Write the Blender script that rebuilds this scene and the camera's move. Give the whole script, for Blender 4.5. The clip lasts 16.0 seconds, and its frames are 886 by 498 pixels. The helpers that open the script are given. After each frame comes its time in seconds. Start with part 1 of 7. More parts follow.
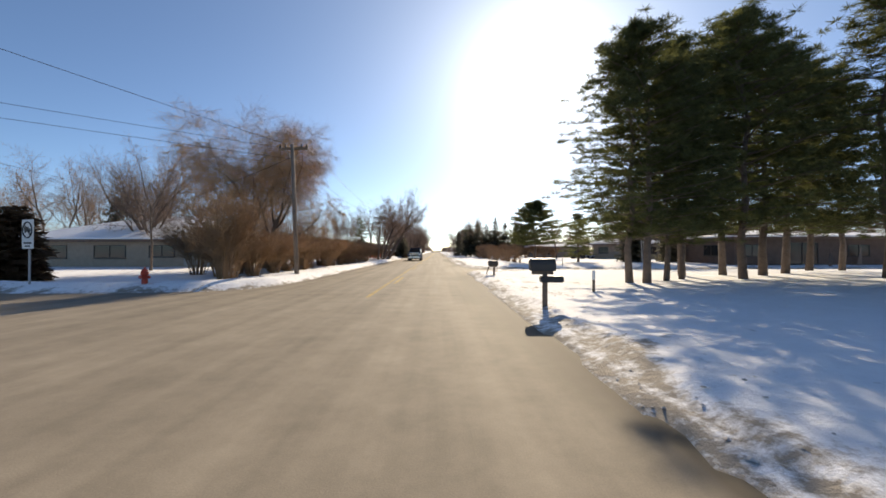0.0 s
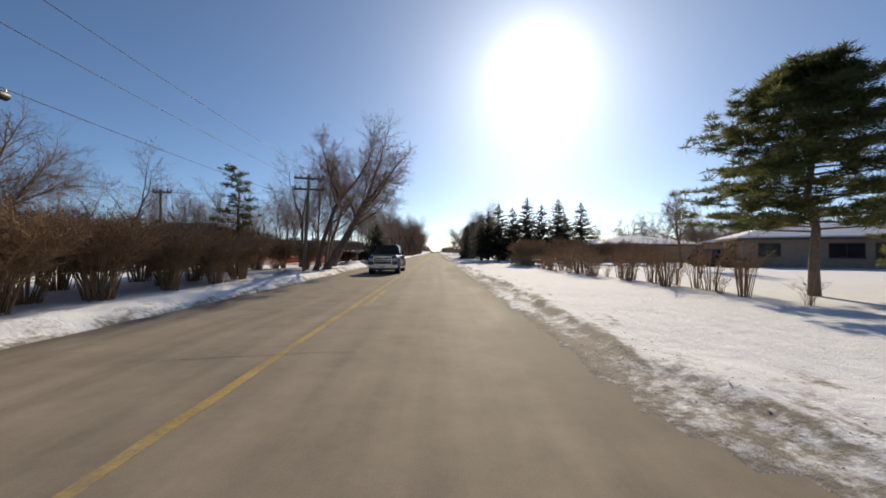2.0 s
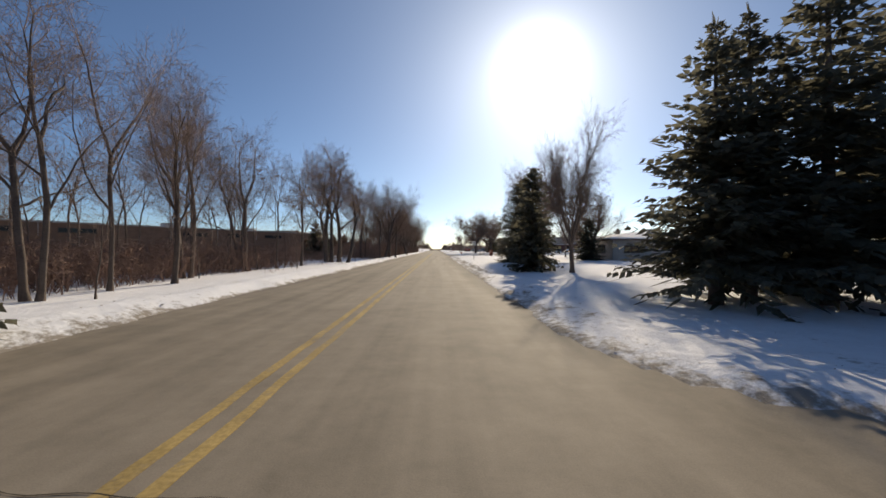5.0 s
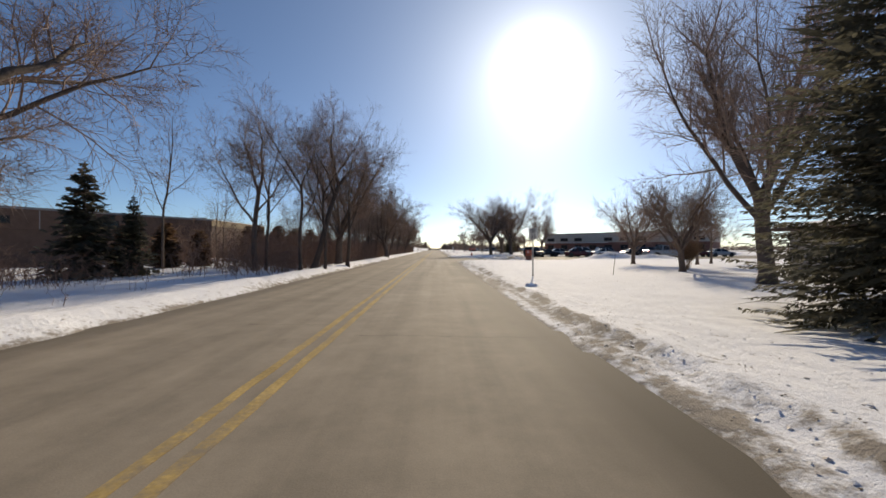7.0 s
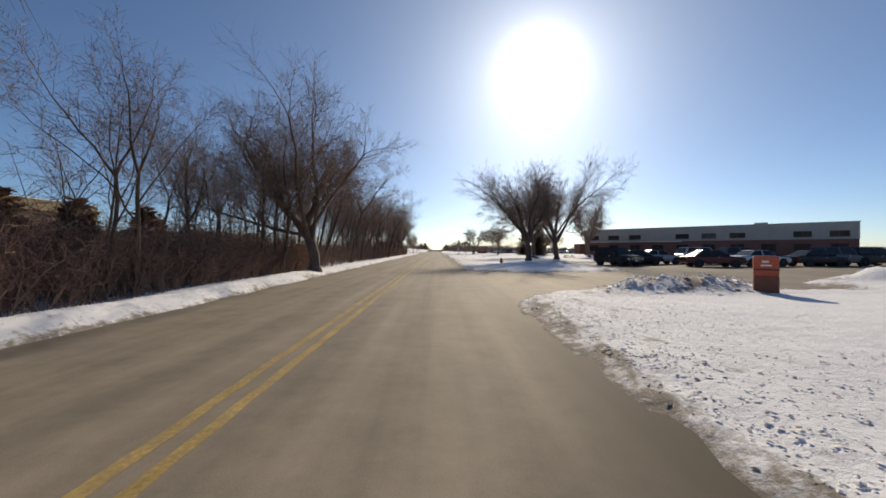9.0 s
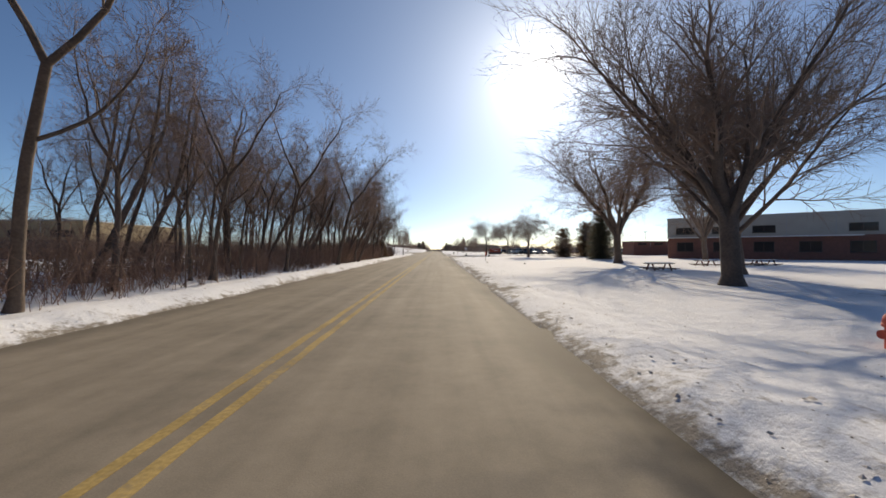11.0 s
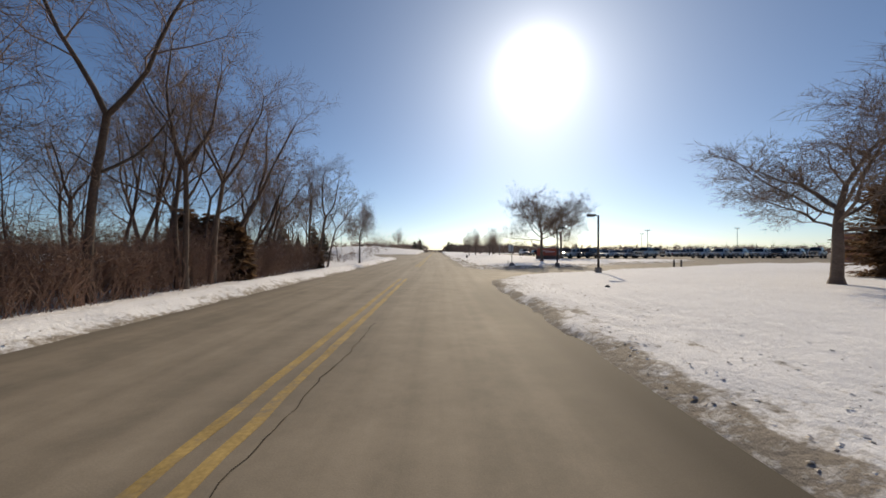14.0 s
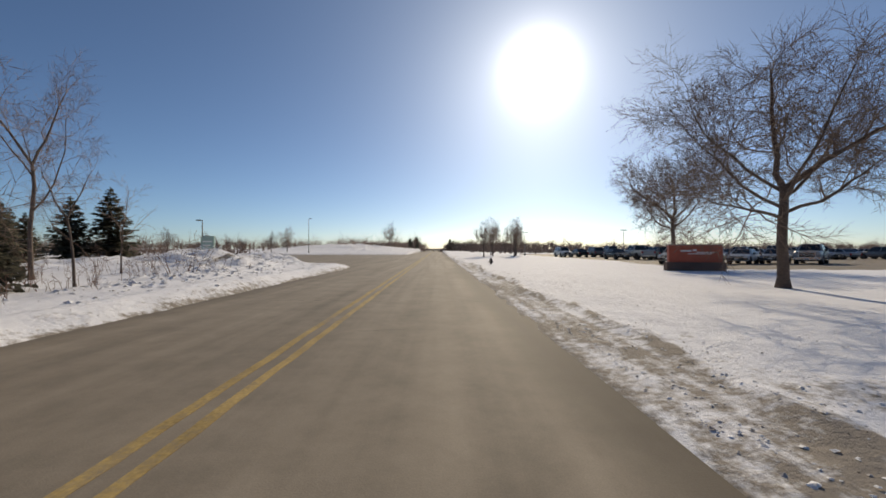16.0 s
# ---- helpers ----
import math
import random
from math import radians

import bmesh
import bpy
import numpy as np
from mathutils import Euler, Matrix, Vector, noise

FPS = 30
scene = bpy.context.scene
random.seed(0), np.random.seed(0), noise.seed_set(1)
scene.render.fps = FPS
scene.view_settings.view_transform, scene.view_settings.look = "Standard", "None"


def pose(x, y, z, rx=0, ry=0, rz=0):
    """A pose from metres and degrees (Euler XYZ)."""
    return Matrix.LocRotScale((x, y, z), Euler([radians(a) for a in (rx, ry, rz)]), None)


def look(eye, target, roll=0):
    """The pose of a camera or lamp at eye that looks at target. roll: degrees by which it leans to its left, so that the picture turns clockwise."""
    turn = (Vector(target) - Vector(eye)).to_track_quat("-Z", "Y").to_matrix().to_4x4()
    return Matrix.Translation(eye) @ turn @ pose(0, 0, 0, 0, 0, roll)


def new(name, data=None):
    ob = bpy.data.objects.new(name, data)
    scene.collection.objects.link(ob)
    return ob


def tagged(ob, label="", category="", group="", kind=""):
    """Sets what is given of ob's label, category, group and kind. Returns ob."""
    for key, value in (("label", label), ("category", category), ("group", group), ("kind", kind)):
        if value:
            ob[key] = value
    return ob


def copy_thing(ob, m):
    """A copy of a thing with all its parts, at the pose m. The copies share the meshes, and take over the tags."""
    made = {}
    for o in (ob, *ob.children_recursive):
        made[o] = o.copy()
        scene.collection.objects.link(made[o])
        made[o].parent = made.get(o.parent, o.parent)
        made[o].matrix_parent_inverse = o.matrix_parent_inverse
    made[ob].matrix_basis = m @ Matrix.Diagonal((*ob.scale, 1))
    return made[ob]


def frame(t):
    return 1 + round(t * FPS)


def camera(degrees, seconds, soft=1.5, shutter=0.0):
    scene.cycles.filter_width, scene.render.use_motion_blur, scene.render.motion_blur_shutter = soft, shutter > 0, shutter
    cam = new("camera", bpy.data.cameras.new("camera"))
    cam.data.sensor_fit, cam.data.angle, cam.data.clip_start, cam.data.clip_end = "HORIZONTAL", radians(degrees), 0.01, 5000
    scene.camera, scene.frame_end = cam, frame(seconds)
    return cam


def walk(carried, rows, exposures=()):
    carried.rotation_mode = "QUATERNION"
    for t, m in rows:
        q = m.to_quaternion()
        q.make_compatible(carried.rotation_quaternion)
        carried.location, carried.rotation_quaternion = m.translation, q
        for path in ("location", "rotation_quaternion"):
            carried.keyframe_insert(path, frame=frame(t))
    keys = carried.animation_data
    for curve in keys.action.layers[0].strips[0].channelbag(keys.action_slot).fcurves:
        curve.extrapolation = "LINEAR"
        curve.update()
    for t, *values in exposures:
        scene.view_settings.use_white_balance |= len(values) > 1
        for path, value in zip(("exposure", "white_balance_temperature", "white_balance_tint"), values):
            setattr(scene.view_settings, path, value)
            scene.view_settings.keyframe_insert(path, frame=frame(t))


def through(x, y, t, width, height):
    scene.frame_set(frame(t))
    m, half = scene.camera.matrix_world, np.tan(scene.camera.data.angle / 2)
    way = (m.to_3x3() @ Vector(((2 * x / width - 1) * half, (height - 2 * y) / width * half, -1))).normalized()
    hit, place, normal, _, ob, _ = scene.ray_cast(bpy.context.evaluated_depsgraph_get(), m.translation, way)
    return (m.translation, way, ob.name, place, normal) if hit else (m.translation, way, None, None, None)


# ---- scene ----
cam = camera(100.0, 16.0, soft=1.65)
walk(cam, [
    (0.0, pose(0.28, 0.00, 1.5, 90.29, 0, -0.78)),
    (0.5, pose(0.28, 7.83, 1.5, 90.08, 0, -0.76)),
    (1.0, pose(0.28, 15.67, 1.5, 89.96, 0, -0.74)),
    (1.5, pose(0.28, 23.49, 1.5, 90.18, 0, -0.84)),
    (2.0, pose(0.28, 31.31, 1.5, 90.37, 0, -0.90)),
    (2.5, pose(0.28, 39.12, 1.5, 90.29, 0, -0.83)),
    (3.0, pose(0.28, 46.91, 1.5, 89.87, 0, -0.80)),
    (3.5, pose(0.22, 54.68, 1.5, 89.88, 0, -0.79)),
    (4.0, pose(0.10, 62.44, 1.5, 89.85, 0, -0.77)),
    (4.5, pose(0.08, 70.20, 1.5, 89.98, 0, -0.84)),
    (5.0, pose(0.05, 77.95, 1.5, 89.99, 0, -0.84)),
    (5.5, pose(0.03, 85.70, 1.5, 90.00, 0, -0.84)),
    (6.0, pose(0.00, 93.45, 1.5, 90.00, 0, -0.85)),
    (6.5, pose(-0.02, 101.20, 1.5, 89.94, 0, -0.90)),
    (7.0, pose(0.05, 108.95, 1.5, 89.89, 0, -0.97)),
    (7.5, pose(0.20, 116.69, 1.5, 90.05, 0, -0.84)),
    (8.0, pose(0.20, 124.42, 1.5, 90.10, 0, -0.74)),
    (8.5, pose(0.20, 132.14, 1.5, 89.98, 0, -0.72)),
    (9.0, pose(0.20, 139.85, 1.5, 90.09, 0, -0.80)),
    (9.5, pose(0.21, 147.56, 1.5, 90.08, 0, -0.81)),
    (10.0, pose(0.22, 155.26, 1.5, 90.02, 0, -0.82)),
    (10.5, pose(0.22, 162.96, 1.5, 90.02, 0, -0.83)),
    (11.0, pose(0.23, 170.66, 1.5, 90.04, 0, -0.84)),
    (11.5, pose(0.24, 178.36, 1.5, 90.11, 0, -0.83)),
    (12.0, pose(0.20, 186.05, 1.5, 90.16, 0, -0.68)),
    (12.5, pose(0.10, 193.74, 1.5, 90.05, 0, -0.58)),
    (13.0, pose(0.00, 201.43, 1.5, 90.28, 0, -0.59)),
    (13.5, pose(-0.08, 209.10, 1.5, 90.20, 0, -0.76)),
    (14.0, pose(-0.12, 216.77, 1.5, 90.11, 0, -0.93)),
    (14.5, pose(-0.02, 224.41, 1.5, 90.20, 0, -0.96)),
    (15.0, pose(0.05, 232.04, 1.5, 90.10, 0, -0.88)),
    (15.5, pose(0.15, 239.64, 1.5, 90.20, 0, -0.83)),
    (16.0, pose(0.30, 247.23, 1.5, 89.90, 0, -0.85)),
], exposures=((0.0, 0.46, 7250, 10), (0.8, 0.2, 7050, 10), (2.0, -0.06, 6900, 10), (3.0, -0.24, 6950, 10), (6.5, -0.1, 7000, 10), (7.5, -0.2, 6880, 10), (8.5, -0.23, 6900, 10), (12.0, -0.16, 6980, 10), (13.0, -0.24, 7000, 10), (16.0, -0.4, 6980, 10)))

# ---- light: low winter sun ahead of the road, clear sky ----
SUN_ELEVATION, SUN_AZIMUTH = 24.9, 15.3  # degrees; azimuth from the road's direction towards the right
world = bpy.data.worlds.new("winter_sky")
scene.world = world
world.use_nodes = True
wn = world.node_tree.nodes
sky = wn.new("ShaderNodeTexSky")
sky.sky_type = "NISHITA"
sky.sun_disc = False
sky.sun_elevation = radians(SUN_ELEVATION)
sky.sun_rotation = radians(SUN_AZIMUTH)
sky.altitude = 250
sky.air_density, sky.dust_density, sky.ozone_density = 0.7, 0.5, 3.3
wn["Background"].inputs["Strength"].default_value = 0.103
clear = wn.new("ShaderNodeVectorMath")  # deeper blue of dry winter air
clear.operation = "MULTIPLY"
clear.inputs[1].default_value = (0.89, 1.0, 1.085)
world.node_tree.links.new(sky.outputs[0], clear.inputs[0])
world.node_tree.links.new(clear.outputs[0], wn["Background"].inputs["Color"])
# glow added to the sky colour round the sun, imitating lens bloom and veiling haze
SUN_WAY = Vector((math.sin(radians(SUN_AZIMUTH)) * math.cos(radians(SUN_ELEVATION)), math.cos(radians(SUN_AZIMUTH)) * math.cos(radians(SUN_ELEVATION)), math.sin(radians(SUN_ELEVATION))))
way, near_sun = wn.new("ShaderNodeTexCoord"), wn.new("ShaderNodeVectorMath")
near_sun.operation = "DOT_PRODUCT"
near_sun.inputs[1].default_value = SUN_WAY
world.node_tree.links.new(way.outputs["Generated"], near_sun.inputs[0])
total = wn["Background"].inputs["Color"].links[0].from_socket
for tightness, strength, tint in ((440.0, 18.0, 0.96), (90.0, 2.6, 1.0), (18.0, 1.0, 1.08), (5.0, 0.6, 1.2)):
    fall, glow, both = wn.new("ShaderNodeMath"), wn.new("ShaderNodeMath"), wn.new("ShaderNodeVectorMath")
    fall.operation, glow.operation, both.operation = "MULTIPLY_ADD", "POWER", "MULTIPLY_ADD"
    fall.inputs[1].default_value, fall.inputs[2].default_value = tightness, -tightness
    world.node_tree.links.new(near_sun.outputs["Value"], fall.inputs[0])
    glow.inputs[0].default_value = math.e
    world.node_tree.links.new(fall.outputs[0], glow.inputs[1])
    both.inputs[1].default_value = (strength / tint, strength, strength * tint)
    world.node_tree.links.new(glow.outputs[0], both.inputs[0])
    world.node_tree.links.new(total, both.inputs[2])
    total = both.outputs[0]
world.node_tree.links.new(total, wn["Background"].inputs["Color"])
sun = new("sun", bpy.data.lights.new("sun", "SUN"))
sun.data.energy, sun.data.angle, sun.data.color = 4.8, radians(0.55), (1.0, 0.87, 0.68)
sun.matrix_world = look(SUN_WAY * 50, (0, 0, 0))


# ---- materials ----
def material(name, colour, rough=0.8, metal=0.0, scale=4.0, vary=0.25, bump=0.3, fine=40.0, per_object=0.0, spec=0.5):
    """A surface with colour variation at two scales, in metres of the object, and a fine relief."""
    m = bpy.data.materials.new(name)
    m.use_nodes = True
    n, l = m.node_tree.nodes, m.node_tree.links
    b = n["Principled BSDF"]
    b.inputs["Roughness"].default_value, b.inputs["Metallic"].default_value = rough, metal
    b.inputs["Specular IOR Level"].default_value = spec
    tc = n.new("ShaderNodeTexCoord")
    big, small = n.new("ShaderNodeTexNoise"), n.new("ShaderNodeTexNoise")
    big.inputs["Scale"].default_value, small.inputs["Scale"].default_value = scale, fine
    big.inputs["Detail"].default_value, small.inputs["Detail"].default_value = 3, 4
    for t in (big, small):
        l.new(tc.outputs["Object"], t.inputs["Vector"])
    mix = n.new("ShaderNodeMath")
    mix.operation = "ADD"
    l.new(big.outputs["Fac"], mix.inputs[0])
    l.new(small.outputs["Fac"], mix.inputs[1])
    ramp = n.new("ShaderNodeMapRange")
    ramp.inputs["From Min"].default_value, ramp.inputs["From Max"].default_value = 0.6, 1.4
    ramp.inputs["To Min"].default_value, ramp.inputs["To Max"].default_value = 1 - vary, 1 + vary
    l.new(mix.outputs[0], ramp.inputs["Value"])
    last = ramp.outputs[0]
    if per_object:
        info, mr, mul = n.new("ShaderNodeObjectInfo"), n.new("ShaderNodeMapRange"), n.new("ShaderNodeMath")
        mr.inputs["To Min"].default_value, mr.inputs["To Max"].default_value = 1 - per_object, 1 + per_object
        mul.operation = "MULTIPLY"
        l.new(info.outputs["Random"], mr.inputs["Value"])
        l.new(last, mul.inputs[0])
        l.new(mr.outputs[0], mul.inputs[1])
        last = mul.outputs[0]
    vm = n.new("ShaderNodeVectorMath")
    vm.operation = "SCALE"
    vm.inputs[0].default_value = colour
    l.new(last, vm.inputs["Scale"])
    l.new(vm.outputs[0], b.inputs["Base Color"])
    if bump:
        bp = n.new("ShaderNodeBump")
        bp.inputs["Strength"].default_value, bp.inputs["Distance"].default_value = bump, 0.02
        l.new(mix.outputs[0], bp.inputs["Height"])
        l.new(bp.outputs[0], b.inputs["Normal"])
    return m


def foliage(name, colour, through=0.65):
    """Needles: rough, and letting part of the light through from behind."""
    m = material(name, colour, 0.7, scale=2, vary=0.45, bump=0, fine=14, per_object=0.2, spec=0.3)
    n, l = m.node_tree.nodes, m.node_tree.links
    b, out = n["Principled BSDF"], n["Material Output"]
    thin, mix = n.new("ShaderNodeBsdfTranslucent"), n.new("ShaderNodeMixShader")
    l.new(b.inputs["Base Color"].links[0].from_socket, thin.inputs["Color"])
    mix.inputs[0].default_value = through
    l.new(b.outputs[0], mix.inputs[1])
    l.new(thin.outputs[0], mix.inputs[2])
    l.new(mix.outputs[0], out.inputs["Surface"])
    return m


def snow_material():
    """Snow, with the grey-brown grit that ploughs throw up, held in the mesh's grit attribute."""
    m = material("snow", (0.87, 0.875, 0.895), 0.85, scale=1.5, vary=0.05, bump=0.0, fine=9.0, spec=0.12)
    n, l = m.node_tree.nodes, m.node_tree.links
    b = n["Principled BSDF"]
    tc = n.new("ShaderNodeTexCoord")
    at = n.new("ShaderNodeAttribute")
    at.attribute_name = "grit"
    speck = n.new("ShaderNodeTexNoise")
    speck.inputs["Scale"].default_value, speck.inputs["Detail"].default_value = 5.5, 8
    speck.inputs["Roughness"].default_value = 0.72
    l.new(tc.outputs["Object"], speck.inputs["Vector"])
    sub = n.new("ShaderNodeMath")
    sub.operation = "ADD"
    l.new(at.outputs["Fac"], sub.inputs[0])
    amp = n.new("ShaderNodeMath")
    amp.operation = "MULTIPLY_ADD"
    amp.inputs[1].default_value, amp.inputs[2].default_value = 2.1, -0.55
    l.new(speck.outputs["Fac"], amp.inputs[0])
    l.new(amp.outputs[0], sub.inputs[1])
    mr = n.new("ShaderNodeMapRange")
    mr.inputs["From Min"].default_value, mr.inputs["From Max"].default_value = 0.82, 1.25
    l.new(sub.outputs[0], mr.inputs["Value"])
    mix = n.new("ShaderNodeMix")
    mix.data_type = "RGBA"
    l.new(mr.outputs[0], mix.inputs["Factor"])
    old = b.inputs["Base Color"].links[0].from_socket
    l.new(old, mix.inputs[6])
    mix.inputs[7].default_value = (0.3, 0.265, 0.222, 1)
    l.new(mix.outputs[2], b.inputs["Base Color"])
    crust, bp = n.new("ShaderNodeTexNoise"), n.new("ShaderNodeBump")
    crust.inputs["Scale"].default_value, crust.inputs["Detail"].default_value = 2.2, 8
    crust.inputs["Roughness"].default_value = 0.68
    l.new(tc.outputs["Object"], crust.inputs["Vector"])
    bp.inputs["Strength"].default_value, bp.inputs["Distance"].default_value = 0.55, 0.1
    l.new(crust.outputs["Fac"], bp.inputs["Height"])
    l.new(bp.outputs[0], b.inputs["Normal"])
    return m


def asphalt_material(name, colour, rough=0.8, spec=0.2):
    """Salt-bleached asphalt: pale film, darker wheel tracks along the road, patches and fine grain."""
    m = material(name, colour, rough, scale=0.35, vary=0.16, bump=0.1, fine=70.0, spec=spec)
    n, l = m.node_tree.nodes, m.node_tree.links
    b = n["Principled BSDF"]
    tc, mp = n.new("ShaderNodeTexCoord"), n.new("ShaderNodeMapping")
    mp.inputs["Scale"].default_value = (1.1, 0.035, 1)
    l.new(tc.outputs["Object"], mp.inputs["Vector"])
    streak = n.new("ShaderNodeTexNoise")
    streak.inputs["Scale"].default_value, streak.inputs["Detail"].default_value = 1.6, 5
    l.new(mp.outputs[0], streak.inputs["Vector"])
    blot = n.new("ShaderNodeTexNoise")
    blot.inputs["Scale"].default_value, blot.inputs["Detail"].default_value = 1.3, 11
    blot.inputs["Roughness"].default_value = 0.72
    l.new(tc.outputs["Object"], blot.inputs["Vector"])
    add = n.new("ShaderNodeMath")
    add.operation = "ADD"
    l.new(streak.outputs["Fac"], add.inputs[0])
    l.new(blot.outputs["Fac"], add.inputs[1])
    mr = n.new("ShaderNodeMapRange")
    mr.inputs["From Min"].default_value, mr.inputs["From Max"].default_value = 0.6, 1.4
    mr.inputs["To Min"].default_value, mr.inputs["To Max"].default_value = 0.62, 1.36
    l.new(add.outputs[0], mr.inputs["Value"])
    vm = n.new("ShaderNodeVectorMath")
    vm.operation = "SCALE"
    l.new(b.inputs["Base Color"].links[0].from_socket, vm.inputs[0])
    l.new(mr.outputs[0], vm.inputs["Scale"])
    at = n.new("ShaderNodeAttribute")
    at.attribute_name = "damp"
    wet = n.new("ShaderNodeMix")
    wet.data_type = "RGBA"
    l.new(at.outputs["Fac"], wet.inputs["Factor"])
    l.new(vm.outputs[0], wet.inputs[6])
    wet.inputs[7].default_value = (colour[0] * 0.38, colour[1] * 0.37, colour[2] * 0.36, 1)
    l.new(wet.outputs[2], b.inputs["Base Color"])
    return m


SNOW = snow_material()
ASPHALT = asphalt_material("salted_asphalt", (0.25, 0.214, 0.167))
DRIVE = asphalt_material("drive_asphalt", (0.238, 0.204, 0.16))


def worn_paint(name, colour, under):
    """Road paint rubbed through to the asphalt in flecks and patches."""
    m = material(name, colour, 0.8, scale=1.6, vary=0.4, fine=25, bump=0.1, spec=0.2)
    n, l = m.node_tree.nodes, m.node_tree.links
    b = n["Principled BSDF"]
    tc, wear, ramp, mix = n.new("ShaderNodeTexCoord"), n.new("ShaderNodeTexNoise"), n.new("ShaderNodeMapRange"), n.new("ShaderNodeMix")
    wear.inputs["Scale"].default_value, wear.inputs["Detail"].default_value, wear.inputs["Roughness"].default_value = 6.0, 8, 0.78
    l.new(tc.outputs["Object"], wear.inputs["Vector"])
    patch, both = n.new("ShaderNodeTexNoise"), n.new("ShaderNodeMath")
    patch.inputs["Scale"].default_value, patch.inputs["Detail"].default_value = 0.55, 3
    l.new(tc.outputs["Object"], patch.inputs["Vector"])
    both.operation = "MULTIPLY_ADD"
    both.inputs[1].default_value = 0.7
    l.new(patch.outputs["Fac"], both.inputs[0])
    l.new(wear.outputs["Fac"], both.inputs[2])
    ramp.inputs["From Min"].default_value, ramp.inputs["From Max"].default_value = 0.83, 1.08
    l.new(both.outputs[0], ramp.inputs["Value"])
    mix.data_type = "RGBA"
    l.new(ramp.outputs[0], mix.inputs["Factor"])
    l.new(b.inputs["Base Color"].links[0].from_socket, mix.inputs[6])
    mix.inputs[7].default_value = (*under, 1)
    l.new(mix.outputs[2], b.inputs["Base Color"])
    return m


YELLOW = worn_paint("worn_yellow_paint", (0.4, 0.285, 0.11), (0.235, 0.198, 0.15))
TAR = material("crack_tar", (0.06, 0.052, 0.045), 0.95, vary=0.3, spec=0.05)
BARK = material("bark", (0.128, 0.094, 0.073), 0.9, scale=3, vary=0.4, bump=0.8, fine=18, per_object=0.25)
TWIG = material("twig", (0.27, 0.19, 0.145), 0.85, scale=1, vary=0.3, bump=0, per_object=0.25)
WILLOW = material("willow_twig", (0.42, 0.27, 0.15), 0.8, scale=1, vary=0.3, bump=0)
BIRCH = material("birch_bark", (0.5, 0.47, 0.43), 0.8, scale=5, vary=0.5, bump=0.4, fine=14)
SHRUB = material("shrub_twig", (0.3, 0.185, 0.1), 0.85, scale=1, vary=0.35, bump=0, per_object=0.2)
BRUSH = material("brush_twig", (0.25, 0.155, 0.11), 0.9, scale=0.8, vary=0.4, bump=0)
NEEDLE = foliage("spruce_needles", (0.125, 0.118, 0.085))
PINE = foliage("pine_needles", (0.12, 0.128, 0.05))
YEW = foliage("bronzed_foliage", (0.155, 0.095, 0.055))
WOOD = material("weathered_wood", (0.16, 0.12, 0.09), 0.85, scale=3, vary=0.35, bump=0.5, fine=30)
POLE = material("pole_wood", (0.2, 0.16, 0.13), 0.9, scale=2, vary=0.3, bump=0.5, fine=30)
STEEL = material("galvanised_steel", (0.35, 0.35, 0.35), 0.5, 0.7, vary=0.15, bump=0.1)
DARK_METAL = material("bronze_paint", (0.05, 0.043, 0.038), 0.5, 0.2, vary=0.2, bump=0.1)
WIRE = material("wire", (0.03, 0.03, 0.032), 0.6, vary=0.1, bump=0)
RED = material("faded_red_paint", (0.5, 0.06, 0.03), 0.5, vary=0.25, bump=0.1)
ORANGE = material("orange_plastic", (0.8, 0.17, 0.06), 0.6, vary=0.15, bump=0.1)
WHITE = material("white_paint", (0.75, 0.74, 0.71), 0.6, scale=2, vary=0.1, bump=0.1)
BLACK = material("black_paint", (0.02, 0.02, 0.02), 0.5, vary=0.2, bump=0)
BRICK_TAN = material("tan_brick", (0.34, 0.27, 0.2), 0.9, scale=3, vary=0.2, bump=0.4, fine=24)
BRICK_RED = material("red_brown_brick", (0.2, 0.09, 0.065), 0.9, scale=3, vary=0.25, bump=0.4, fine=24)
BRICK_BROWN = material("brown_cladding", (0.15, 0.1, 0.075), 0.9, scale=2, vary=0.25, bump=0.4, fine=20)
PANEL = material("pale_panel", (0.37, 0.34, 0.295), 0.7, scale=0.8, vary=0.12, bump=0.1)
TAN_PANEL = material("tan_panel", (0.32, 0.24, 0.13), 0.7, scale=0.8, vary=0.15, bump=0.1)
GLASS = material("dark_window_glass", (0.02, 0.024, 0.028), 0.08, scale=1, vary=0.1, bump=0)
RUBBER = material("tyre_rubber", (0.02, 0.02, 0.02), 0.85, vary=0.2)
CHROME = material("chrome", (0.6, 0.6, 0.6), 0.2, 0.95, vary=0.1, bump=0)
LAMP_GLASS = material("headlamp_lens", (0.5, 0.5, 0.5), 0.15, vary=0.1, bump=0)
TAIL = material("tail_lamp_lens", (0.35, 0.02, 0.015), 0.25, vary=0.1, bump=0)
SIGN_RED = material("orange_red_sign", (0.45, 0.095, 0.045), 0.5, vary=0.15, bump=0.05)
SIGN_GREEN = material("pale_green_sign", (0.33, 0.45, 0.39), 0.5, vary=0.12, bump=0.05)
STONE = material("field_stone", (0.22, 0.2, 0.18), 0.9, scale=4, vary=0.35, bump=0.6, fine=18)
PAINTS = {c: material(c + "_car_paint", v, 0.25, 0.25, scale=0.8, vary=0.12, bump=0, fine=6) for c, v in
          (("black", (0.02, 0.02, 0.022)), ("white", (0.7, 0.7, 0.68)), ("silver", (0.38, 0.39, 0.4)),
           ("red", (0.3, 0.03, 0.025)), ("blue", (0.025, 0.06, 0.13)), ("grey", (0.13, 0.13, 0.14)), ("maroon", (0.12, 0.03, 0.03)))}


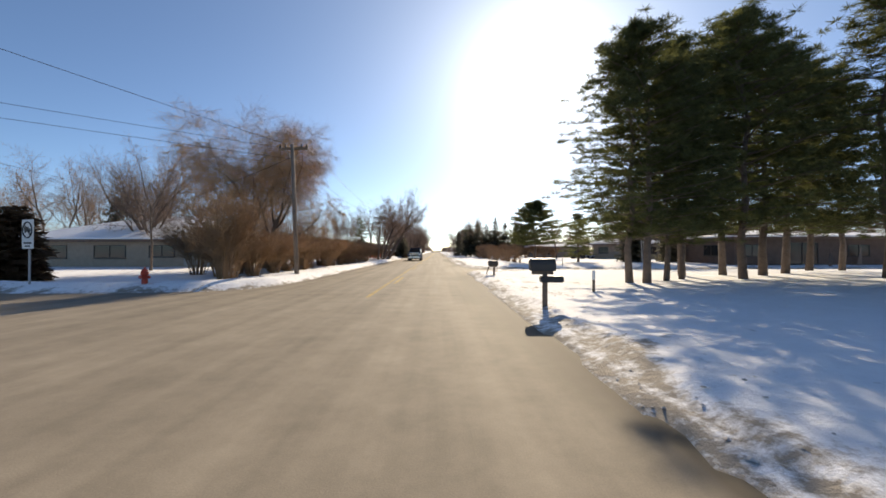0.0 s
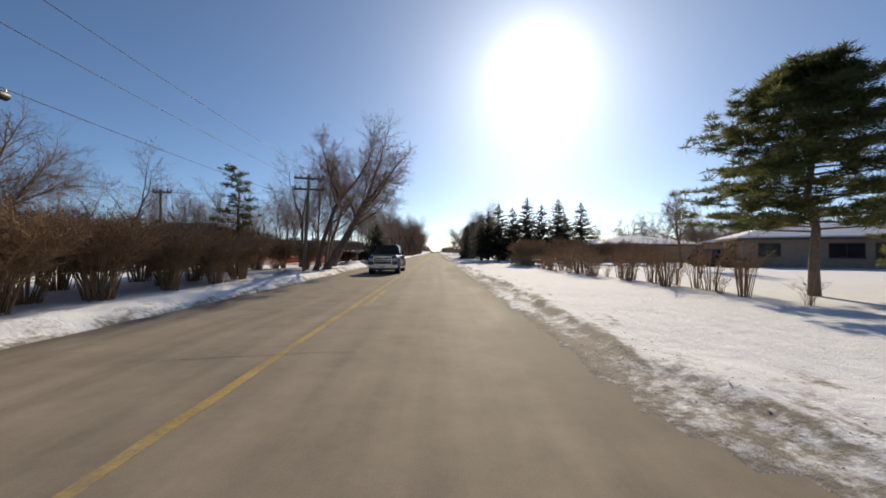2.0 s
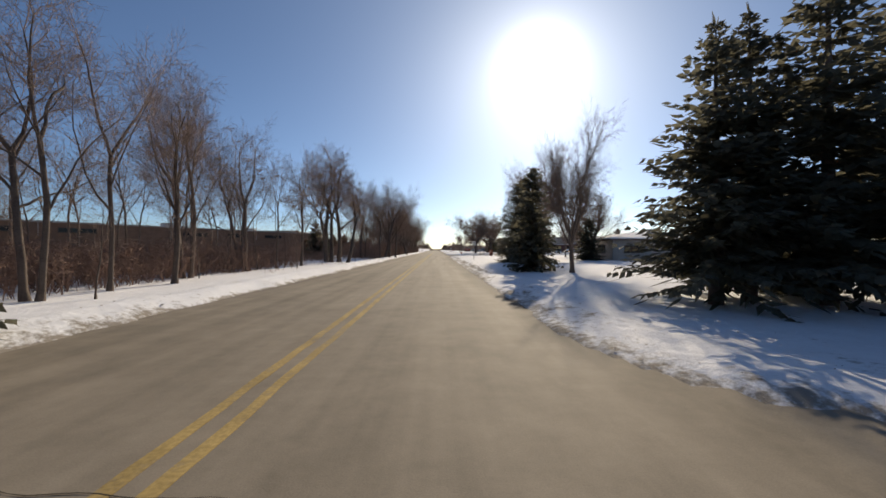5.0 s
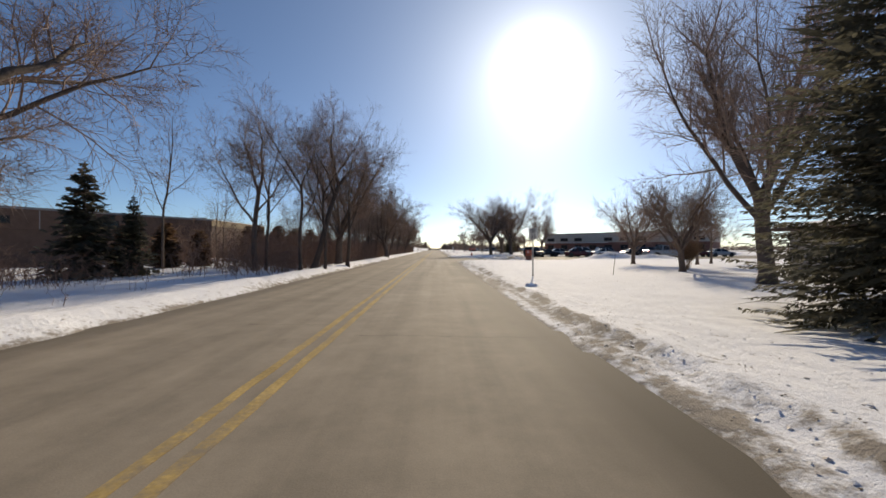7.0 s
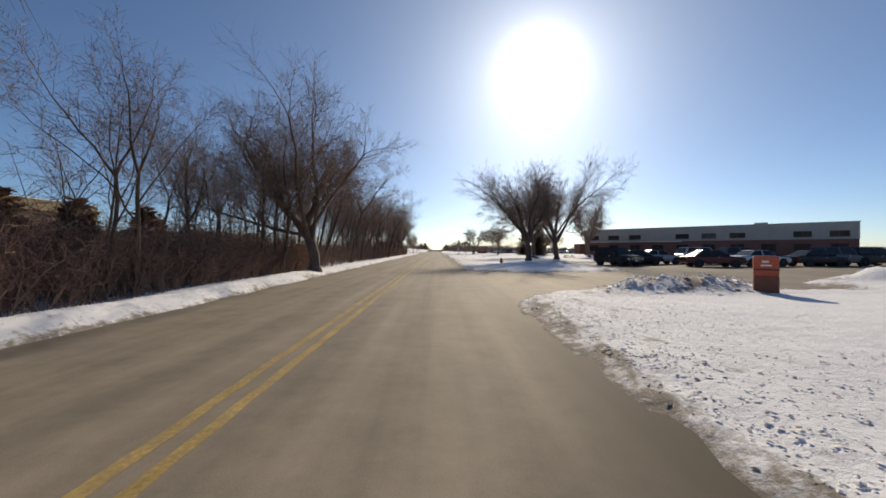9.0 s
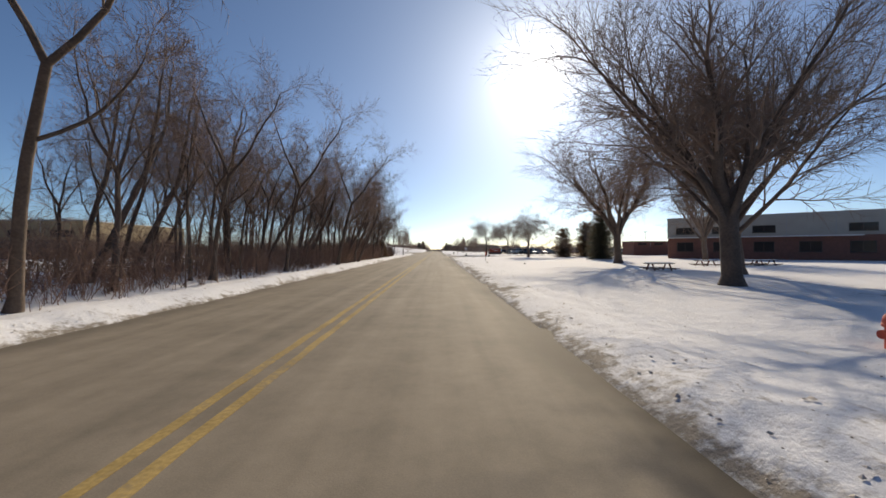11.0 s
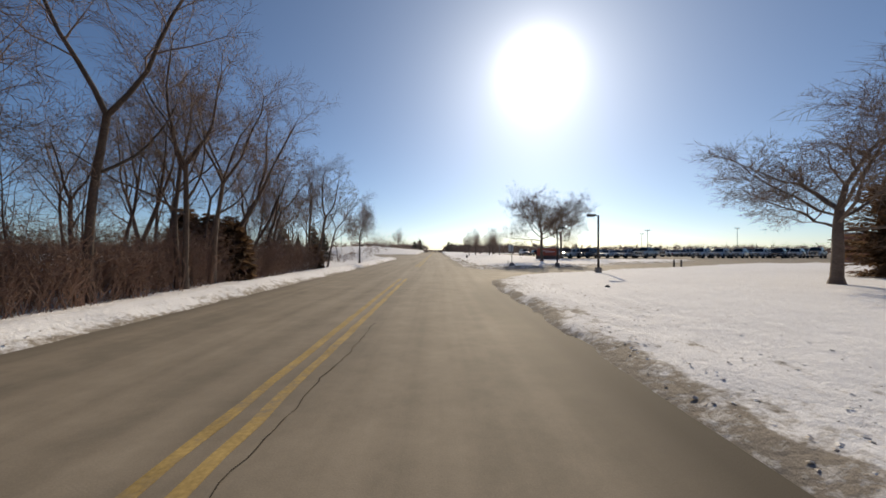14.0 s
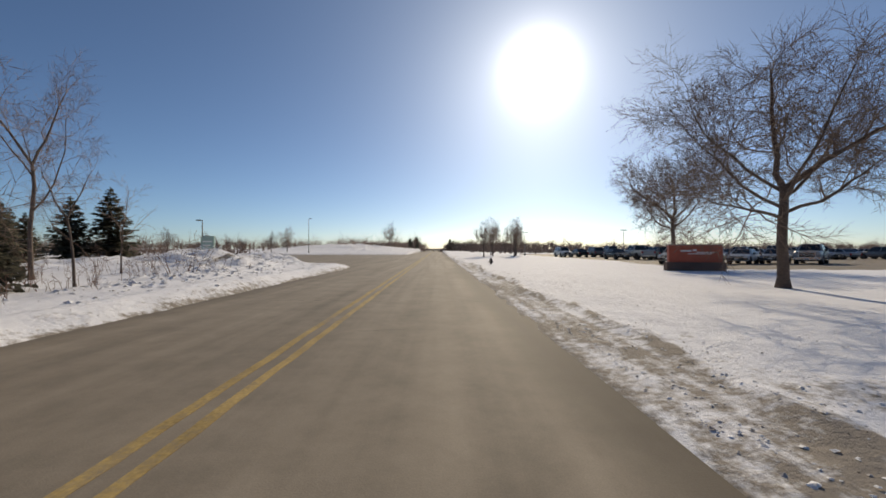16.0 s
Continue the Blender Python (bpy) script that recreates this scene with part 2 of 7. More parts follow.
# ---- mesh building ----
class Geo:
    """Points and faces gathered before they become one mesh."""
    def __init__(self):
        self.v, self.f = [], []

    def face(self, *pts):
        k = len(self.v)
        self.v.extend(pts)
        self.f.append(tuple(range(k, k + len(pts))))

    def box(self, x0, y0, z0, x1, y1, z1):
        k = len(self.v)
        self.v += [(x0, y0, z0), (x1, y0, z0), (x1, y1, z0), (x0, y1, z0), (x0, y0, z1), (x1, y0, z1), (x1, y1, z1), (x0, y1, z1)]
        self.f += [tuple(k + i for i in q) for q in ((3, 2, 1, 0), (4, 5, 6, 7), (0, 1, 5, 4), (1, 2, 6, 5), (2, 3, 7, 6), (3, 0, 4, 7))]
        return self

    def tube(self, pts, radii, sides, caps=True):
        k, n = len(self.v), len(pts)
        for i, p in enumerate(pts):
            d = (pts[min(i + 1, n - 1)] - pts[max(i - 1, 0)]).normalized()
            a = d.orthogonal().normalized()
            if i == 0:
                first = a
            a = (first - d * first.dot(d)).normalized() if abs(first.dot(d)) < 0.98 else a
            c = d.cross(a)
            for s in range(sides):
                w = 2 * math.pi * s / sides
                self.v.append(tuple(p + (a * math.cos(w) + c * math.sin(w)) * radii[i]))
        for i in range(n - 1):
            for s in range(sides):
                s2 = (s + 1) % sides
                self.f.append((k + i * sides + s, k + i * sides + s2, k + (i + 1) * sides + s2, k + (i + 1) * sides + s))
        if caps:
            self.f.append(tuple(k + s for s in reversed(range(sides))))
            self.f.append(tuple(k + (n - 1) * sides + s for s in range(sides)))
        return self

    def spike(self, p, q, r):
        """A thin three-sided twig that runs out to a point."""
        k, d = len(self.v), (q - p)
        a = d.orthogonal().normalized()
        c = d.normalized().cross(a)
        for s in range(3):
            w = 2.0944 * s
            self.v.append(tuple(p + (a * math.cos(w) + c * math.sin(w)) * r))
        self.v.append(tuple(q))
        self.f += [(k, k + 1, k + 3), (k + 1, k + 2, k + 3), (k + 2, k, k + 3)]

    def blade(self, p, q, r):
        """The finest twigs: a sliver that runs out to a point."""
        k, d = len(self.v), (q - p)
        a = Matrix.Rotation(k * 1.7, 3, d.normalized()) @ d.orthogonal().normalized() * r * 1.3
        self.v += [tuple(p - a), tuple(p + a), tuple(q)]
        self.f.append((k, k + 1, k + 2))

    def lathe(self, profile, sides, centre=(0, 0, 0)):
        """Turns (radius, height) pairs about a vertical axis."""
        k = len(self.v)
        for r, z in profile:
            for s in range(sides):
                w = 2 * math.pi * s / sides
                self.v.append((centre[0] + r * math.cos(w), centre[1] + r * math.sin(w), centre[2] + z))
        n = len(profile)
        for i in range(n - 1):
            for s in range(sides):
                s2 = (s + 1) % sides
                self.f.append((k + i * sides + s, k + i * sides + s2, k + (i + 1) * sides + s2, k + (i + 1) * sides + s))
        self.f.append(tuple(k + s for s in reversed(range(sides))))
        self.f.append(tuple(k + (n - 1) * sides + s for s in range(sides)))
        return self

    def mesh(self, name, mat, smooth=False):
        me = bpy.data.meshes.new(name)
        me.from_pydata(self.v, [], self.f)
        me.materials.append(mat)
        if smooth:
            me.shade_smooth()
        me.update()
        return me


def part(name, geo, mat, parent=None, label="", smooth=False, bevel=0.0):
    ob = new(name, geo.mesh(name, mat, smooth))
    if bevel:
        bm = bmesh.new()
        bm.from_mesh(ob.data)
        bmesh.ops.bevel(bm, geom=list(bm.edges), offset=bevel, segments=2, affect="EDGES", clamp_overlap=True)
        bm.to_mesh(ob.data)
        bm.free()
    if parent is not None:
        ob.parent = parent
    if label:
        tagged(ob, label)
    return ob


def thing(name, label, category, group="", kind=""):
    return tagged(new(name), label, category, group, kind)


def value_noise(x, y, seed):
    """Smooth noise from -1 to 1 over arrays of places."""
    xi, yi = np.floor(x).astype(np.int64), np.floor(y).astype(np.int64)
    fx, fy = x - xi, y - yi
    fx, fy = fx * fx * (3 - 2 * fx), fy * fy * (3 - 2 * fy)

    def h(i, j):
        n = (i * 374761393 + j * 668265263 + seed * 974634777) & 0x7FFFFFFF
        n = ((n ^ (n >> 13)) * 1274126177) & 0x7FFFFFFF
        return ((n ^ (n >> 16)) & 0xFFFF) / 32767.5 - 1.0
    a = h(xi, yi) * (1 - fx) + h(xi + 1, yi) * fx
    b = h(xi, yi + 1) * (1 - fx) + h(xi + 1, yi + 1) * fx
    return a * (1 - fy) + b * fy


# ---- ground: one sheet of snow with the ploughed pavement cut into it ----
ROAD_L, ROAD_R = -6.3, 2.15
# paved places besides the road: x0, y0, x1, y1
PAVED = ((-70, -8, -5, 13.5), (-40, 71.5, -5, 77.5), (1, 75.5, 34, 80.5),
         (1, 153.0, 16, 164.5), (14, 158, 75, 182), (1, 236.4, 62, 242.2, 33), (36, 257, 160, 345), (20, 272, 160, 345), (-60, 279.5, -5, 332), (1, 28.6, 70, 31.3))


def box_distance(x, y, b):
    if len(b) == 5:  # turned by b[4] degrees about the middle of its near end
        c, s, mx, my = math.cos(radians(b[4])), math.sin(radians(b[4])), b[0], (b[1] + b[3]) / 2
        x, y = mx + (x - mx) * c + (y - my) * s, my - (x - mx) * s + (y - my) * c
    dx = np.maximum(b[0] - x, x - b[2])
    dy = np.maximum(b[1] - y, y - b[3])
    return np.hypot(np.maximum(dx, 0), np.maximum(dy, 0)) + np.minimum(np.maximum(dx, dy), 0)


def paved_distance(x, y):
    """Metres to the nearest pavement, below nought on it; corners are rounded."""
    d = np.maximum(ROAD_L - x, x - ROAD_R)
    for b in PAVED:
        e = box_distance(x, y, b)
        k = 4.5
        h = np.clip(0.5 + 0.5 * (e - d) / k, 0, 1)
        d = e * (1 - h) + d * h - k * h * (1 - h)
    return d


# heaps of ploughed snow and rises: x, y, radius across, radius along, height
HEAPS = ((7.0, 152.3, 1.3, 1.0, 0.34), (9.0, 152.8, 1.7, 1.1, 0.46), (10.4, 153.0, 1.2, 0.9, 0.3), (22.5, 156.5, 3.0, 1.4, 0.9), (28, 156.0, 2.5, 1.3, 0.6),
         (-9.3, 262, 1.8, 5.0, 0.35), (-12, 269, 3.0, 4.0, 0.7), (-11, 274, 2.2, 2.5, 0.6), (-15.5, 273.5, 2.6, 3.0, 0.9), (-20, 271, 5.0, 6.0, 0.7),
         (-34, 385, 30, 30, 2.4), (-18, 352, 10, 12, 0.7), (8.5, 246.5, 3.0, 1.2, 0.35), (-11.5, 80.5, 2.5, 1.0, 0.3), (-8.3, 70.0, 1.6, 1.0, 0.3))


# ground showing through the snow: x, y, reach across and along, strength
BARE = ((7.4, 152.2, 2.6, 1.3, 0.55), (24.0, 156.4, 4.0, 1.2, 0.45), (-8.6, 56.8, 2.4, 4.5, 1.0), (-9.6, 62.6, 1.6, 1.6, 0.55), (5.2, 249.6, 2.2, 1.4, 0.95), (-7.4, 71.0, 0.9, 0.5, 0.4), (-12, 272, 3.0, 2.0, 0.2),
        (5.6, 17.0, 2.2, 3.0, 0.32), (8.5, 13.0, 3.0, 3.0, 0.3), (4.2, 11.0, 1.3, 2.0, 0.3), (4.5, 26.0, 2.2, 1.6, 0.9), (10, 28.0, 9, 0.7, 0.6), (3.3, 252, 0.8, 4.5, 0.25), (3.4, 50, 0.7, 9.0, 0.25), (-12.5, 268, 1.6, 2.5, 1.1), (-10.5, 276.5, 2.4, 1.3, 1.2))


# stretches where the plough scraped dirt on to the right verge: from, to, width, strength
SCRAPED = ((-5, 12, 0.7, 0.55), (18, 26, 0.6, 0.5), (30, 74, 0.95, 0.75), (98, 140, 0.85, 0.8), (138, 151, 0.4, 0.55), (182, 201, 0.35, 0.5), (205, 236, 0.3, 0.5), (243, 285, 1.25, 0.85))


def scraped(x, y, d):
    """How bare the verge is scraped, and its ridge of thrown-up dirt along the outer edge."""
    bare, ridge = 0.0 * x, 0.0 * x
    side = np.clip((x - 0.6) / 0.8, 0, 1)
    for y0, y1, wide, k in SCRAPED:
        along = np.clip((y - y0) / 4, 0, 1) * np.clip((y1 - y) / 4, 0, 1)
        w = wide * (1 + 0.25 * value_noise(y * 0.3, 0 * y, 41) + 0.12 * value_noise(y * 1.3, 0 * y, 42))
        bare = bare + along * side * k * np.clip(0.5 - (d - w) / 0.3, 0, 1)
        ridge = ridge + along * side * k * np.exp(-((d - w) / 0.13) ** 2)
    return np.minimum(bare, 1), ridge


def snow_height(x, y):
    d = paved_distance(x, y) + 0.09 * value_noise(x * 1.1, y * 1.1, 3) + 0.07 * value_noise(x * 5, y * 5, 4)
    t = np.clip(d / 0.35, 0, 1)
    left = x < -3
    rise = np.where(left, 0.13 + 0.06 * np.clip(d / 6, 0, 1), 0.07 + 0.12 * np.clip(d / 5, 0, 1))
    berm = np.where(left, 0.17, 0.05) * np.exp(-((d - 0.95) / 0.55) ** 2)
    near = np.exp(-np.maximum(d, 0) / 2.2)
    lumps = (0.042 * value_noise(x * 2.6, y * 2.6, 5) + 0.03 * value_noise(x * 6.5, y * 6.5, 6)) * (0.12 + near)
    field = 0.045 * value_noise(x * 0.22, y * 0.22, 7) + 0.012 * value_noise(x * 0.9, y * 0.9, 8)
    bare, ridge = scraped(x, y, d)
    z = t * ((rise + berm + lumps + field) * (1 - 0.7 * np.minimum(bare, 1)) + 0.05 * ridge * (1 + value_noise(x * 4, y * 2, 43)))
    for hx, hy, rx, ry, hh in HEAPS:
        q = ((x - hx) / rx) ** 2 + ((y - hy) / ry) ** 2
        z = z + t * hh * np.exp(-q * 1.2) * (1 + 0.3 * value_noise(x * 1.9, y * 1.9, 11) + 0.3 * value_noise(x * 4.7, y * 4.7, 12))
    return np.where(d > 0, z, -0.10), d


def gz(x, y):
    """Height of the ground at one place."""
    return max(0.0, float(snow_height(np.array([float(x)]), np.array([float(y)]))[0][0]))


def heights(places):
    """Heights of the ground at many places."""
    a = np.array(places, dtype=float)
    return np.maximum(snow_height(a[:, 0], a[:, 1])[0], 0.0).tolist()


def spread(lo, hi, step):
    return list(np.arange(lo, hi, step))


def build_ground():
    far = [80, 110, 150, 220, 330, 500, 800, 1300, 2400]
    xs = [-v for v in reversed(far)] + spread(-60, -26, 2.0) + spread(-26, -12, 0.6) + spread(-12, -5.6, 0.16) + spread(-5.6, 1.2, 0.7)
    xs += spread(1.2, 6.5, 0.14) + spread(6.5, 14, 0.35) + spread(14, 30, 0.8) + spread(30, 62, 2.0) + far
    ys = [-2400, -900, -400, -150, -60, -30] + spread(-20, 300, 0.46) + spread(300, 420, 1.5) + [430, 470, 530, 620, 760, 1000, 1500, 2400]
    xs, ys = np.array(xs), np.array(ys)
    X, Y = np.meshgrid(xs, ys)
    Z, D = snow_height(X, Y)
    nx, ny = len(xs), len(ys)
    me = bpy.data.meshes.new("ground")
    co = np.stack([X, Y, Z], -1).reshape(-1, 3).astype(np.float32)
    i = np.arange(ny * nx).reshape(ny, nx)
    q = np.stack([i[:-1, :-1], i[:-1, 1:], i[1:, 1:], i[1:, :-1]], -1).reshape(-1)
    me.vertices.add(len(co))
    me.vertices.foreach_set("co", co.ravel())
    me.loops.add(len(q))
    me.loops.foreach_set("vertex_index", q.astype(np.int32))
    me.polygons.add(len(q) // 4)
    me.polygons.foreach_set("loop_start", np.arange(0, len(q), 4, dtype=np.int32))
    me.update(calc_edges=True)
    # grit thrown up beside the pavement: strongest at the edge, in patches and streaks along the road
    streak = value_noise(X * 1.5, Y * 0.35, 21) * 0.5 + value_noise(X * 3.5, Y * 1.4, 22) * 0.5
    reach = np.where(X > -3, 1.1, 0.5)
    clods = np.maximum(value_noise(X * 3.4, Y * 1.9, 23) + 0.7 * value_noise(X * 6.5, Y * 4, 24) - 0.45, 0)
    grit = np.exp(-np.maximum(D, 0) / reach) * (0.52 + 0.6 * streak) + np.exp(-np.maximum(D, 0) / 3.2) * np.where(X > -3, 0.85, 0.2) * clods
    for bx, by, rx, ry, k in BARE:
        grit = grit + k * np.exp(-(((X - bx) / rx) ** 2 + ((Y - by) / ry) ** 2) ** 1.5) * (0.5 + 0.6 * value_noise(X * 1.6, Y * 0.9, 25) + 1.1 * value_noise(X * 4.5, Y * 2.6, 26))
    bare, ridge = scraped(X, Y, D)
    ruts = value_noise(X * 7.0, Y * 0.16, 45) * 0.6 + value_noise(X * 3.0, Y * 0.9, 46) * 0.5
    grit = grit * (1 - 0.5 * np.minimum(bare, 1)) + bare * (0.42 + 0.55 * ruts) + ridge * (0.4 + 0.8 * value_noise(X * 4.0, Y * 1.8, 44))
    grit = np.where(D < 0.12, 0.75, grit)
    at = me.attributes.new("grit", "FLOAT", "POINT")
    at.data.foreach_set("value", grit.ravel().astype(np.float32))
    me.materials.append(SNOW)
    me.shade_smooth()
    return tagged(new("ground", me), "trampled and ploughed snow over flat roadside lawns", "ground", kind="structure")


build_ground()


def build_road():
    xs = np.array([ROAD_L - 0.7, ROAD_L - 0.2, ROAD_L + 0.1, ROAD_L + 0.35, ROAD_L + 0.7, ROAD_L + 1.2, -4.0, -2.5, -1.0, 0.2, 0.6, 0.9, 1.15, 1.4, 1.65, 1.9, 2.15, 2.75])
    ys = np.concatenate([np.arange(-60, 300, 0.4), np.arange(300, 900, 6.0)])
    X, Y = np.meshgrid(xs, ys)
    nx, ny = len(xs), len(ys)
    i = np.arange(nx * ny).reshape(ny, nx)
    q = np.stack([i[:-1, :-1], i[:-1, 1:], i[1:, 1:], i[1:, :-1]], -1).reshape(-1, 4)
    me = bpy.data.meshes.new("road")
    me.from_pydata([(a, b, 0.0) for a, b in zip(X.ravel().tolist(), Y.ravel().tolist())], [], q.tolist())
    # meltwater along the snow's edge, wider in some stretches than in others
    wide = 0.75 + 0.6 * value_noise(0 * Y, Y * 0.07, 31) + 0.35 * value_noise(X * 0.8, Y * 0.5, 32)
    damp = np.clip(1.2 - (ROAD_R - X) / np.maximum(wide, 0.12), 0, 1) + 0.6 * np.clip(1.0 - (X - ROAD_L) / np.maximum(wide * 0.6, 0.1), 0, 1)
    for b in PAVED:
        damp = damp * np.clip((box_distance(X, Y, b) - 1.0) / 6.0, 0, 1)
    at = me.attributes.new("damp", "FLOAT", "POINT")
    at.data.foreach_set("value", np.clip(damp, 0, 1).ravel().astype(np.float32))
    me.materials.append(ASPHALT)
    tagged(new("road", me), "straight two-lane road of salt-bleached grey asphalt", "road", kind="structure")


build_road()
for k, b in enumerate(PAVED):
    g = Geo().box(b[0] - 2.2, b[1] - 2.2, -0.4, b[2] + 2.2, b[3] + 2.2, -0.012 - 0.004 * k)
    slab = part("driveway", g, DRIVE)
    if len(b) == 5:
        m = Vector((b[0], (b[1] + b[3]) / 2, 0))
        slab.matrix_basis = Matrix.Translation(m) @ Matrix.Rotation(radians(b[4]), 4, "Z") @ Matrix.Translation(-m)
    tagged(slab, "damp grey asphalt driveway joining the snowy road", "driveway", kind="structure")


# ---- road markings and cracks ----
def strip(name, mat, label, category, x, y0, y1, width, z, seed, group=""):
    """A painted line with worn, uneven edges."""
    rng = random.Random(seed)
    geo = Geo()
    n = max(2, int((y1 - y0) / 0.5))
    row = []
    for i in range(n + 1):
        y = y0 + (y1 - y0) * i / n
        w = width * (0.5 + rng.uniform(-0.06, 0.04))
        dx = rng.uniform(-0.012, 0.012)
        row.append((len(geo.v), len(geo.v) + 1, len(geo.v) + 2, len(geo.v) + 3))
        geo.v += [(x - w + dx, y, z - 0.006), (x - w + dx, y, z), (x + w + dx, y, z), (x + w + dx, y, z - 0.006)]
    for a, b in zip(row, row[1:]):
        for k in range(3):
            geo.f.append((a[k], a[k + 1], b[k + 1], b[k]))
    return tagged(part(name, geo, mat), label, category, group, "structure")


YX = -1.86  # middle of the double yellow line
strip("yellow_line", YELLOW, "worn solid yellow centre line", "road marking", YX - 0.14, 12, 236, 0.13, 0.004, 1)
strip("yellow_line", YELLOW, "worn solid yellow centre line", "road marking", YX - 0.14, 248.8, 480, 0.13, 0.004, 2)
for k, y in enumerate((17.0, 29.3, 41.6, 53.8)):
    strip("yellow_dash", YELLOW, "short worn yellow dash beside the solid line", "road marking", YX + 0.16, y, y + 4.2, 0.13, 0.004, 10 + k, "yellow dashes")
strip("yellow_line", YELLOW, "worn solid yellow centre line", "road marking", YX + 0.16, 61, 236, 0.13, 0.004, 3)
strip("yellow_line", YELLOW, "worn solid yellow centre line", "road marking", YX + 0.16, 248.8, 480, 0.13, 0.004, 4)


def crack(x0, y0, x1, y1, width, seed):
    """A wandering crack, filled with dark tar and dirt."""
    rng = random.Random(seed)
    geo, n = Geo(), max(5, int(math.hypot(x1 - x0, y1 - y0) / 0.14))
    off, row = 0.0, []
    lx, ly = y1 - y0, x0 - x1
    q = math.hypot(lx, ly)
    lx, ly = lx / q, ly / q
    for i in range(n + 1):
        t = i / n
        off = off * 0.9 + rng.uniform(-0.035, 0.035)
        w = width * rng.uniform(0.25, 1.0) * (0.3 if i in (0, n) else 1)
        x, y = x0 + (x1 - x0) * t + lx * off, y0 + (y1 - y0) * t + ly * off
        row.append((len(geo.v), len(geo.v) + 1))
        geo.v += [(x - lx * w, y - ly * w, 0.0055), (x + lx * w, y + ly * w, 0.0055)]
    for a, b in zip(row, row[1:]):
        geo.f.append((a[0], a[1], b[1], b[0]))
    tagged(part("road_crack", geo, TAR), "wandering dark tar-filled crack across the asphalt", "crack", "road cracks", "structure")


for k, c in enumerate((
        (-5.8, 12.6, -1.0, 13.0), (-0.3, 12.4, 1.9, 12.2), (-5.4, 19.8, 1.9, 19.5), (-6, 41.0, 1.6, 40.7), (-3.5, 36.5, -0.9, 36.9),
        (-4.5, 62.5, 1.4, 63.4), (-0.3, 63.6, 1.6, 64.0), (-2.6, 60.0, -0.6, 58.6), (-5.5, 67.5, -3.0, 68.0),
        (-3.8, 116.3, -1.65, 116.2), (-1.4, 115.4, 1.95, 115.2), (-1.3, 119.4, 1.85, 119.3), (-5.2, 130.1, 1.9, 129.0), (-5.3, 125.2, -2.8, 124.9),
        (-3.8, 153, -2.4, 153.2), (-5.2, 139.0, -1.0, 139.1), (0.2, 150, 1.9, 150.2), (-5.8, 171, 1.8, 171.5),
        (-5.3, 191.6, 1.9, 190.5), (-3.2, 192.6, 1.9, 192.2), (-5.5, 189.8, 1.6, 189.0), (0.0, 191, 0.6, 190.6),
        (-1.5, 217.5, -1.45, 224.5), (-2.4, 227.5, 0.3, 227.4), (-4.9, 230.7, 0.7, 230.4), (-2.2, 233.6, -0.4, 233.3), (-0.3, 235.9, 0.75, 235.8), (-3.4, 239.6, -0.4, 239.5), (-1.7, 236.8, -1.0, 235.9), (2.1, 237.4, 2.5, 235.6),
        (-4.0, 246.0, 1.0, 244.4), (-1.9, 242.5, -1.0, 245.8), (0.6, 242.6, 0.75, 245.0), (1.1, 247.6, 1.9, 244.9), (-1.2, 254.0, 0.2, 254.1),
        (-4.6, 258, 1.7, 257.6), (-5.5, 276, 1.8, 275.5), (-5.8, 80.5, 1.9, 80.0), (-5.8, 95.5, 1.9, 95.0), (-5.0, 182.5, 0.5, 182.2))):
    crack(*c, 0.0075, 100 + k)
crack(-1.82, 212.6, -1.62, 217.4, 0.02, 150)


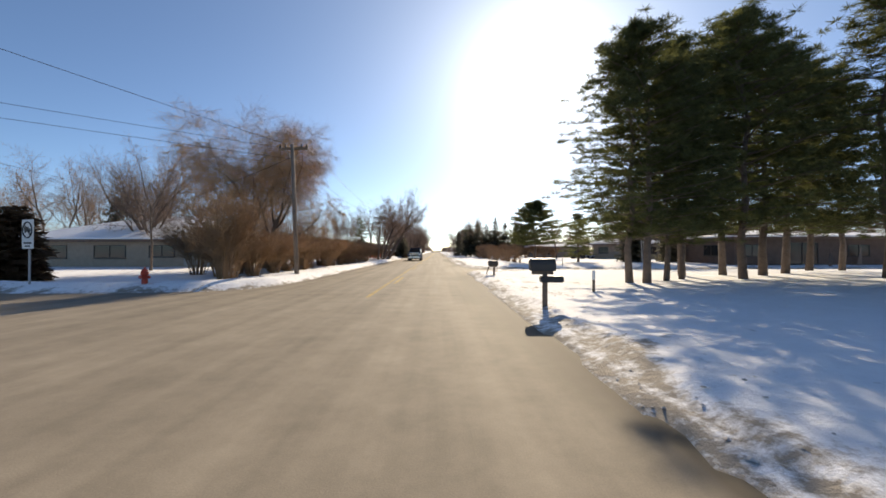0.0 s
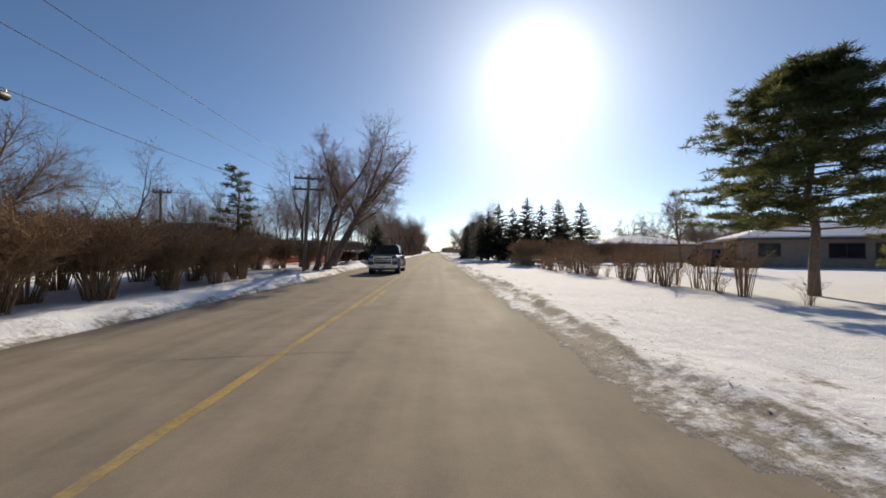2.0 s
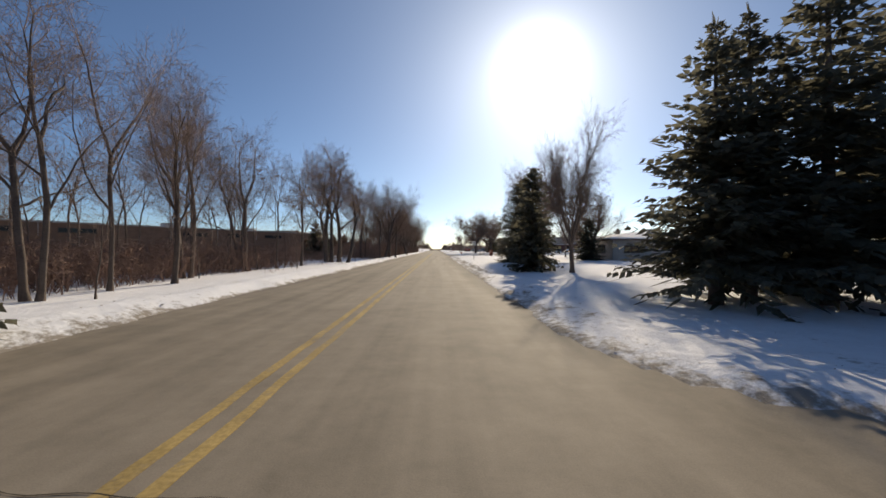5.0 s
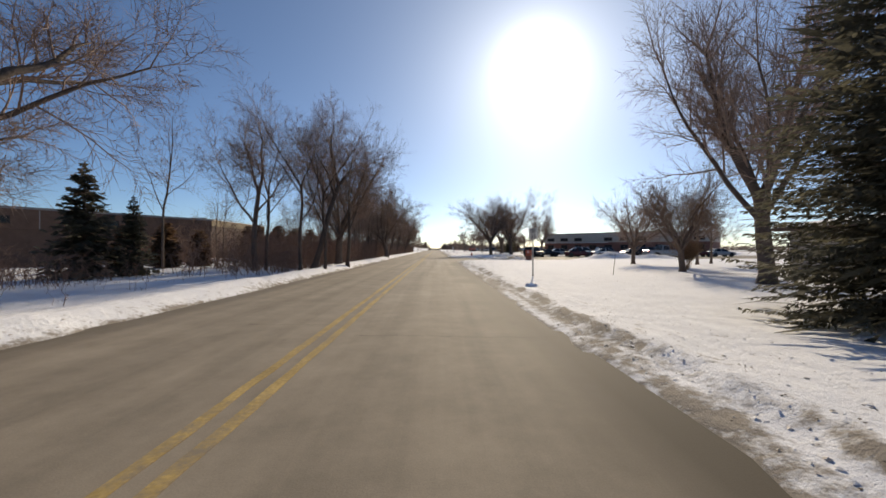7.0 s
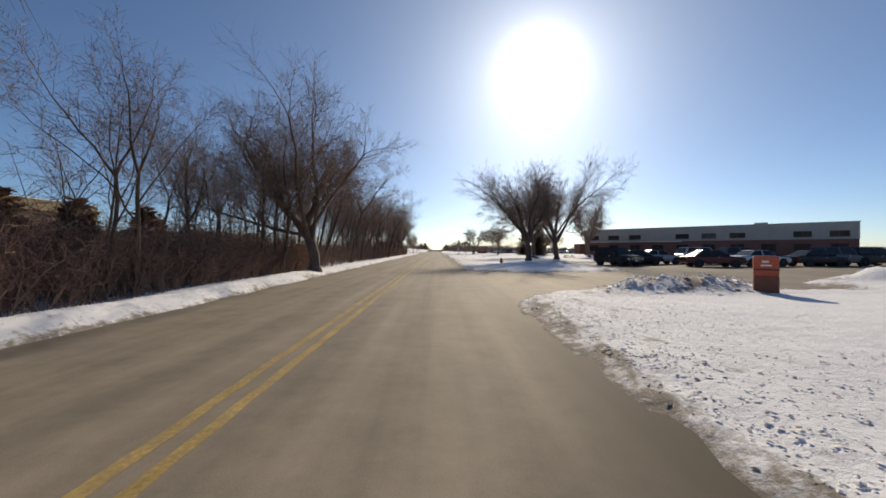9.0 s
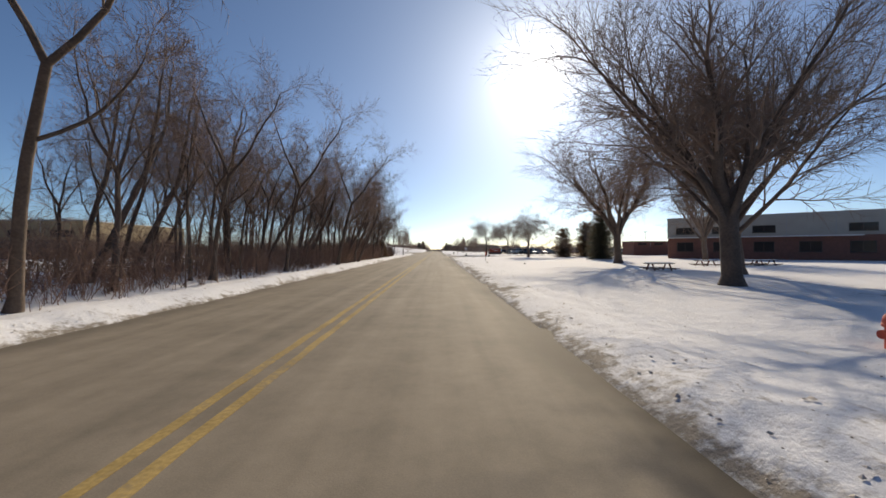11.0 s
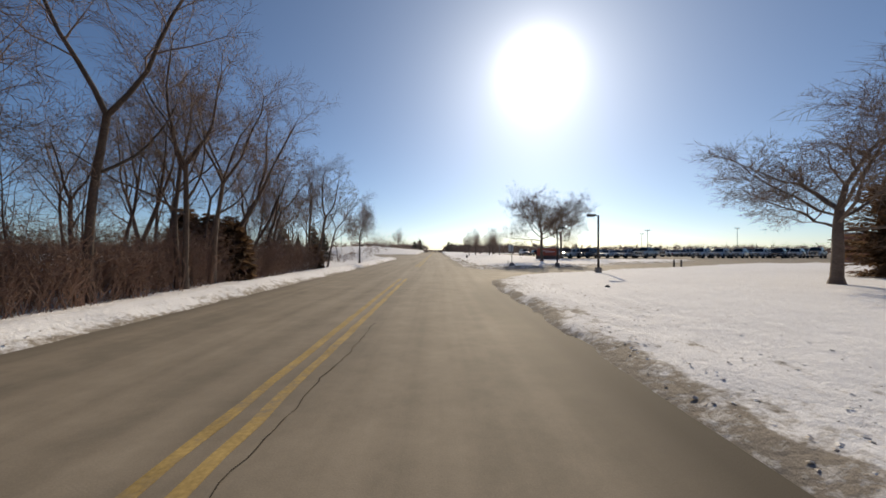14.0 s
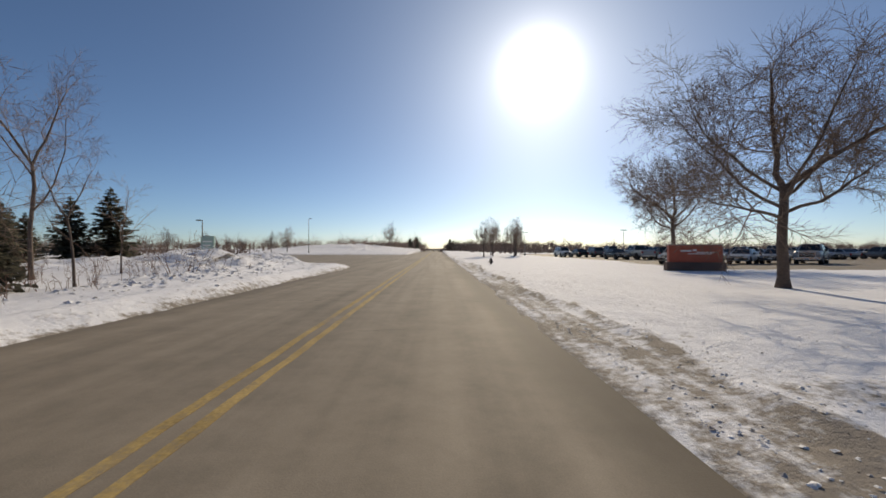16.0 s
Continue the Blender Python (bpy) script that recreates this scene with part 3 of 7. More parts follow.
# ---- plants ----
def grow(limbs, twigs, rng, p, d, length, r, level, form):
    """One branch and all that springs from it. form holds one value for each level."""
    n = form["segs"][level]
    pts, rad, dirs = [p.copy()], [r], [d.copy()]
    for i in range(n):
        d = (d + Vector((rng.gauss(0, 1), rng.gauss(0, 1), rng.gauss(0, 1))) * form["wob"][level] + Vector((0, 0, form["up"][level]))).normalized()
        p = p + d * (length / n)
        pts.append(p.copy())
        dirs.append(d.copy())
        rad.append(r * (1 - (1 - form["taper"][level]) * (i + 1) / n))
    last = level == len(form["segs"]) - 1
    if n == 1 and level >= 3:
        twigs.blade(pts[0], pts[1], r)
    elif n == 1:
        twigs.spike(pts[0], pts[1], r)
    else:
        (limbs if level < form["woody"] else twigs).tube(pts, rad, form["sides"][level], caps=False)
    if last:
        return
    turn = rng.uniform(0, 6.28)
    kids = form["kids"][level]
    for k in range(kids):
        f = form["from"][level] + (1 - form["from"][level]) * (k + rng.uniform(0.2, 0.8)) / kids
        j = min(int(f * n), n - 1)
        q = pts[j].lerp(pts[j + 1], f * n - j)
        dd = dirs[j + 1]
        turn += 2.4 + rng.uniform(-0.5, 0.5)
        side = Matrix.Rotation(turn, 3, dd) @ dd.orthogonal().normalized()
        a = radians(form["angle"][level] + rng.uniform(-form["inner"] if level == 0 else -12, 12))
        nd = (dd * math.cos(a) + side * math.sin(a)).normalized()
        here = rad[j] + (rad[j + 1] - rad[j]) * (f * n - j)
        ln = length * form["ratio"][level] * (1.15 - form["short"][level] * f) * rng.uniform(0.75, 1.2)
        grow(limbs, twigs, rng, q, nd, ln, max(here * form["thin"][level], form["least"]), level + 1, form)
    # the branch's own end splits into a fork of lesser branches
    forks = form["fork"][level] if "fork" in form else 0
    for k in range(forks):
        turn += 6.28 / forks + rng.uniform(-0.4, 0.4)
        side = Matrix.Rotation(turn, 3, d) @ d.orthogonal().normalized()
        a = radians(form["split"] * rng.uniform(0.55, 1.3))
        nd = (d * math.cos(a) + side * math.sin(a)).normalized()
        ln = length * form["ratio"][level] * form["tip"] * rng.uniform(0.8, 1.15)
        grow(limbs, twigs, rng, p, nd, ln, max(rad[-1] * 0.86, form["least"]), level + 1, form)


# woodland trees: a crooked stem that forks into a few rising limbs
TALL = dict(inner=10, least=0.0046, split=24, tip=1.0, segs=(5, 6, 4, 2, 1), wob=(0.07, 0.13, 0.19, 0.25, 0), up=(0.015, 0.05, 0.06, 0.02, 0), taper=(0.7, 0.3, 0.3, 0.4, 0),
            sides=(8, 6, 4, 3, 3), kids=(3, 7, 8, 7), fork=(2, 2, 2, 1), angle=(42, 50, 46, 44), ratio=(0.95, 0.42, 0.52, 0.62), short=(0.45, 0.4, 0.3, 0.3),
            thin=(0.5, 0.48, 0.55, 0.6), woody=2, **{"from": (0.45, 0.25, 0.2, 0.1)})
TALL_LITE = dict(TALL, least=0.008, kids=(3, 6, 6, 6), fork=(2, 2, 1, 1), segs=(6, 5, 3, 1, 1), ratio=(0.7, 0.45, 0.52, 0.62), **{"from": (0.58, 0.25, 0.2, 0.1)})
# leaning stems with few limbs below a brushy top
LEAN = dict(TALL, wob=(0.05, 0.11, 0.18, 0.25, 0), up=(0.03, 0.06, 0.05, 0.02, 0), kids=(1, 8, 8, 8), ratio=(0.85, 0.4, 0.52, 0.62), **{"from": (0.55, 0.3, 0.2, 0.1)})
OAK = dict(inner=14, least=0.0072, split=34, tip=0.95, segs=(5, 7, 4, 2, 1), wob=(0.05, 0.18, 0.25, 0.25, 0), up=(0.03, 0.035, 0.03, 0.0, 0), taper=(0.7, 0.25, 0.3, 0.4, 0),
           sides=(8, 6, 4, 3, 3), kids=(5, 10, 8, 8), fork=(2, 2, 1, 1), angle=(54, 50, 46, 44), ratio=(1.2, 0.42, 0.52, 0.6), short=(0.25, 0.4, 0.3, 0.3),
           thin=(0.5, 0.48, 0.55, 0.62), woody=2, **{"from": (0.66, 0.25, 0.15, 0.1)})
CROWN = dict(OAK, least=0.005, kids=(6, 14, 11, 10), wob=(0.05, 0.16, 0.24, 0.28, 0), angle=(60, 52, 46, 44), up=(0.02, 0.035, 0.03, -0.01, 0), ratio=(1.35, 0.42, 0.52, 0.62))
VASE = dict(inner=18, least=0.0052, split=26, tip=1.0, segs=(4, 8, 4, 2, 1), wob=(0.04, 0.085, 0.13, 0.2, 0), up=(0.0, 0.008, 0.02, -0.01, 0), taper=(0.85, 0.28, 0.3, 0.4, 0),
            sides=(9, 6, 4, 3, 3), kids=(8, 12, 9, 10), fork=(2, 2, 2, 1), angle=(34, 34, 38, 40), ratio=(2.6, 0.36, 0.52, 0.62), short=(0.12, 0.3, 0.3, 0.3),
            thin=(0.46, 0.5, 0.55, 0.62), woody=2, **{"from": (0.5, 0.25, 0.15, 0.1)})
WILLOW_FORM = dict(inner=14, least=0.0048, segs=(5, 7, 4, 3, 1), wob=(0.08, 0.17, 0.22, 0.14, 0.08), up=(0.03, 0.06, 0.0, -0.16, -0.3), taper=(0.75, 0.25, 0.3, 0.4, 0.2),
                   sides=(8, 6, 4, 3, 3), kids=(6, 11, 11, 30), angle=(34, 40, 45, 40), ratio=(1.7, 0.42, 0.55, 0.8), short=(0.1, 0.35, 0.3, 0.2),
                   thin=(0.5, 0.5, 0.5, 0.6), woody=3, **{"from": (0.4, 0.25, 0.15, 0.1)})
SAPLING = dict(inner=12, least=0.007, segs=(6, 4, 2, 1), wob=(0.08, 0.14, 0.2, 0), up=(0.03, 0.08, 0.04, 0), taper=(0.15, 0.3, 0.4, 0), sides=(5, 4, 3, 3),
               kids=(8, 5, 5), angle=(38, 40, 42), ratio=(0.42, 0.5, 0.55), short=(0.5, 0.4, 0.3), thin=(0.6, 0.6, 0.7), woody=1,
               **{"from": (0.25, 0.2, 0.1)})


def bare_tree(name, label, form, seed, height, radius, bark=BARK, twig=TWIG, lean=(0, 0), trunks=1, bole=1.0):
    """A leafless tree about height metres tall: trunk with limbs, and a crown of fine twigs."""
    rng = random.Random(seed)
    root = thing(name, label, "tree")
    limbs, twigs = Geo(), Geo()
    for k in range(trunks):
        a = 6.28 * k / trunks + rng.uniform(-0.5, 0.5)
        off = Vector((math.cos(a), math.sin(a), 0)) * (0 if trunks == 1 else radius * 1.6)
        d = Vector((lean[0] + (0.16 * math.cos(a) if trunks > 1 else 0), lean[1] + (0.16 * math.sin(a) if trunks > 1 else 0), 1)).normalized()
        rr = radius * (1 if k == 0 else rng.uniform(0.6, 0.9))
        limbs.tube([off - Vector((0, 0, 0.5)), off + d * 0.02, off + d * 0.35], [rr * 1.5, rr * 1.4, rr * 1.02], form["sides"][0], caps=False)
        grow(limbs, twigs, rng, off + d * 0.3, d, height * bole * rng.uniform(0.9, 1.0), rr, 0, form)
    top = max(v[2] for v in twigs.v)
    s = height / top
    for geo in (limbs, twigs):
        geo.v = [(v[0] * s, v[1] * s, v[2] * s if v[2] > 0 else v[2]) for v in geo.v]
    part("trunk", limbs, bark, root, smooth=True)
    part("crown", twigs, twig, root, smooth=True)
    return root


def kite(geo, p, d, side, length, width):
    """One flat spray of needles."""
    q = p + d * length * 0.4
    geo.face(tuple(p), tuple(q + side * width), tuple(p + d * length), tuple(q - side * width))


def spruce_tree(name, label, seed, height, radius, mat=NEEDLE, bare=0.04, full=0.85, gappy=0.1, step=0.3, fine=1.0, thick=1.0):
    """A conifer of drooping whorls, each bough a fan of needle sprays."""
    rng = random.Random(seed)
    root = thing(name, label, "tree")
    trunk, crown = Geo(), Geo()
    trunk.tube([Vector((0, 0, -0.4)), Vector((0, 0, height * 0.5)), Vector((0, 0, height * 0.97))], [height * 0.019 + 0.05, height * 0.012, 0.015], 7)
    z, turn = height * bare, 0.0
    while z < height * 0.985:
        t = z / height
        reach = radius * (1 - t) ** full * (0.55 + 0.45 * min(1, t / 0.1 + 0.4))
        n = int((15 if t < 0.6 else 11 if t < 0.85 else 7) * thick)
        for k in range(n):
            turn += 6.28 / n + rng.uniform(-0.3, 0.3)
            if rng.random() < gappy:
                continue
            ln = reach * rng.uniform(0.72, 1.12)
            small = min(1.0, 0.3 + reach)
            out = Vector((math.cos(turn), math.sin(turn), 0))
            tilt = -0.3 + 0.75 * t + rng.uniform(-0.26, 0.26)
            d = (out + Vector((0, 0, tilt))).normalized()
            side = Vector((-out.y, out.x, 0))
            base = Vector((0, 0, z + rng.uniform(-0.16, 0.16)))
            m = max(3, int(ln / (0.29 * fine)))
            for i in range(m):
                f = (i + 0.6) / m
                p = base + d * ln * f + Vector((0, 0, 0.10 * ln * f * f))
                w = (0.13 + 0.15 * ln * (1 - f)) * small
                for sgn in (-1, 1):
                    dd = (d * rng.uniform(0.5, 0.95) + side * sgn * rng.uniform(0.5, 1.0) + Vector((0, 0, rng.uniform(-0.7, 0.3)))).normalized()
                    nn = dd.cross(Vector((rng.uniform(-0.9, 0.9), rng.uniform(-0.9, 0.9), 1))).normalized()
                    kite(crown, p, dd, nn, w * (0.5 + 0.5 * fine) + 0.24 * small * fine, (0.10 + 0.06 * rng.random()) * small * fine)
                if i % 2 == 0:
                    dd = (d + Vector((0, 0, -0.7))).normalized()
                    kite(crown, p, dd, side, 0.36 * small * fine, 0.11 * small * fine)
            kite(crown, base + d * ln * 0.8, d, side, ln * 0.3 + 0.1, 0.07)
        z += step * (1.0 if t < 0.8 else 0.75)
    for k in range(6):
        kite(crown, Vector((0, 0, height * (0.93 + 0.008 * k))), Vector((rng.uniform(-0.25, 0.25), rng.uniform(-0.25, 0.25), 1)).normalized(), Vector((math.cos(k), math.sin(k), 0)), height * 0.06, 0.03)
    part("trunk", trunk, BARK, root, smooth=True)
    part("crown", crown, mat, root)
    return root


def pine_tree(name, label, seed, height, radius, crown_from=0.28, mat=PINE, limbs_n=34, tufts=9, flat=0.13, needle=0.013, bunch=34, stout=1.0, taper=0.72):
    """A pine: bare lower trunk, nearly level limbs, tufts of long needles at their ends."""
    rng = random.Random(seed)
    root = thing(name, label, "tree")
    wood, crown = Geo(), Geo()
    bend = [Vector((rng.gauss(0, 0.03) * i, rng.gauss(0, 0.03) * i, height * (i / 7) * 0.97)) for i in range(8)]
    bend[0] = Vector((0, 0, -0.4))
    r0 = (height * 0.012 + 0.05) * stout
    wood.tube(bend, [r0 * (1.25 if i == 0 else 1 - 0.11 * i) for i in range(8)], 8)
    turn = 0.0
    for k in range(limbs_n):
        t = crown_from + (0.98 - crown_from) * (k + 0.5) / limbs_n
        turn += 2.4 + rng.uniform(-0.4, 0.4)
        u = (t - crown_from) / (1 - crown_from)
        reach = radius * (min(1.0, 0.72 + 1.4 * u) * (1 - u) ** taper + 0.07) * rng.uniform(0.62, 1.0)
        i = min(int(t * 7), 6)
        base = bend[i].lerp(bend[i + 1], t * 7 - i)
        out = Vector((math.cos(turn), math.sin(turn), rng.uniform(-0.12, 0.08) + 0.28 * u))
        pts = [base + out * reach * f + Vector((0, 0, 0.05 * reach * f * f)) for f in (0, 0.35, 0.7, 1.0)]
        wood.tube(pts, [0.04 * reach / radius + 0.018, 0.024, 0.015, 0.006], 4, caps=False)
        for j in range(tufts):
            f = 0.3 + 0.72 * (j + rng.random()) / tufts
            c = base + out * reach * f + Vector((rng.gauss(0, 0.34), rng.gauss(0, 0.34), abs(rng.gauss(0, flat)) + 0.05 * reach * f * f)) * (0.5 + 0.16 * reach)
            for s in range(bunch):
                d = Vector((rng.gauss(0, 1), rng.gauss(0, 1), rng.gauss(0.3, 0.5))).normalized()
                o = c + d * rng.uniform(0, 0.12)
                crown.blade(o, o + d * rng.uniform(0.12, 0.26), needle)
    part("trunk", wood, BARK, root, smooth=True)
    part("crown", crown, mat, root)
    return root


def shrub(name, label, seed, height, radius, mat=SHRUB, stems=30, dense=5, twig=0.006, stout=0.011):
    """A leafless shrub: many stems fanning up from one foot, splitting into fine twigs."""
    rng = random.Random(seed)
    root = thing(name, label, "shrub")
    stem, crown = Geo(), Geo()
    for k in range(stems):
        a = rng.uniform(0, 6.28)
        o = math.sqrt(rng.random())
        foot = Vector((math.cos(a), math.sin(a), 0)) * 0.18 * radius * rng.random()
        tip = Vector((math.cos(a) * radius * o, math.sin(a) * radius * o, height * (0.70 + 0.3 * math.sqrt(max(0, 1 - o * o))) * rng.uniform(0.8, 1.05)))
        mid = foot.lerp(tip, 0.5) + Vector((-math.cos(a), -math.sin(a), 0)) * 0.14 * radius * o + Vector((0, 0, 0.1 * height))
        stem.tube([foot - Vector((0, 0, 0.15)), mid, tip], [stout, stout * 0.64, stout * 0.27], 4, caps=False)
        for j in range(dense * 3):
            f = rng.uniform(0.3, 1.0)
            q = foot.lerp(mid, f * 2) if f < 0.5 else mid.lerp(tip, f * 2 - 1)
            d = Vector((math.cos(a) * 0.3 + rng.gauss(0, 0.55), math.sin(a) * 0.3 + rng.gauss(0, 0.55), rng.uniform(0.2, 1.0))).normalized()
            e = q + d * height * rng.uniform(0.12, 0.28)
            crown.blade(q, e, twig * 1.4)
            for s in range(4):
                w = q.lerp(e, rng.uniform(0.3, 0.8))
                crown.blade(w, w + (d + Vector((rng.gauss(0, 0.6), rng.gauss(0, 0.6), rng.gauss(0, 0.4)))).normalized() * height * rng.uniform(0.06, 0.14), twig)
    part("stem", stem, mat, root, smooth=True)
    part("crown", crown, mat, root, smooth=True)
    return root


def clipped_bush(name, label, seed, rx, ry, height, mat=YEW, snow=True):
    """A low clipped evergreen, its shell of small leaf clumps, with a cap of snow."""
    rng = random.Random(seed)
    root = thing(name, label, "bush")
    leaf, cap = Geo(), Geo()
    for k in range(1700):
        u, a = rng.random(), rng.uniform(0, 6.28)
        zz = math.sqrt(u)
        o = (1 - zz ** 2.6) ** 0.5
        c = Vector((rx * o * math.cos(a), ry * o * math.sin(a), height * (0.08 + 0.9 * zz)))
        c *= rng.uniform(0.84, 1.04)
        d = (c - Vector((0, 0, height * 0.35)) + Vector((rng.gauss(0, 0.4), rng.gauss(0, 0.4), rng.gauss(0, 0.4)))).normalized()
        kite(leaf, c - d * 0.1, d, d.orthogonal().normalized(), rng.uniform(0.14, 0.26), 0.06)
    core = [(rx * 0.30, 0.0)] + [(rx * 0.86 * math.sin(w), height * (0.5 - 0.44 * math.cos(w))) for w in (0.5, 1.0, 1.57, 2.1, 2.6)] + [(0.03, height * 0.95)]
    inner = Geo().lathe([(r, z) for r, z in core], 14)
    inner.v = [(v[0], v[1] * ry / rx, v[2]) for v in inner.v]
    part("core", inner, mat, root, smooth=True)
    part("foliage", leaf, mat, root)
    if snow:
        cap.lathe([(0.62, 0.80), (0.6, 0.87), (0.46, 0.945), (0.25, 0.98), (0.02, 0.985)], 18)
        cap.v = [(v[0] * rx * (1 + rng.uniform(-0.14, 0.1)), v[1] * ry * (1 + rng.uniform(-0.14, 0.1)), v[2] * height) for v in cap.v]
        part("snow_cap", cap, SNOW, root, "thin patchy cap of snow", smooth=True)
    return root


PROTOS = {}


def plant(kind, x, y, height, turn=0.0, wide=1.0, label=""):
    """Sets out one plant of a kind: the first is the built one, the rest copies of it."""
    make, tall = KINDS[kind]
    s = height / tall
    m = Matrix.Translation((x, y, gz(x, y) - 0.02)) @ Matrix.Rotation(radians(turn), 4, "Z") @ Matrix.Diagonal((s * wide, s * wide, s, 1))
    if kind not in PROTOS:
        ob = make()
        ob.matrix_basis = m
        PROTOS[kind] = (ob, Matrix.Diagonal((1 / (s * wide), 1 / (s * wide), 1 / s, 1)))
    else:
        src, undo = PROTOS[kind]
        ob = copy_thing(src, m @ undo)
    return tagged(ob, label)


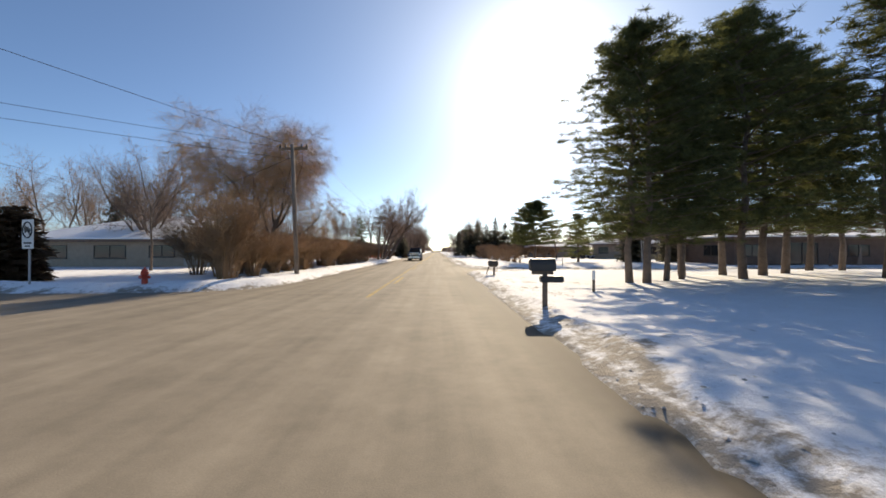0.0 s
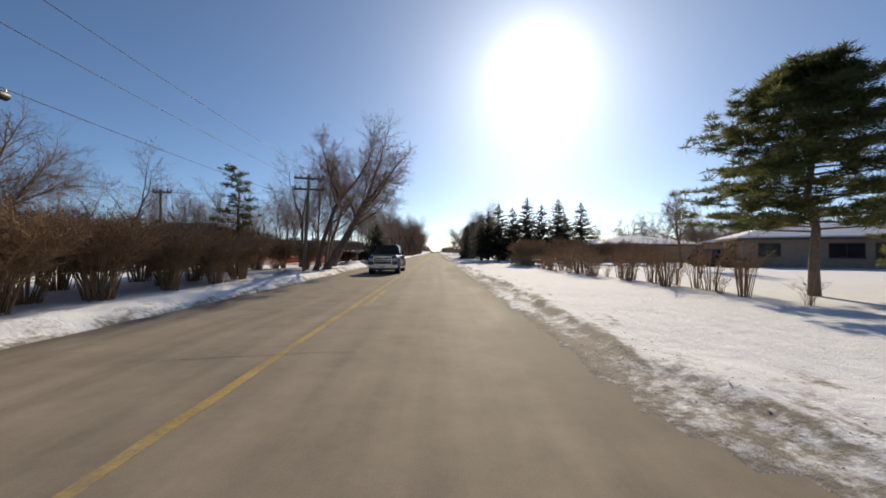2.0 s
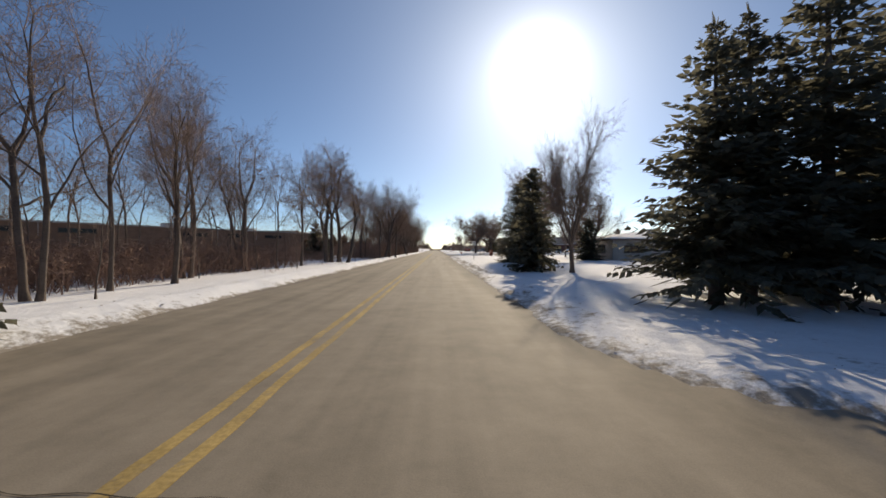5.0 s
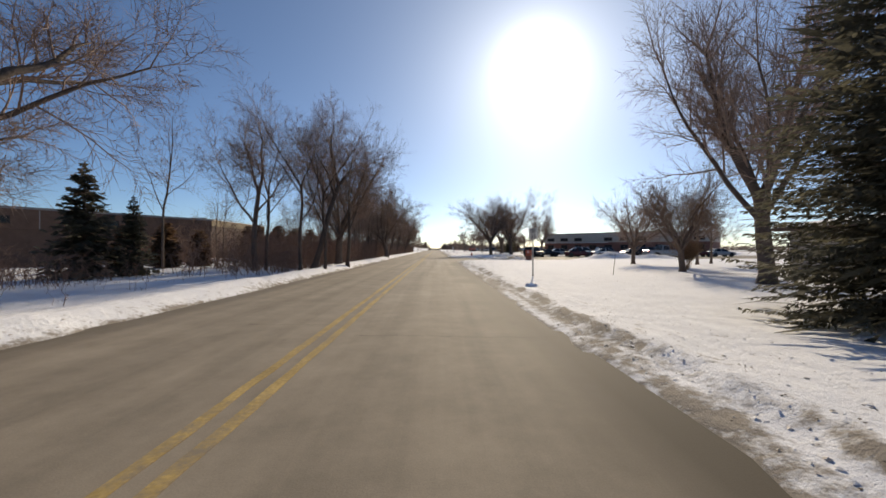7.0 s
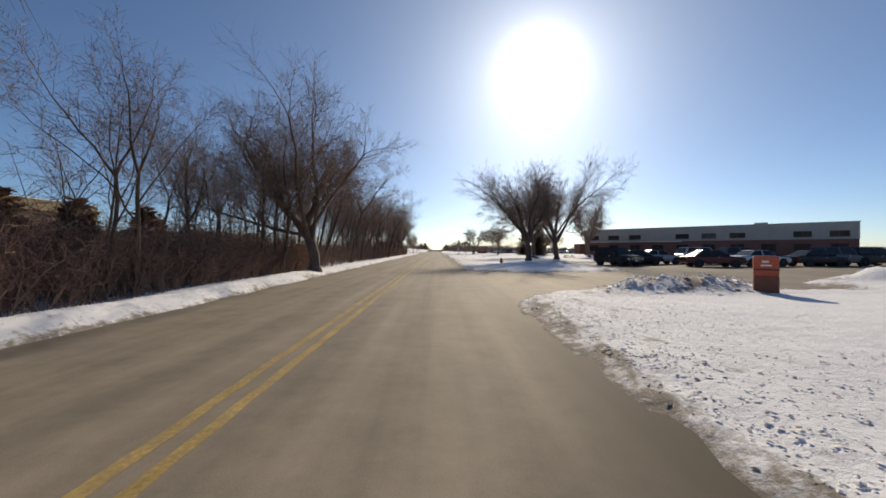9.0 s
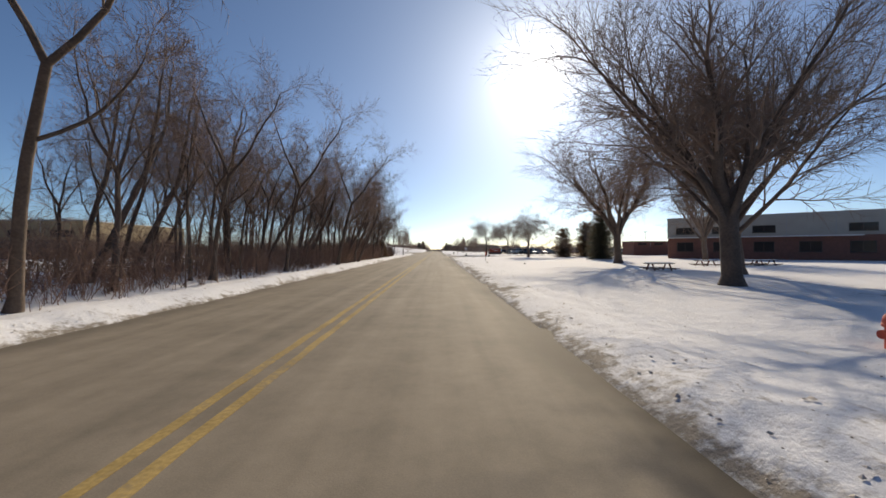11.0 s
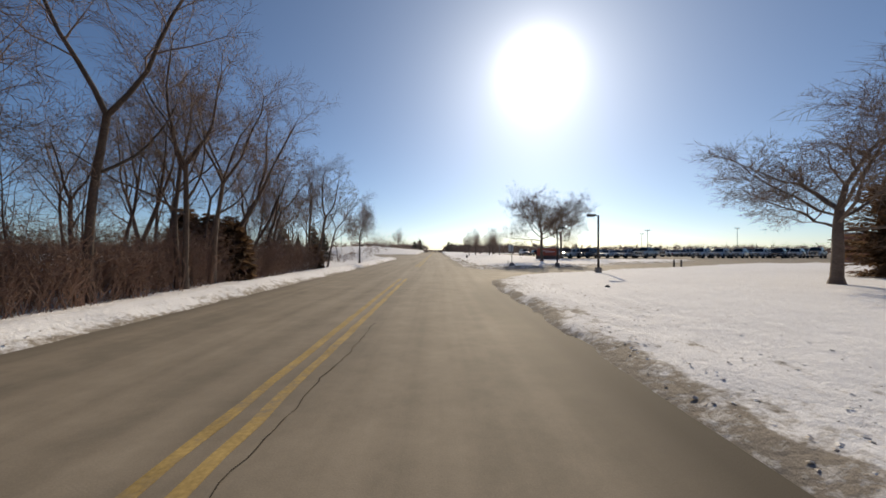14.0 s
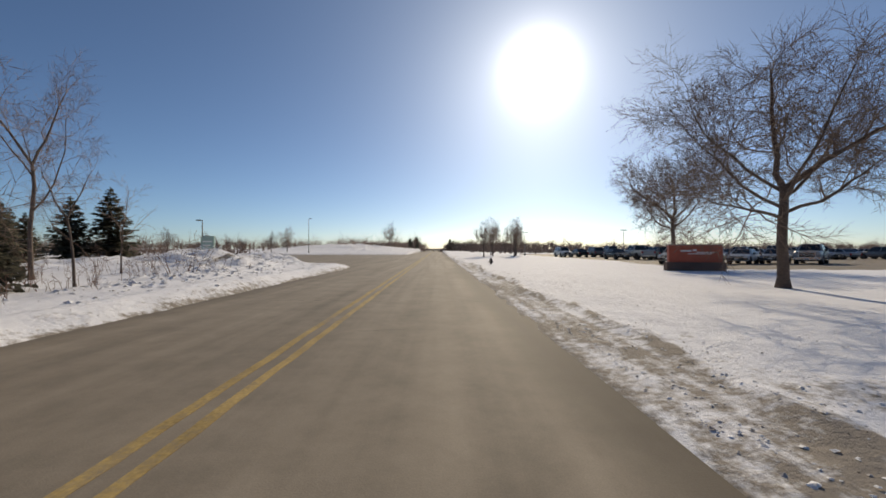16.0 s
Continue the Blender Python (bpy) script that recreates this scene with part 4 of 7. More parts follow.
KINDS = {
    "tall_a": (lambda: bare_tree("bare_tree", "tall leafless woodland tree with grey-brown bark", TALL, 11, 11, 0.14, bole=0.4), 11),
    "tall_b": (lambda: bare_tree("bare_tree", "tall thin leafless tree in the roadside woods", TALL, 12, 11, 0.095, lean=(0.06, 0.03), bole=0.42), 11),
    "wood_a": (lambda: bare_tree("bare_tree", "thin leafless tree deep in the woods", TALL_LITE, 16, 11, 0.12, bole=0.55), 11),
    "wood_b": (lambda: bare_tree("bare_tree", "thin leafless tree deep in the woods", TALL_LITE, 17, 11, 0.105, lean=(0.05, 0.02), bole=0.55), 11),
    "tall_c": (lambda: bare_tree("bare_tree", "leafless woodland tree with several crooked stems", TALL, 13, 11, 0.12, trunks=2, bole=0.4), 11),
    "elder_a": (lambda: bare_tree("bare_tree", "tall rough-barked leafless tree with crooked forking limbs", dict(TALL, kids=(3, 9, 10, 9)), 19, 11, 0.165, bole=0.4), 11),
    "elder_b": (lambda: bare_tree("bare_tree", "tall leafless tree with two crooked stems from one foot", dict(TALL, kids=(2, 9, 10, 9)), 24, 11, 0.16, trunks=2, bole=0.4), 11),
    "elder_c": (lambda: bare_tree("bare_tree", "leafless tree with a stout stem bending towards the road", dict(LEAN, kids=(2, 9, 10, 9), wob=(0.12, 0.16, 0.2, 0.25, 0)), 25, 11, 0.16, lean=(0.3, 0.05), bole=0.42), 11),
    "lean_a": (lambda: bare_tree("bare_tree", "leafless tree leaning towards the road", LEAN, 14, 11, 0.11, lean=(0.26, -0.05), bole=0.42), 11),
    "lean_b": (lambda: bare_tree("bare_tree", "leafless twin-stemmed tree leaning over the road", LEAN, 15, 11, 0.13, lean=(0.26, 0.1), trunks=2, bole=0.42), 11),
    "lean_big": (lambda: bare_tree("bare_tree", "twin-stemmed leafless tree leaning over the road verge", dict(LEAN, kids=(3, 10, 10, 10)), 18, 11, 0.2, lean=(0.4, 0.05), trunks=2, bole=0.42), 11),
    "oak_a": (lambda: bare_tree("bare_tree", "broad leafless tree with spreading limbs", OAK, 21, 9, 0.19, bole=0.36), 9),
    "oak_b": (lambda: bare_tree("bare_tree", "large leafless oak with a sturdy trunk and long limbs", OAK, 22, 9, 0.19, bole=0.38), 9),
    "oak_d": (lambda: bare_tree("bare_tree", "large leafless oak, its thick trunk parting low into heavy spreading limbs", dict(VASE, angle=(44, 40, 42, 42), inner=22, wob=(0.05, 0.13, 0.2, 0.25, 0), kids=(8, 12, 9, 10), up=(0.0, 0.02, 0.02, -0.01, 0)), 35, 11, 0.36, bole=0.27), 11),
    "oak_c": (lambda: bare_tree("bare_tree", "broad leafless tree with a dense rounded crown", CROWN, 23, 9, 0.165, bole=0.36), 9),
    "vase_a": (lambda: bare_tree("bare_tree", "leafless maple, its many limbs fanning up like a vase", VASE, 31, 11, 0.34, bole=0.25), 11),
    "vase_big": (lambda: bare_tree("bare_tree", "massive dark-trunked leafless tree at the road's edge", VASE, 33, 11, 0.38, bole=0.28), 11),
    "vase_b": (lambda: bare_tree("bare_tree", "leafless spreading tree with steep fanned limbs", VASE, 32, 11, 0.3, bole=0.25), 11),
    "willow": (lambda: bare_tree("willow_tree", "large willow with hanging tan twigs and dark limbs", WILLOW_FORM, 41, 11.5, 0.25, twig=WILLOW, bole=0.36, trunks=2, lean=(0.16, 0.0)), 11.5),
    "birch": (lambda: bare_tree("birch_tree", "clump of white-stemmed leafless birches", TALL, 51, 8, 0.09, bark=BIRCH, trunks=3, bole=0.45), 8),
    "sapling": (lambda: bare_tree("young_tree", "slender leafless young tree", SAPLING, 61, 5, 0.05), 5),
    "spruce_a": (lambda: spruce_tree("spruce_tree", "dark green conical spruce with drooping boughs", 71, 9, 3.4, full=0.9, bare=0.12, gappy=0.3, fine=0.72, step=0.27), 9),
    "spruce_b": (lambda: spruce_tree("spruce_tree", "dark dense spruce reaching down to the snow", 72, 7, 2.4, full=0.62), 7),
    "spruce_near": (lambda: spruce_tree("spruce_tree", "dense dark spruce reaching down to the snow", 75, 7.8, 2.95, full=0.45, fine=0.22, step=0.14, thick=1.4), 7.8),
    "spruce_cone": (lambda: spruce_tree("spruce_tree", "dark green conical spruce with drooping boughs", 76, 5, 2.9, full=0.85, fine=0.6, step=0.2, bare=0.07), 5),
    "spruce_c": (lambda: spruce_tree("spruce_tree", "dark narrow spruce with thin gappy boughs", 73, 7, 1.8, gappy=0.2, bare=0.06), 7),
    "juniper": (lambda: spruce_tree("juniper_tree", "broad dark bronzed juniper with a rounded ragged top", 77, 5, 2.1, mat=YEW, full=0.28, fine=0.4, step=0.17, thick=1.2, gappy=0.15), 5),
    "cedar": (lambda: spruce_tree("cedar_tree", "dense dark bronzed cedar with a rounded top", 74, 3, 0.95, mat=YEW, full=0.42, step=0.16), 3),
    "pine_a": (lambda: pine_tree("pine_tree", "broad pine with level limbs and yellow-green needles", 81, 8, 4.0, limbs_n=66, tufts=26, needle=0.0115, bunch=48, crown_from=0.27, flat=0.12, stout=0.85), 8),
    "pine_b": (lambda: pine_tree("pine_tree", "tall dark pine with a bare lower trunk", 82, 12, 3.2, crown_from=0.16, limbs_n=66, tufts=13, needle=0.0095, bunch=50, flat=0.3, stout=0.6, taper=0.6), 12),
    "pine_c": (lambda: pine_tree("pine_tree", "sparse dark pine with separate tiers of needles", 83, 7.5, 2.5, crown_from=0.3, limbs_n=24, tufts=9, needle=0.011, bunch=40), 7.5),
    "pine_d": (lambda: pine_tree("pine_tree", "dark bushy young pine on the open lawn", 84, 7.5, 2.6, crown_from=0.12, limbs_n=52, tufts=14, needle=0.012, bunch=48), 7.5),
    "shrub_a": (lambda: shrub("shrub", "tan-brown leafless shrub fanning up from the snow", 91, 2.2, 1.15, stems=64, dense=8, twig=0.0042), 2.2),
    "shrub_b": (lambda: shrub("shrub", "brown twiggy leafless shrub with bare lower stems", 92, 2.2, 1.3, stems=62, dense=8, twig=0.0042), 2.2),
    "shrub_thin": (lambda: shrub("shrub", "thin grey-brown shrub of upright bare stems", 93, 1.3, 0.6, stems=18, dense=2, mat=SHRUB, twig=0.003, stout=0.0105), 1.3),
    "shrub_dense": (lambda: shrub("shrub", "dense dark brown leafless hedge shrub", 94, 2.0, 1.3, stems=54, dense=10, mat=SHRUB, twig=0.005), 2.0),
}


# ---- trees and shrubs, first stretch ----
plant("willow", -13.6, 28.4, 13.2, 0, 1.0)
plant("vase_b", -25, 33, 11.92, 80, 1.0, "large leafless tree behind the willow and hedge")
plant("tall_b", -18.6, 24.7, 9.6, 10, 0.9, "leafless tree standing before the low house")
plant("cedar", -18.04, 16.30, 3.22, 0, 1.25, "dense dark brown evergreen at the street corner")
plant("shrub_b", -9.14, 16.61, 3.71, 30, 0.75, "tall tan-brown shrub at the head of the hedge")
plant("vase_b", -24.0, 50.5, 11.9, 30, 0.95, "large leafless tree with a rounded crown behind the hedge")
for x, y, h in ((-30.5, 46.5, 12.5), (-37, 47, 13.5), (-44, 45, 13.0), (-50, 48, 14.0), (-27.5, 52, 10.5)):
    plant("wood_a" if h > 13 else "wood_b", x, y, h, x * 31, 1.1)
plant("spruce_b", -39, 46, 8.0, 0, 0.9)
plant("spruce_b", -33, 49, 6.0, 50, 0.9)
for k in range(11):
    plant(("wood_a", "tall_a", "wood_b")[k % 3], -62 + 3.2 * k, 47 + (k * 7 % 11), 12.2 + (k * 5 % 7) * 0.4, k * 50, 0.95)
rng = random.Random(5)
# the hedge of separate shrubs along the verge
for k in range(17):
    y = 17.6 + 2.45 * k
    if 49.5 < y < 57:
        continue
    plant("shrub_a" if k % 2 else "shrub_b", -9.7 + rng.uniform(-0.25, 0.25) + (0.5 if k > 8 else 0), y + rng.uniform(-0.3, 0.3), rng.uniform(2.15, 2.5), rng.uniform(0, 360), rng.uniform(1.15, 1.4))
for k in range(14):
    plant("shrub_b" if k % 2 else "shrub_a", -10.6 + rng.uniform(-0.3, 0.3), 18.9 + 2.45 * k + rng.uniform(-0.3, 0.3), rng.uniform(2.0, 2.4), rng.uniform(0, 360), rng.uniform(1.15, 1.4))
for k in range(12):
    plant("shrub_b" if k % 2 else "shrub_a", -12.6 + rng.uniform(-0.5, 0.5), 21 + 3.3 * k + rng.uniform(-0.6, 0.6), rng.uniform(2.4, 2.9), rng.uniform(0, 360), 1.25)
plant("pine_c", -10.3, 51.2, 6.0, 0, 0.85)
plant("lean_big", -7.7, 57.0, 12.0, 0, 1.1)
plant("tall_c", -9.6, 63.6, 11.0, 20)
plant("lean_big", -9.2, 64.4, 12.0, 12, 0.9)
plant("tall_a", -11.0, 62.2, 10.4, 70)
plant("shrub_dense", -9.3, 58.6, 1.9, 0)
plant("shrub_dense", -10.2, 61.0, 1.7, 50)
plant("shrub_a", -11.5, 60.0, 2.0, 90)
plant("spruce_cone", -7.8, 81.5, 5.1, 0, 1.0, "dark green conical spruce beside the driveway")
for x, y, h, w in (-16.74, 75.35, 1.05, 1.3), (-11.86, 73.17, 0.8, 1.5), (-10.13, 79.70, 1.5, 1.6), (-9.2, 69.8, 1.2, 1.08), (-15.85, 81.17, 0.6, 1.0), (-6.80, 79.70, 0.5, 0.7), (-26.73, 88.39, 0.6, 1.0):
    tagged(clipped_bush("bush", "clipped bronzed evergreen bush with a cap of snow", int(abs(x) * 10 + y), w, w * 0.8, h), group="clipped bushes").location = (x, y, gz(x, y) - 0.03)
# woods behind the left verge; the long brown works stands slantwise among them
def clear(x, y):
    """Moves a tree that would stand inside the long works out before its wall."""
    out, along = (x + 57) * 0.866 - (y - 85) * 0.5, (x + 57) * 0.5 + (y - 85) * 0.866
    if -17.5 < out < 2 and -1 < along < 71:
        step = 3 + (along * 3.7) % 6 - out
        x, y = x + 0.866 * step, y - 0.5 * step
    return x, y


for k in range(72):
    x, y = rng.uniform(-62, -15), 0
    y = 84 + rng.uniform(0, 50) if k % 3 else 62 + rng.uniform(20, 40)
    plant(("wood_a", "wood_b")[k % 2], *clear(x, y + (-x - 17) * 0.25), rng.uniform(10, 13.5), rng.uniform(0, 360), 0.8)
for k in range(18):
    plant(("wood_a", "wood_b")[k % 2], *clear(rng.uniform(-75, -28), rng.uniform(50, 85)), rng.uniform(11, 14.5), rng.uniform(0, 360))
for k in range(10):
    plant(("tall_a", "tall_c", "tall_b")[k % 3], -9.2 - rng.uniform(0, 5), 86 + 2.3 * k + rng.uniform(-0.7, 0.7), rng.uniform(8.5, 11), rng.uniform(0, 360), 0.9)
for k in range(10):
    plant("sapling", -9 - rng.uniform(0, 5), 86 + 2.2 * k, rng.uniform(3, 5.5), rng.uniform(0, 360))

# right side: pines before the first house
for i, (x, y) in enumerate(((8.18, 15.2), (8.72, 14.91), (10.25, 16.12), (11.38, 16.8), (15.81, 20.04), (14.36, 16.93), (18.00, 20.04), (25.07, 24.53), (27.31, 24.53), (17.5, 10.5), (23, 13), (13.0, 19.2), (20.6, 21.5), (22.4, 18.0))):
    plant("pine_b", x, y, 10.3 + 0.8 * math.sin(i * 2.1) + (3.4 if i > 3 else 0.0), i * 67, 1.28 + 0.14 * math.cos(i))
plant("pine_a", 11.3, 42.0, 7.1, 0, 1.22, "broad pine with level limbs on the open lawn")
plant("pine_d", 16.46, 42.65, 5.7, 60, 1.2)
plant("oak_c", 22.03, 43.22, 11.0, 120, 0.85)
plant("birch", 23.1, 40.9, 8.4, 0)
plant("spruce_b", 23.2, 43.2, 8.5, 40, 0.75)
plant("spruce_b", 27.6, 43.7, 6.6, 110, 0.75)
for k in range(9):
    plant("shrub_dense", -12 - 1.9 * k, 59.6 + 0.3 * k, rng.uniform(1.9, 2.3), rng.uniform(0, 360), 1.1)
plant("spruce_b", 32, 44.7, 7.1, 80, 0.8)
plant("oak_b", 19.65, 60.52, 6.68, 200, 0.65, "gnarled leafless tree pruned back to heavy limbs")
plant("oak_a", 35, 93.6, 8.9, 20, 0.8)
plant("oak_a", 30, 100, 7.6, 140, 0.9)
plant("vase_b", 38, 84, 8.2, 40, 0.9)
for k in range(13):
    plant("vase_b" if k % 2 else "oak_a", 34 + rng.uniform(0, 40), 78 + rng.uniform(0, 40), rng.uniform(6, 9), rng.uniform(0, 360))
# low shrubs along the right verge
for k in range(40):
    y = 42 + 0.68 * k + rng.uniform(-0.25, 0.25)
    plant("shrub_thin", 7.6 + rng.uniform(-0.5, 0.7) + (1.5 - 0.037 * k), y, rng.uniform(1.2, 1.9) if y < 58 else rng.uniform(0.8, 1.4), rng.uniform(0, 360), rng.uniform(0.75, 1.2))
for k in range(9):
    plant("shrub_thin", 8.9 + rng.uniform(-0.3, 0.5), 40 + 2.6 * k, rng.uniform(0.6, 1.1), rng.uniform(0, 360), 1.3)
for k in range(8):
    plant("shrub_dense", 8.3 + rng.uniform(-0.6, 0.6) + 0.3 * k, 65.5 + 0.9 * k + rng.uniform(-0.3, 0.3), rng.uniform(2.0, 2.5), rng.uniform(0, 360), 1.0)
for k in range(7):
    plant("shrub_dense", 11.5 + 1.7 * k, 68 + rng.uniform(-0.6, 0.6), rng.uniform(1.9, 2.6), rng.uniform(0, 360), 1.2)
# row of spruces
for x, y, h, w in ((6.9, 87, 7.1, 0.9), (8.0, 87.3, 7.5, 0.9), (9.5, 86.8, 8.6, 0.9), (11.6, 87, 8.0, 0.9), (13.6, 86.3, 9.3, 0.95), (16.0, 87, 8.4, 0.95), (18.5, 86.9, 9.3, 0.95), (22.3, 87.9, 8.9, 0.9), (20.5, 90, 7.5, 1.0)):
    plant("spruce_a", x, y, h, x * 31, w * 1.15)
for x, y, h in ((10.5, 88.8, 3.6), (14.2, 88.8, 3.4), (17.2, 88.9, 3.6)):
    plant("spruce_b", x, y, h, x * 53, 1.0)
plant("spruce_b", 5.93, 100.88, 6.43, 10, 0.85)
plant("vase_b", 7.6, 98.7, 9.7, 10, 0.6)

# ---- second stretch ----
for k, (x, y) in enumerate(((-10.89, 114.73), (-10.78, 115.39), (-10.03, 116.12), (-8.7, 114.3))):
    plant(("elder_a", "elder_b", "elder_a", "elder_c")[k], x, y, (12.5, 11.5, 12.0, 10.0)[k], (0, 60, 150, 20)[k], 1.05)
plant("spruce_c", -15.54, 125.68, 5.19, 20, 1.25, "spruce beside the snowy lawn")
plant("spruce_c", -14.7, 127.3, 3.9, 80, 1.1)
for x, y, h in ((-19, 132, 2.6), (-18, 134, 2.9), (-17, 136, 2.5), (-17.5, 155, 3.7), (-16.2, 157, 3.6), (-15, 159.5, 3.5), (-19, 154, 3.9), (-21, 153, 4.0), (-20.5, 157, 3.7), (-23, 155, 3.9)):
    plant("cedar", x, y, h, x * 40, 1.0)
for k, (x, y) in enumerate(((-10.94, 131.67), (-10.42, 131.93), (-8.21, 131.67), (-7.66, 132.48), (-6.98, 132.48), (-6.61, 136.85))):
    plant(("elder_a", "tall_b", "tall_b", "elder_c", "tall_b", "tall_a")[k], x, y, (10.6, 10.8, 12.2, 12.8, 11.2, 11.4)[k], k * 77 if k != 3 else 5, 1.0)
plant("vase_big", -7.9, 139.3, 13.5, 190, 0.85)
plant("oak_d", -7.1, 162.0, 12.6, 220, 1.1)
plant("tall_b", -8.83, 151.07, 8.6, 40)
plant("tall_b", -9.15, 150.65, 8.2, 140)
plant("tall_c", -8.78, 161.19, 9.6, 10)
plant("tall_a", -9.23, 160.20, 8.8, 200)
plant("sapling", -8.60, 141.94, 4.6, 20)
plant("spruce_near", 8.3, 114.6, 7.9, 0, 1.0, "large dense spruce reaching down to the snow")
plant("vase_b", 12.2, 122.4, 15.2, 10, 0.8)
plant("vase_b", 18.7, 122.6, 9.8, 140, 0.95)
plant("spruce_b", 17.8, 121.4, 5.0, 60, 1.2)
plant("spruce_b", 24, 127, 4.0, 60, 0.9)
plant("vase_big", 16.5, 139.8, 7.2, 60, 0.9, "leafless spreading tree on the snowy lawn")
plant("vase_b", 13.53, 129.12, 6.8, 0, 1.1)
plant("oak_a", 21, 138.5, 7.4, 0, 0.8)
plant("oak_a", 24, 141, 6.5, 90, 0.8)
plant("shrub_dense", 15.0, 131.0, 1.8, 0, 0.8)
plant("vase_a", 11.05, 184.15, 14.2, 10, 1.0)
plant("vase_b", 16.46, 190.52, 15.8, 60, 1.0)

# ---- third stretch: woods on the left ----
for k in range(78):
    y = 158 + 84 * (k + rng.random()) / 78
    x = -8.9 - rng.random() ** 1.5 * 13
    if y < 186 and k % 3 != 1:
        continue
    kind = ("lean_a", "tall_a", "tall_b", "tall_c", "lean_b", "lean_a", "lean_b")[k % 7]
    plant(kind, x, y, rng.uniform(9.5, 12.5) * (0.82 if y > 228 else 1), rng.uniform(-40, 40) if kind.startswith("lean") else rng.uniform(0, 360), rng.uniform(0.85, 1.05))
for k in range(24):
    plant(("tall_b", "wood_b", "tall_a")[k % 3], -9.3 - rng.uniform(0, 12), 160 + 52 * (k + rng.random()) / 24, rng.uniform(8.5, 12.0), rng.uniform(0, 360), rng.uniform(0.8, 1.0))
for k in range(80):
    plant("sapling", -8.7 - rng.uniform(0, 7), 134 + 110 * (k + rng.random()) / 80, rng.uniform(3.0, 7.5), rng.uniform(0, 360), 0.9)
plant("lean_a", -7.98, 201.26, 11.5, 0, 1.1)
plant("lean_b", -7.50, 206.16, 9.8, 0, 0.9)
for x, y, h in ((-15.17, 239.36, 3.67), (-14.13, 239.96, 3.45), (-13.64, 241.25, 3.42), (-9.14, 233.46, 2.5), (-10.39, 235.82, 2.1), (-9.06, 244.34, 1.7)):
    plant("cedar", x, y, h, x * 60, 1.15)
plant("tall_b", -16.0, 262.4, 11.0, 180, 0.9)
plant("tall_c", -9.17, 244.40, 9.0, 20, 1.15, "leafless forked tree at the end of the woods")
plant("lean_a", -8.89, 246.67, 7.0, 0, 1.1)
plant("tall_b", -11.39, 245.75, 7.0, 120, 1.0)
plant("lean_a", -12.15, 243.28, 9.0, 10, 1.1)
plant("tall_b", -12.78, 244.94, 6.5, 20, 1.0)
plant("lean_a", -11.4, 259.4, 5.2, 180, 0.8)
for k in range(24):
    plant("sapling", -12 - rng.uniform(0, 15), 249 + rng.uniform(0, 18), rng.uniform(2.2, 5.2), rng.uniform(0, 360), rng.uniform(0.8, 1.2))
for x, y, h in ((-15.5, 254.0, 8.0), (-19.0, 259.0, 8.5), (-13.4, 250.5, 7.0), (-23.0, 263.0, 8.0)):
    plant("tall_b", x, y, h, x * 33, 0.95)
plant("oak_c", -7.16, 250.73, 6.62, 60, 0.72, "small leafless tree with a rounded crown on the verge")
for k in range(16):
    plant("sapling", -8.9 - rng.uniform(0, 8), 242 + rng.uniform(0, 12), rng.uniform(2.0, 4.0), rng.uniform(0, 360), 0.9)
for x, y, h in ((-12.97, 255.64, 4.0), (-17.02, 262.25, 3.1), (-12.6, 257.9, 3.4), (-24.55, 264.86, 3.2), (-26.01, 264.86, 3.3), (-30, 275, 4.0), (-26.2, 274.46, 5.0), (-24.9, 276.27, 5.9), (-32.54, 276.27, 4.41)):
    plant("spruce_c", x, y, h, x * 47, 1.5 if h > 4.5 else 1.2)
for x, y, h in ((-40, 338, 6.1), (-41, 350, 8.0), (-18.7, 397, 11.5), (-60, 345, 6.5), (-75, 352, 8), (-9.5, 427, 8)):
    plant("oak_a", x, y, h, x * 47, 0.8)

# right side of the third stretch
plant("vase_a", 17.06, 205.05, 15.5, 0, 0.95)
plant("vase_b", 28.80, 209.91, 14.0, 0, 0.88)
plant("spruce_near", 21.62, 219.13, 7.56, 0, 0.72, "dark upright conifer on the lawn")
plant("juniper", 21.95, 234.51, 4.90, 0, 1.0)
plant("juniper", 26.66, 236.51, 5.98, 70, 1.0)
plant("oak_c", 14.9, 230.5, 8.4, 0, 1.5, "broad leafless tree with arching limbs on the lawn")
plant("vase_b", 27.6, 234.8, 8.4, 0, 0.9)
plant("vase_b", 31, 238, 8.0, 90, 0.9)
plant("oak_c", 12.03, 259.67, 10.0, 250, 1.15, "broad leafless tree with low arching limbs by the sign")
plant("oak_c", 20.89, 279.42, 12.2, 100, 1.05)
for x, y, h in ((7.5, 305, 6.5), (9.5, 309, 7.2), (12.5, 306, 7.0), (14.5, 314, 7.4), (10.5, 318, 7.0), (16, 322, 6.5)):
    plant("oak_a", x, y, h, x * 71, 0.8)


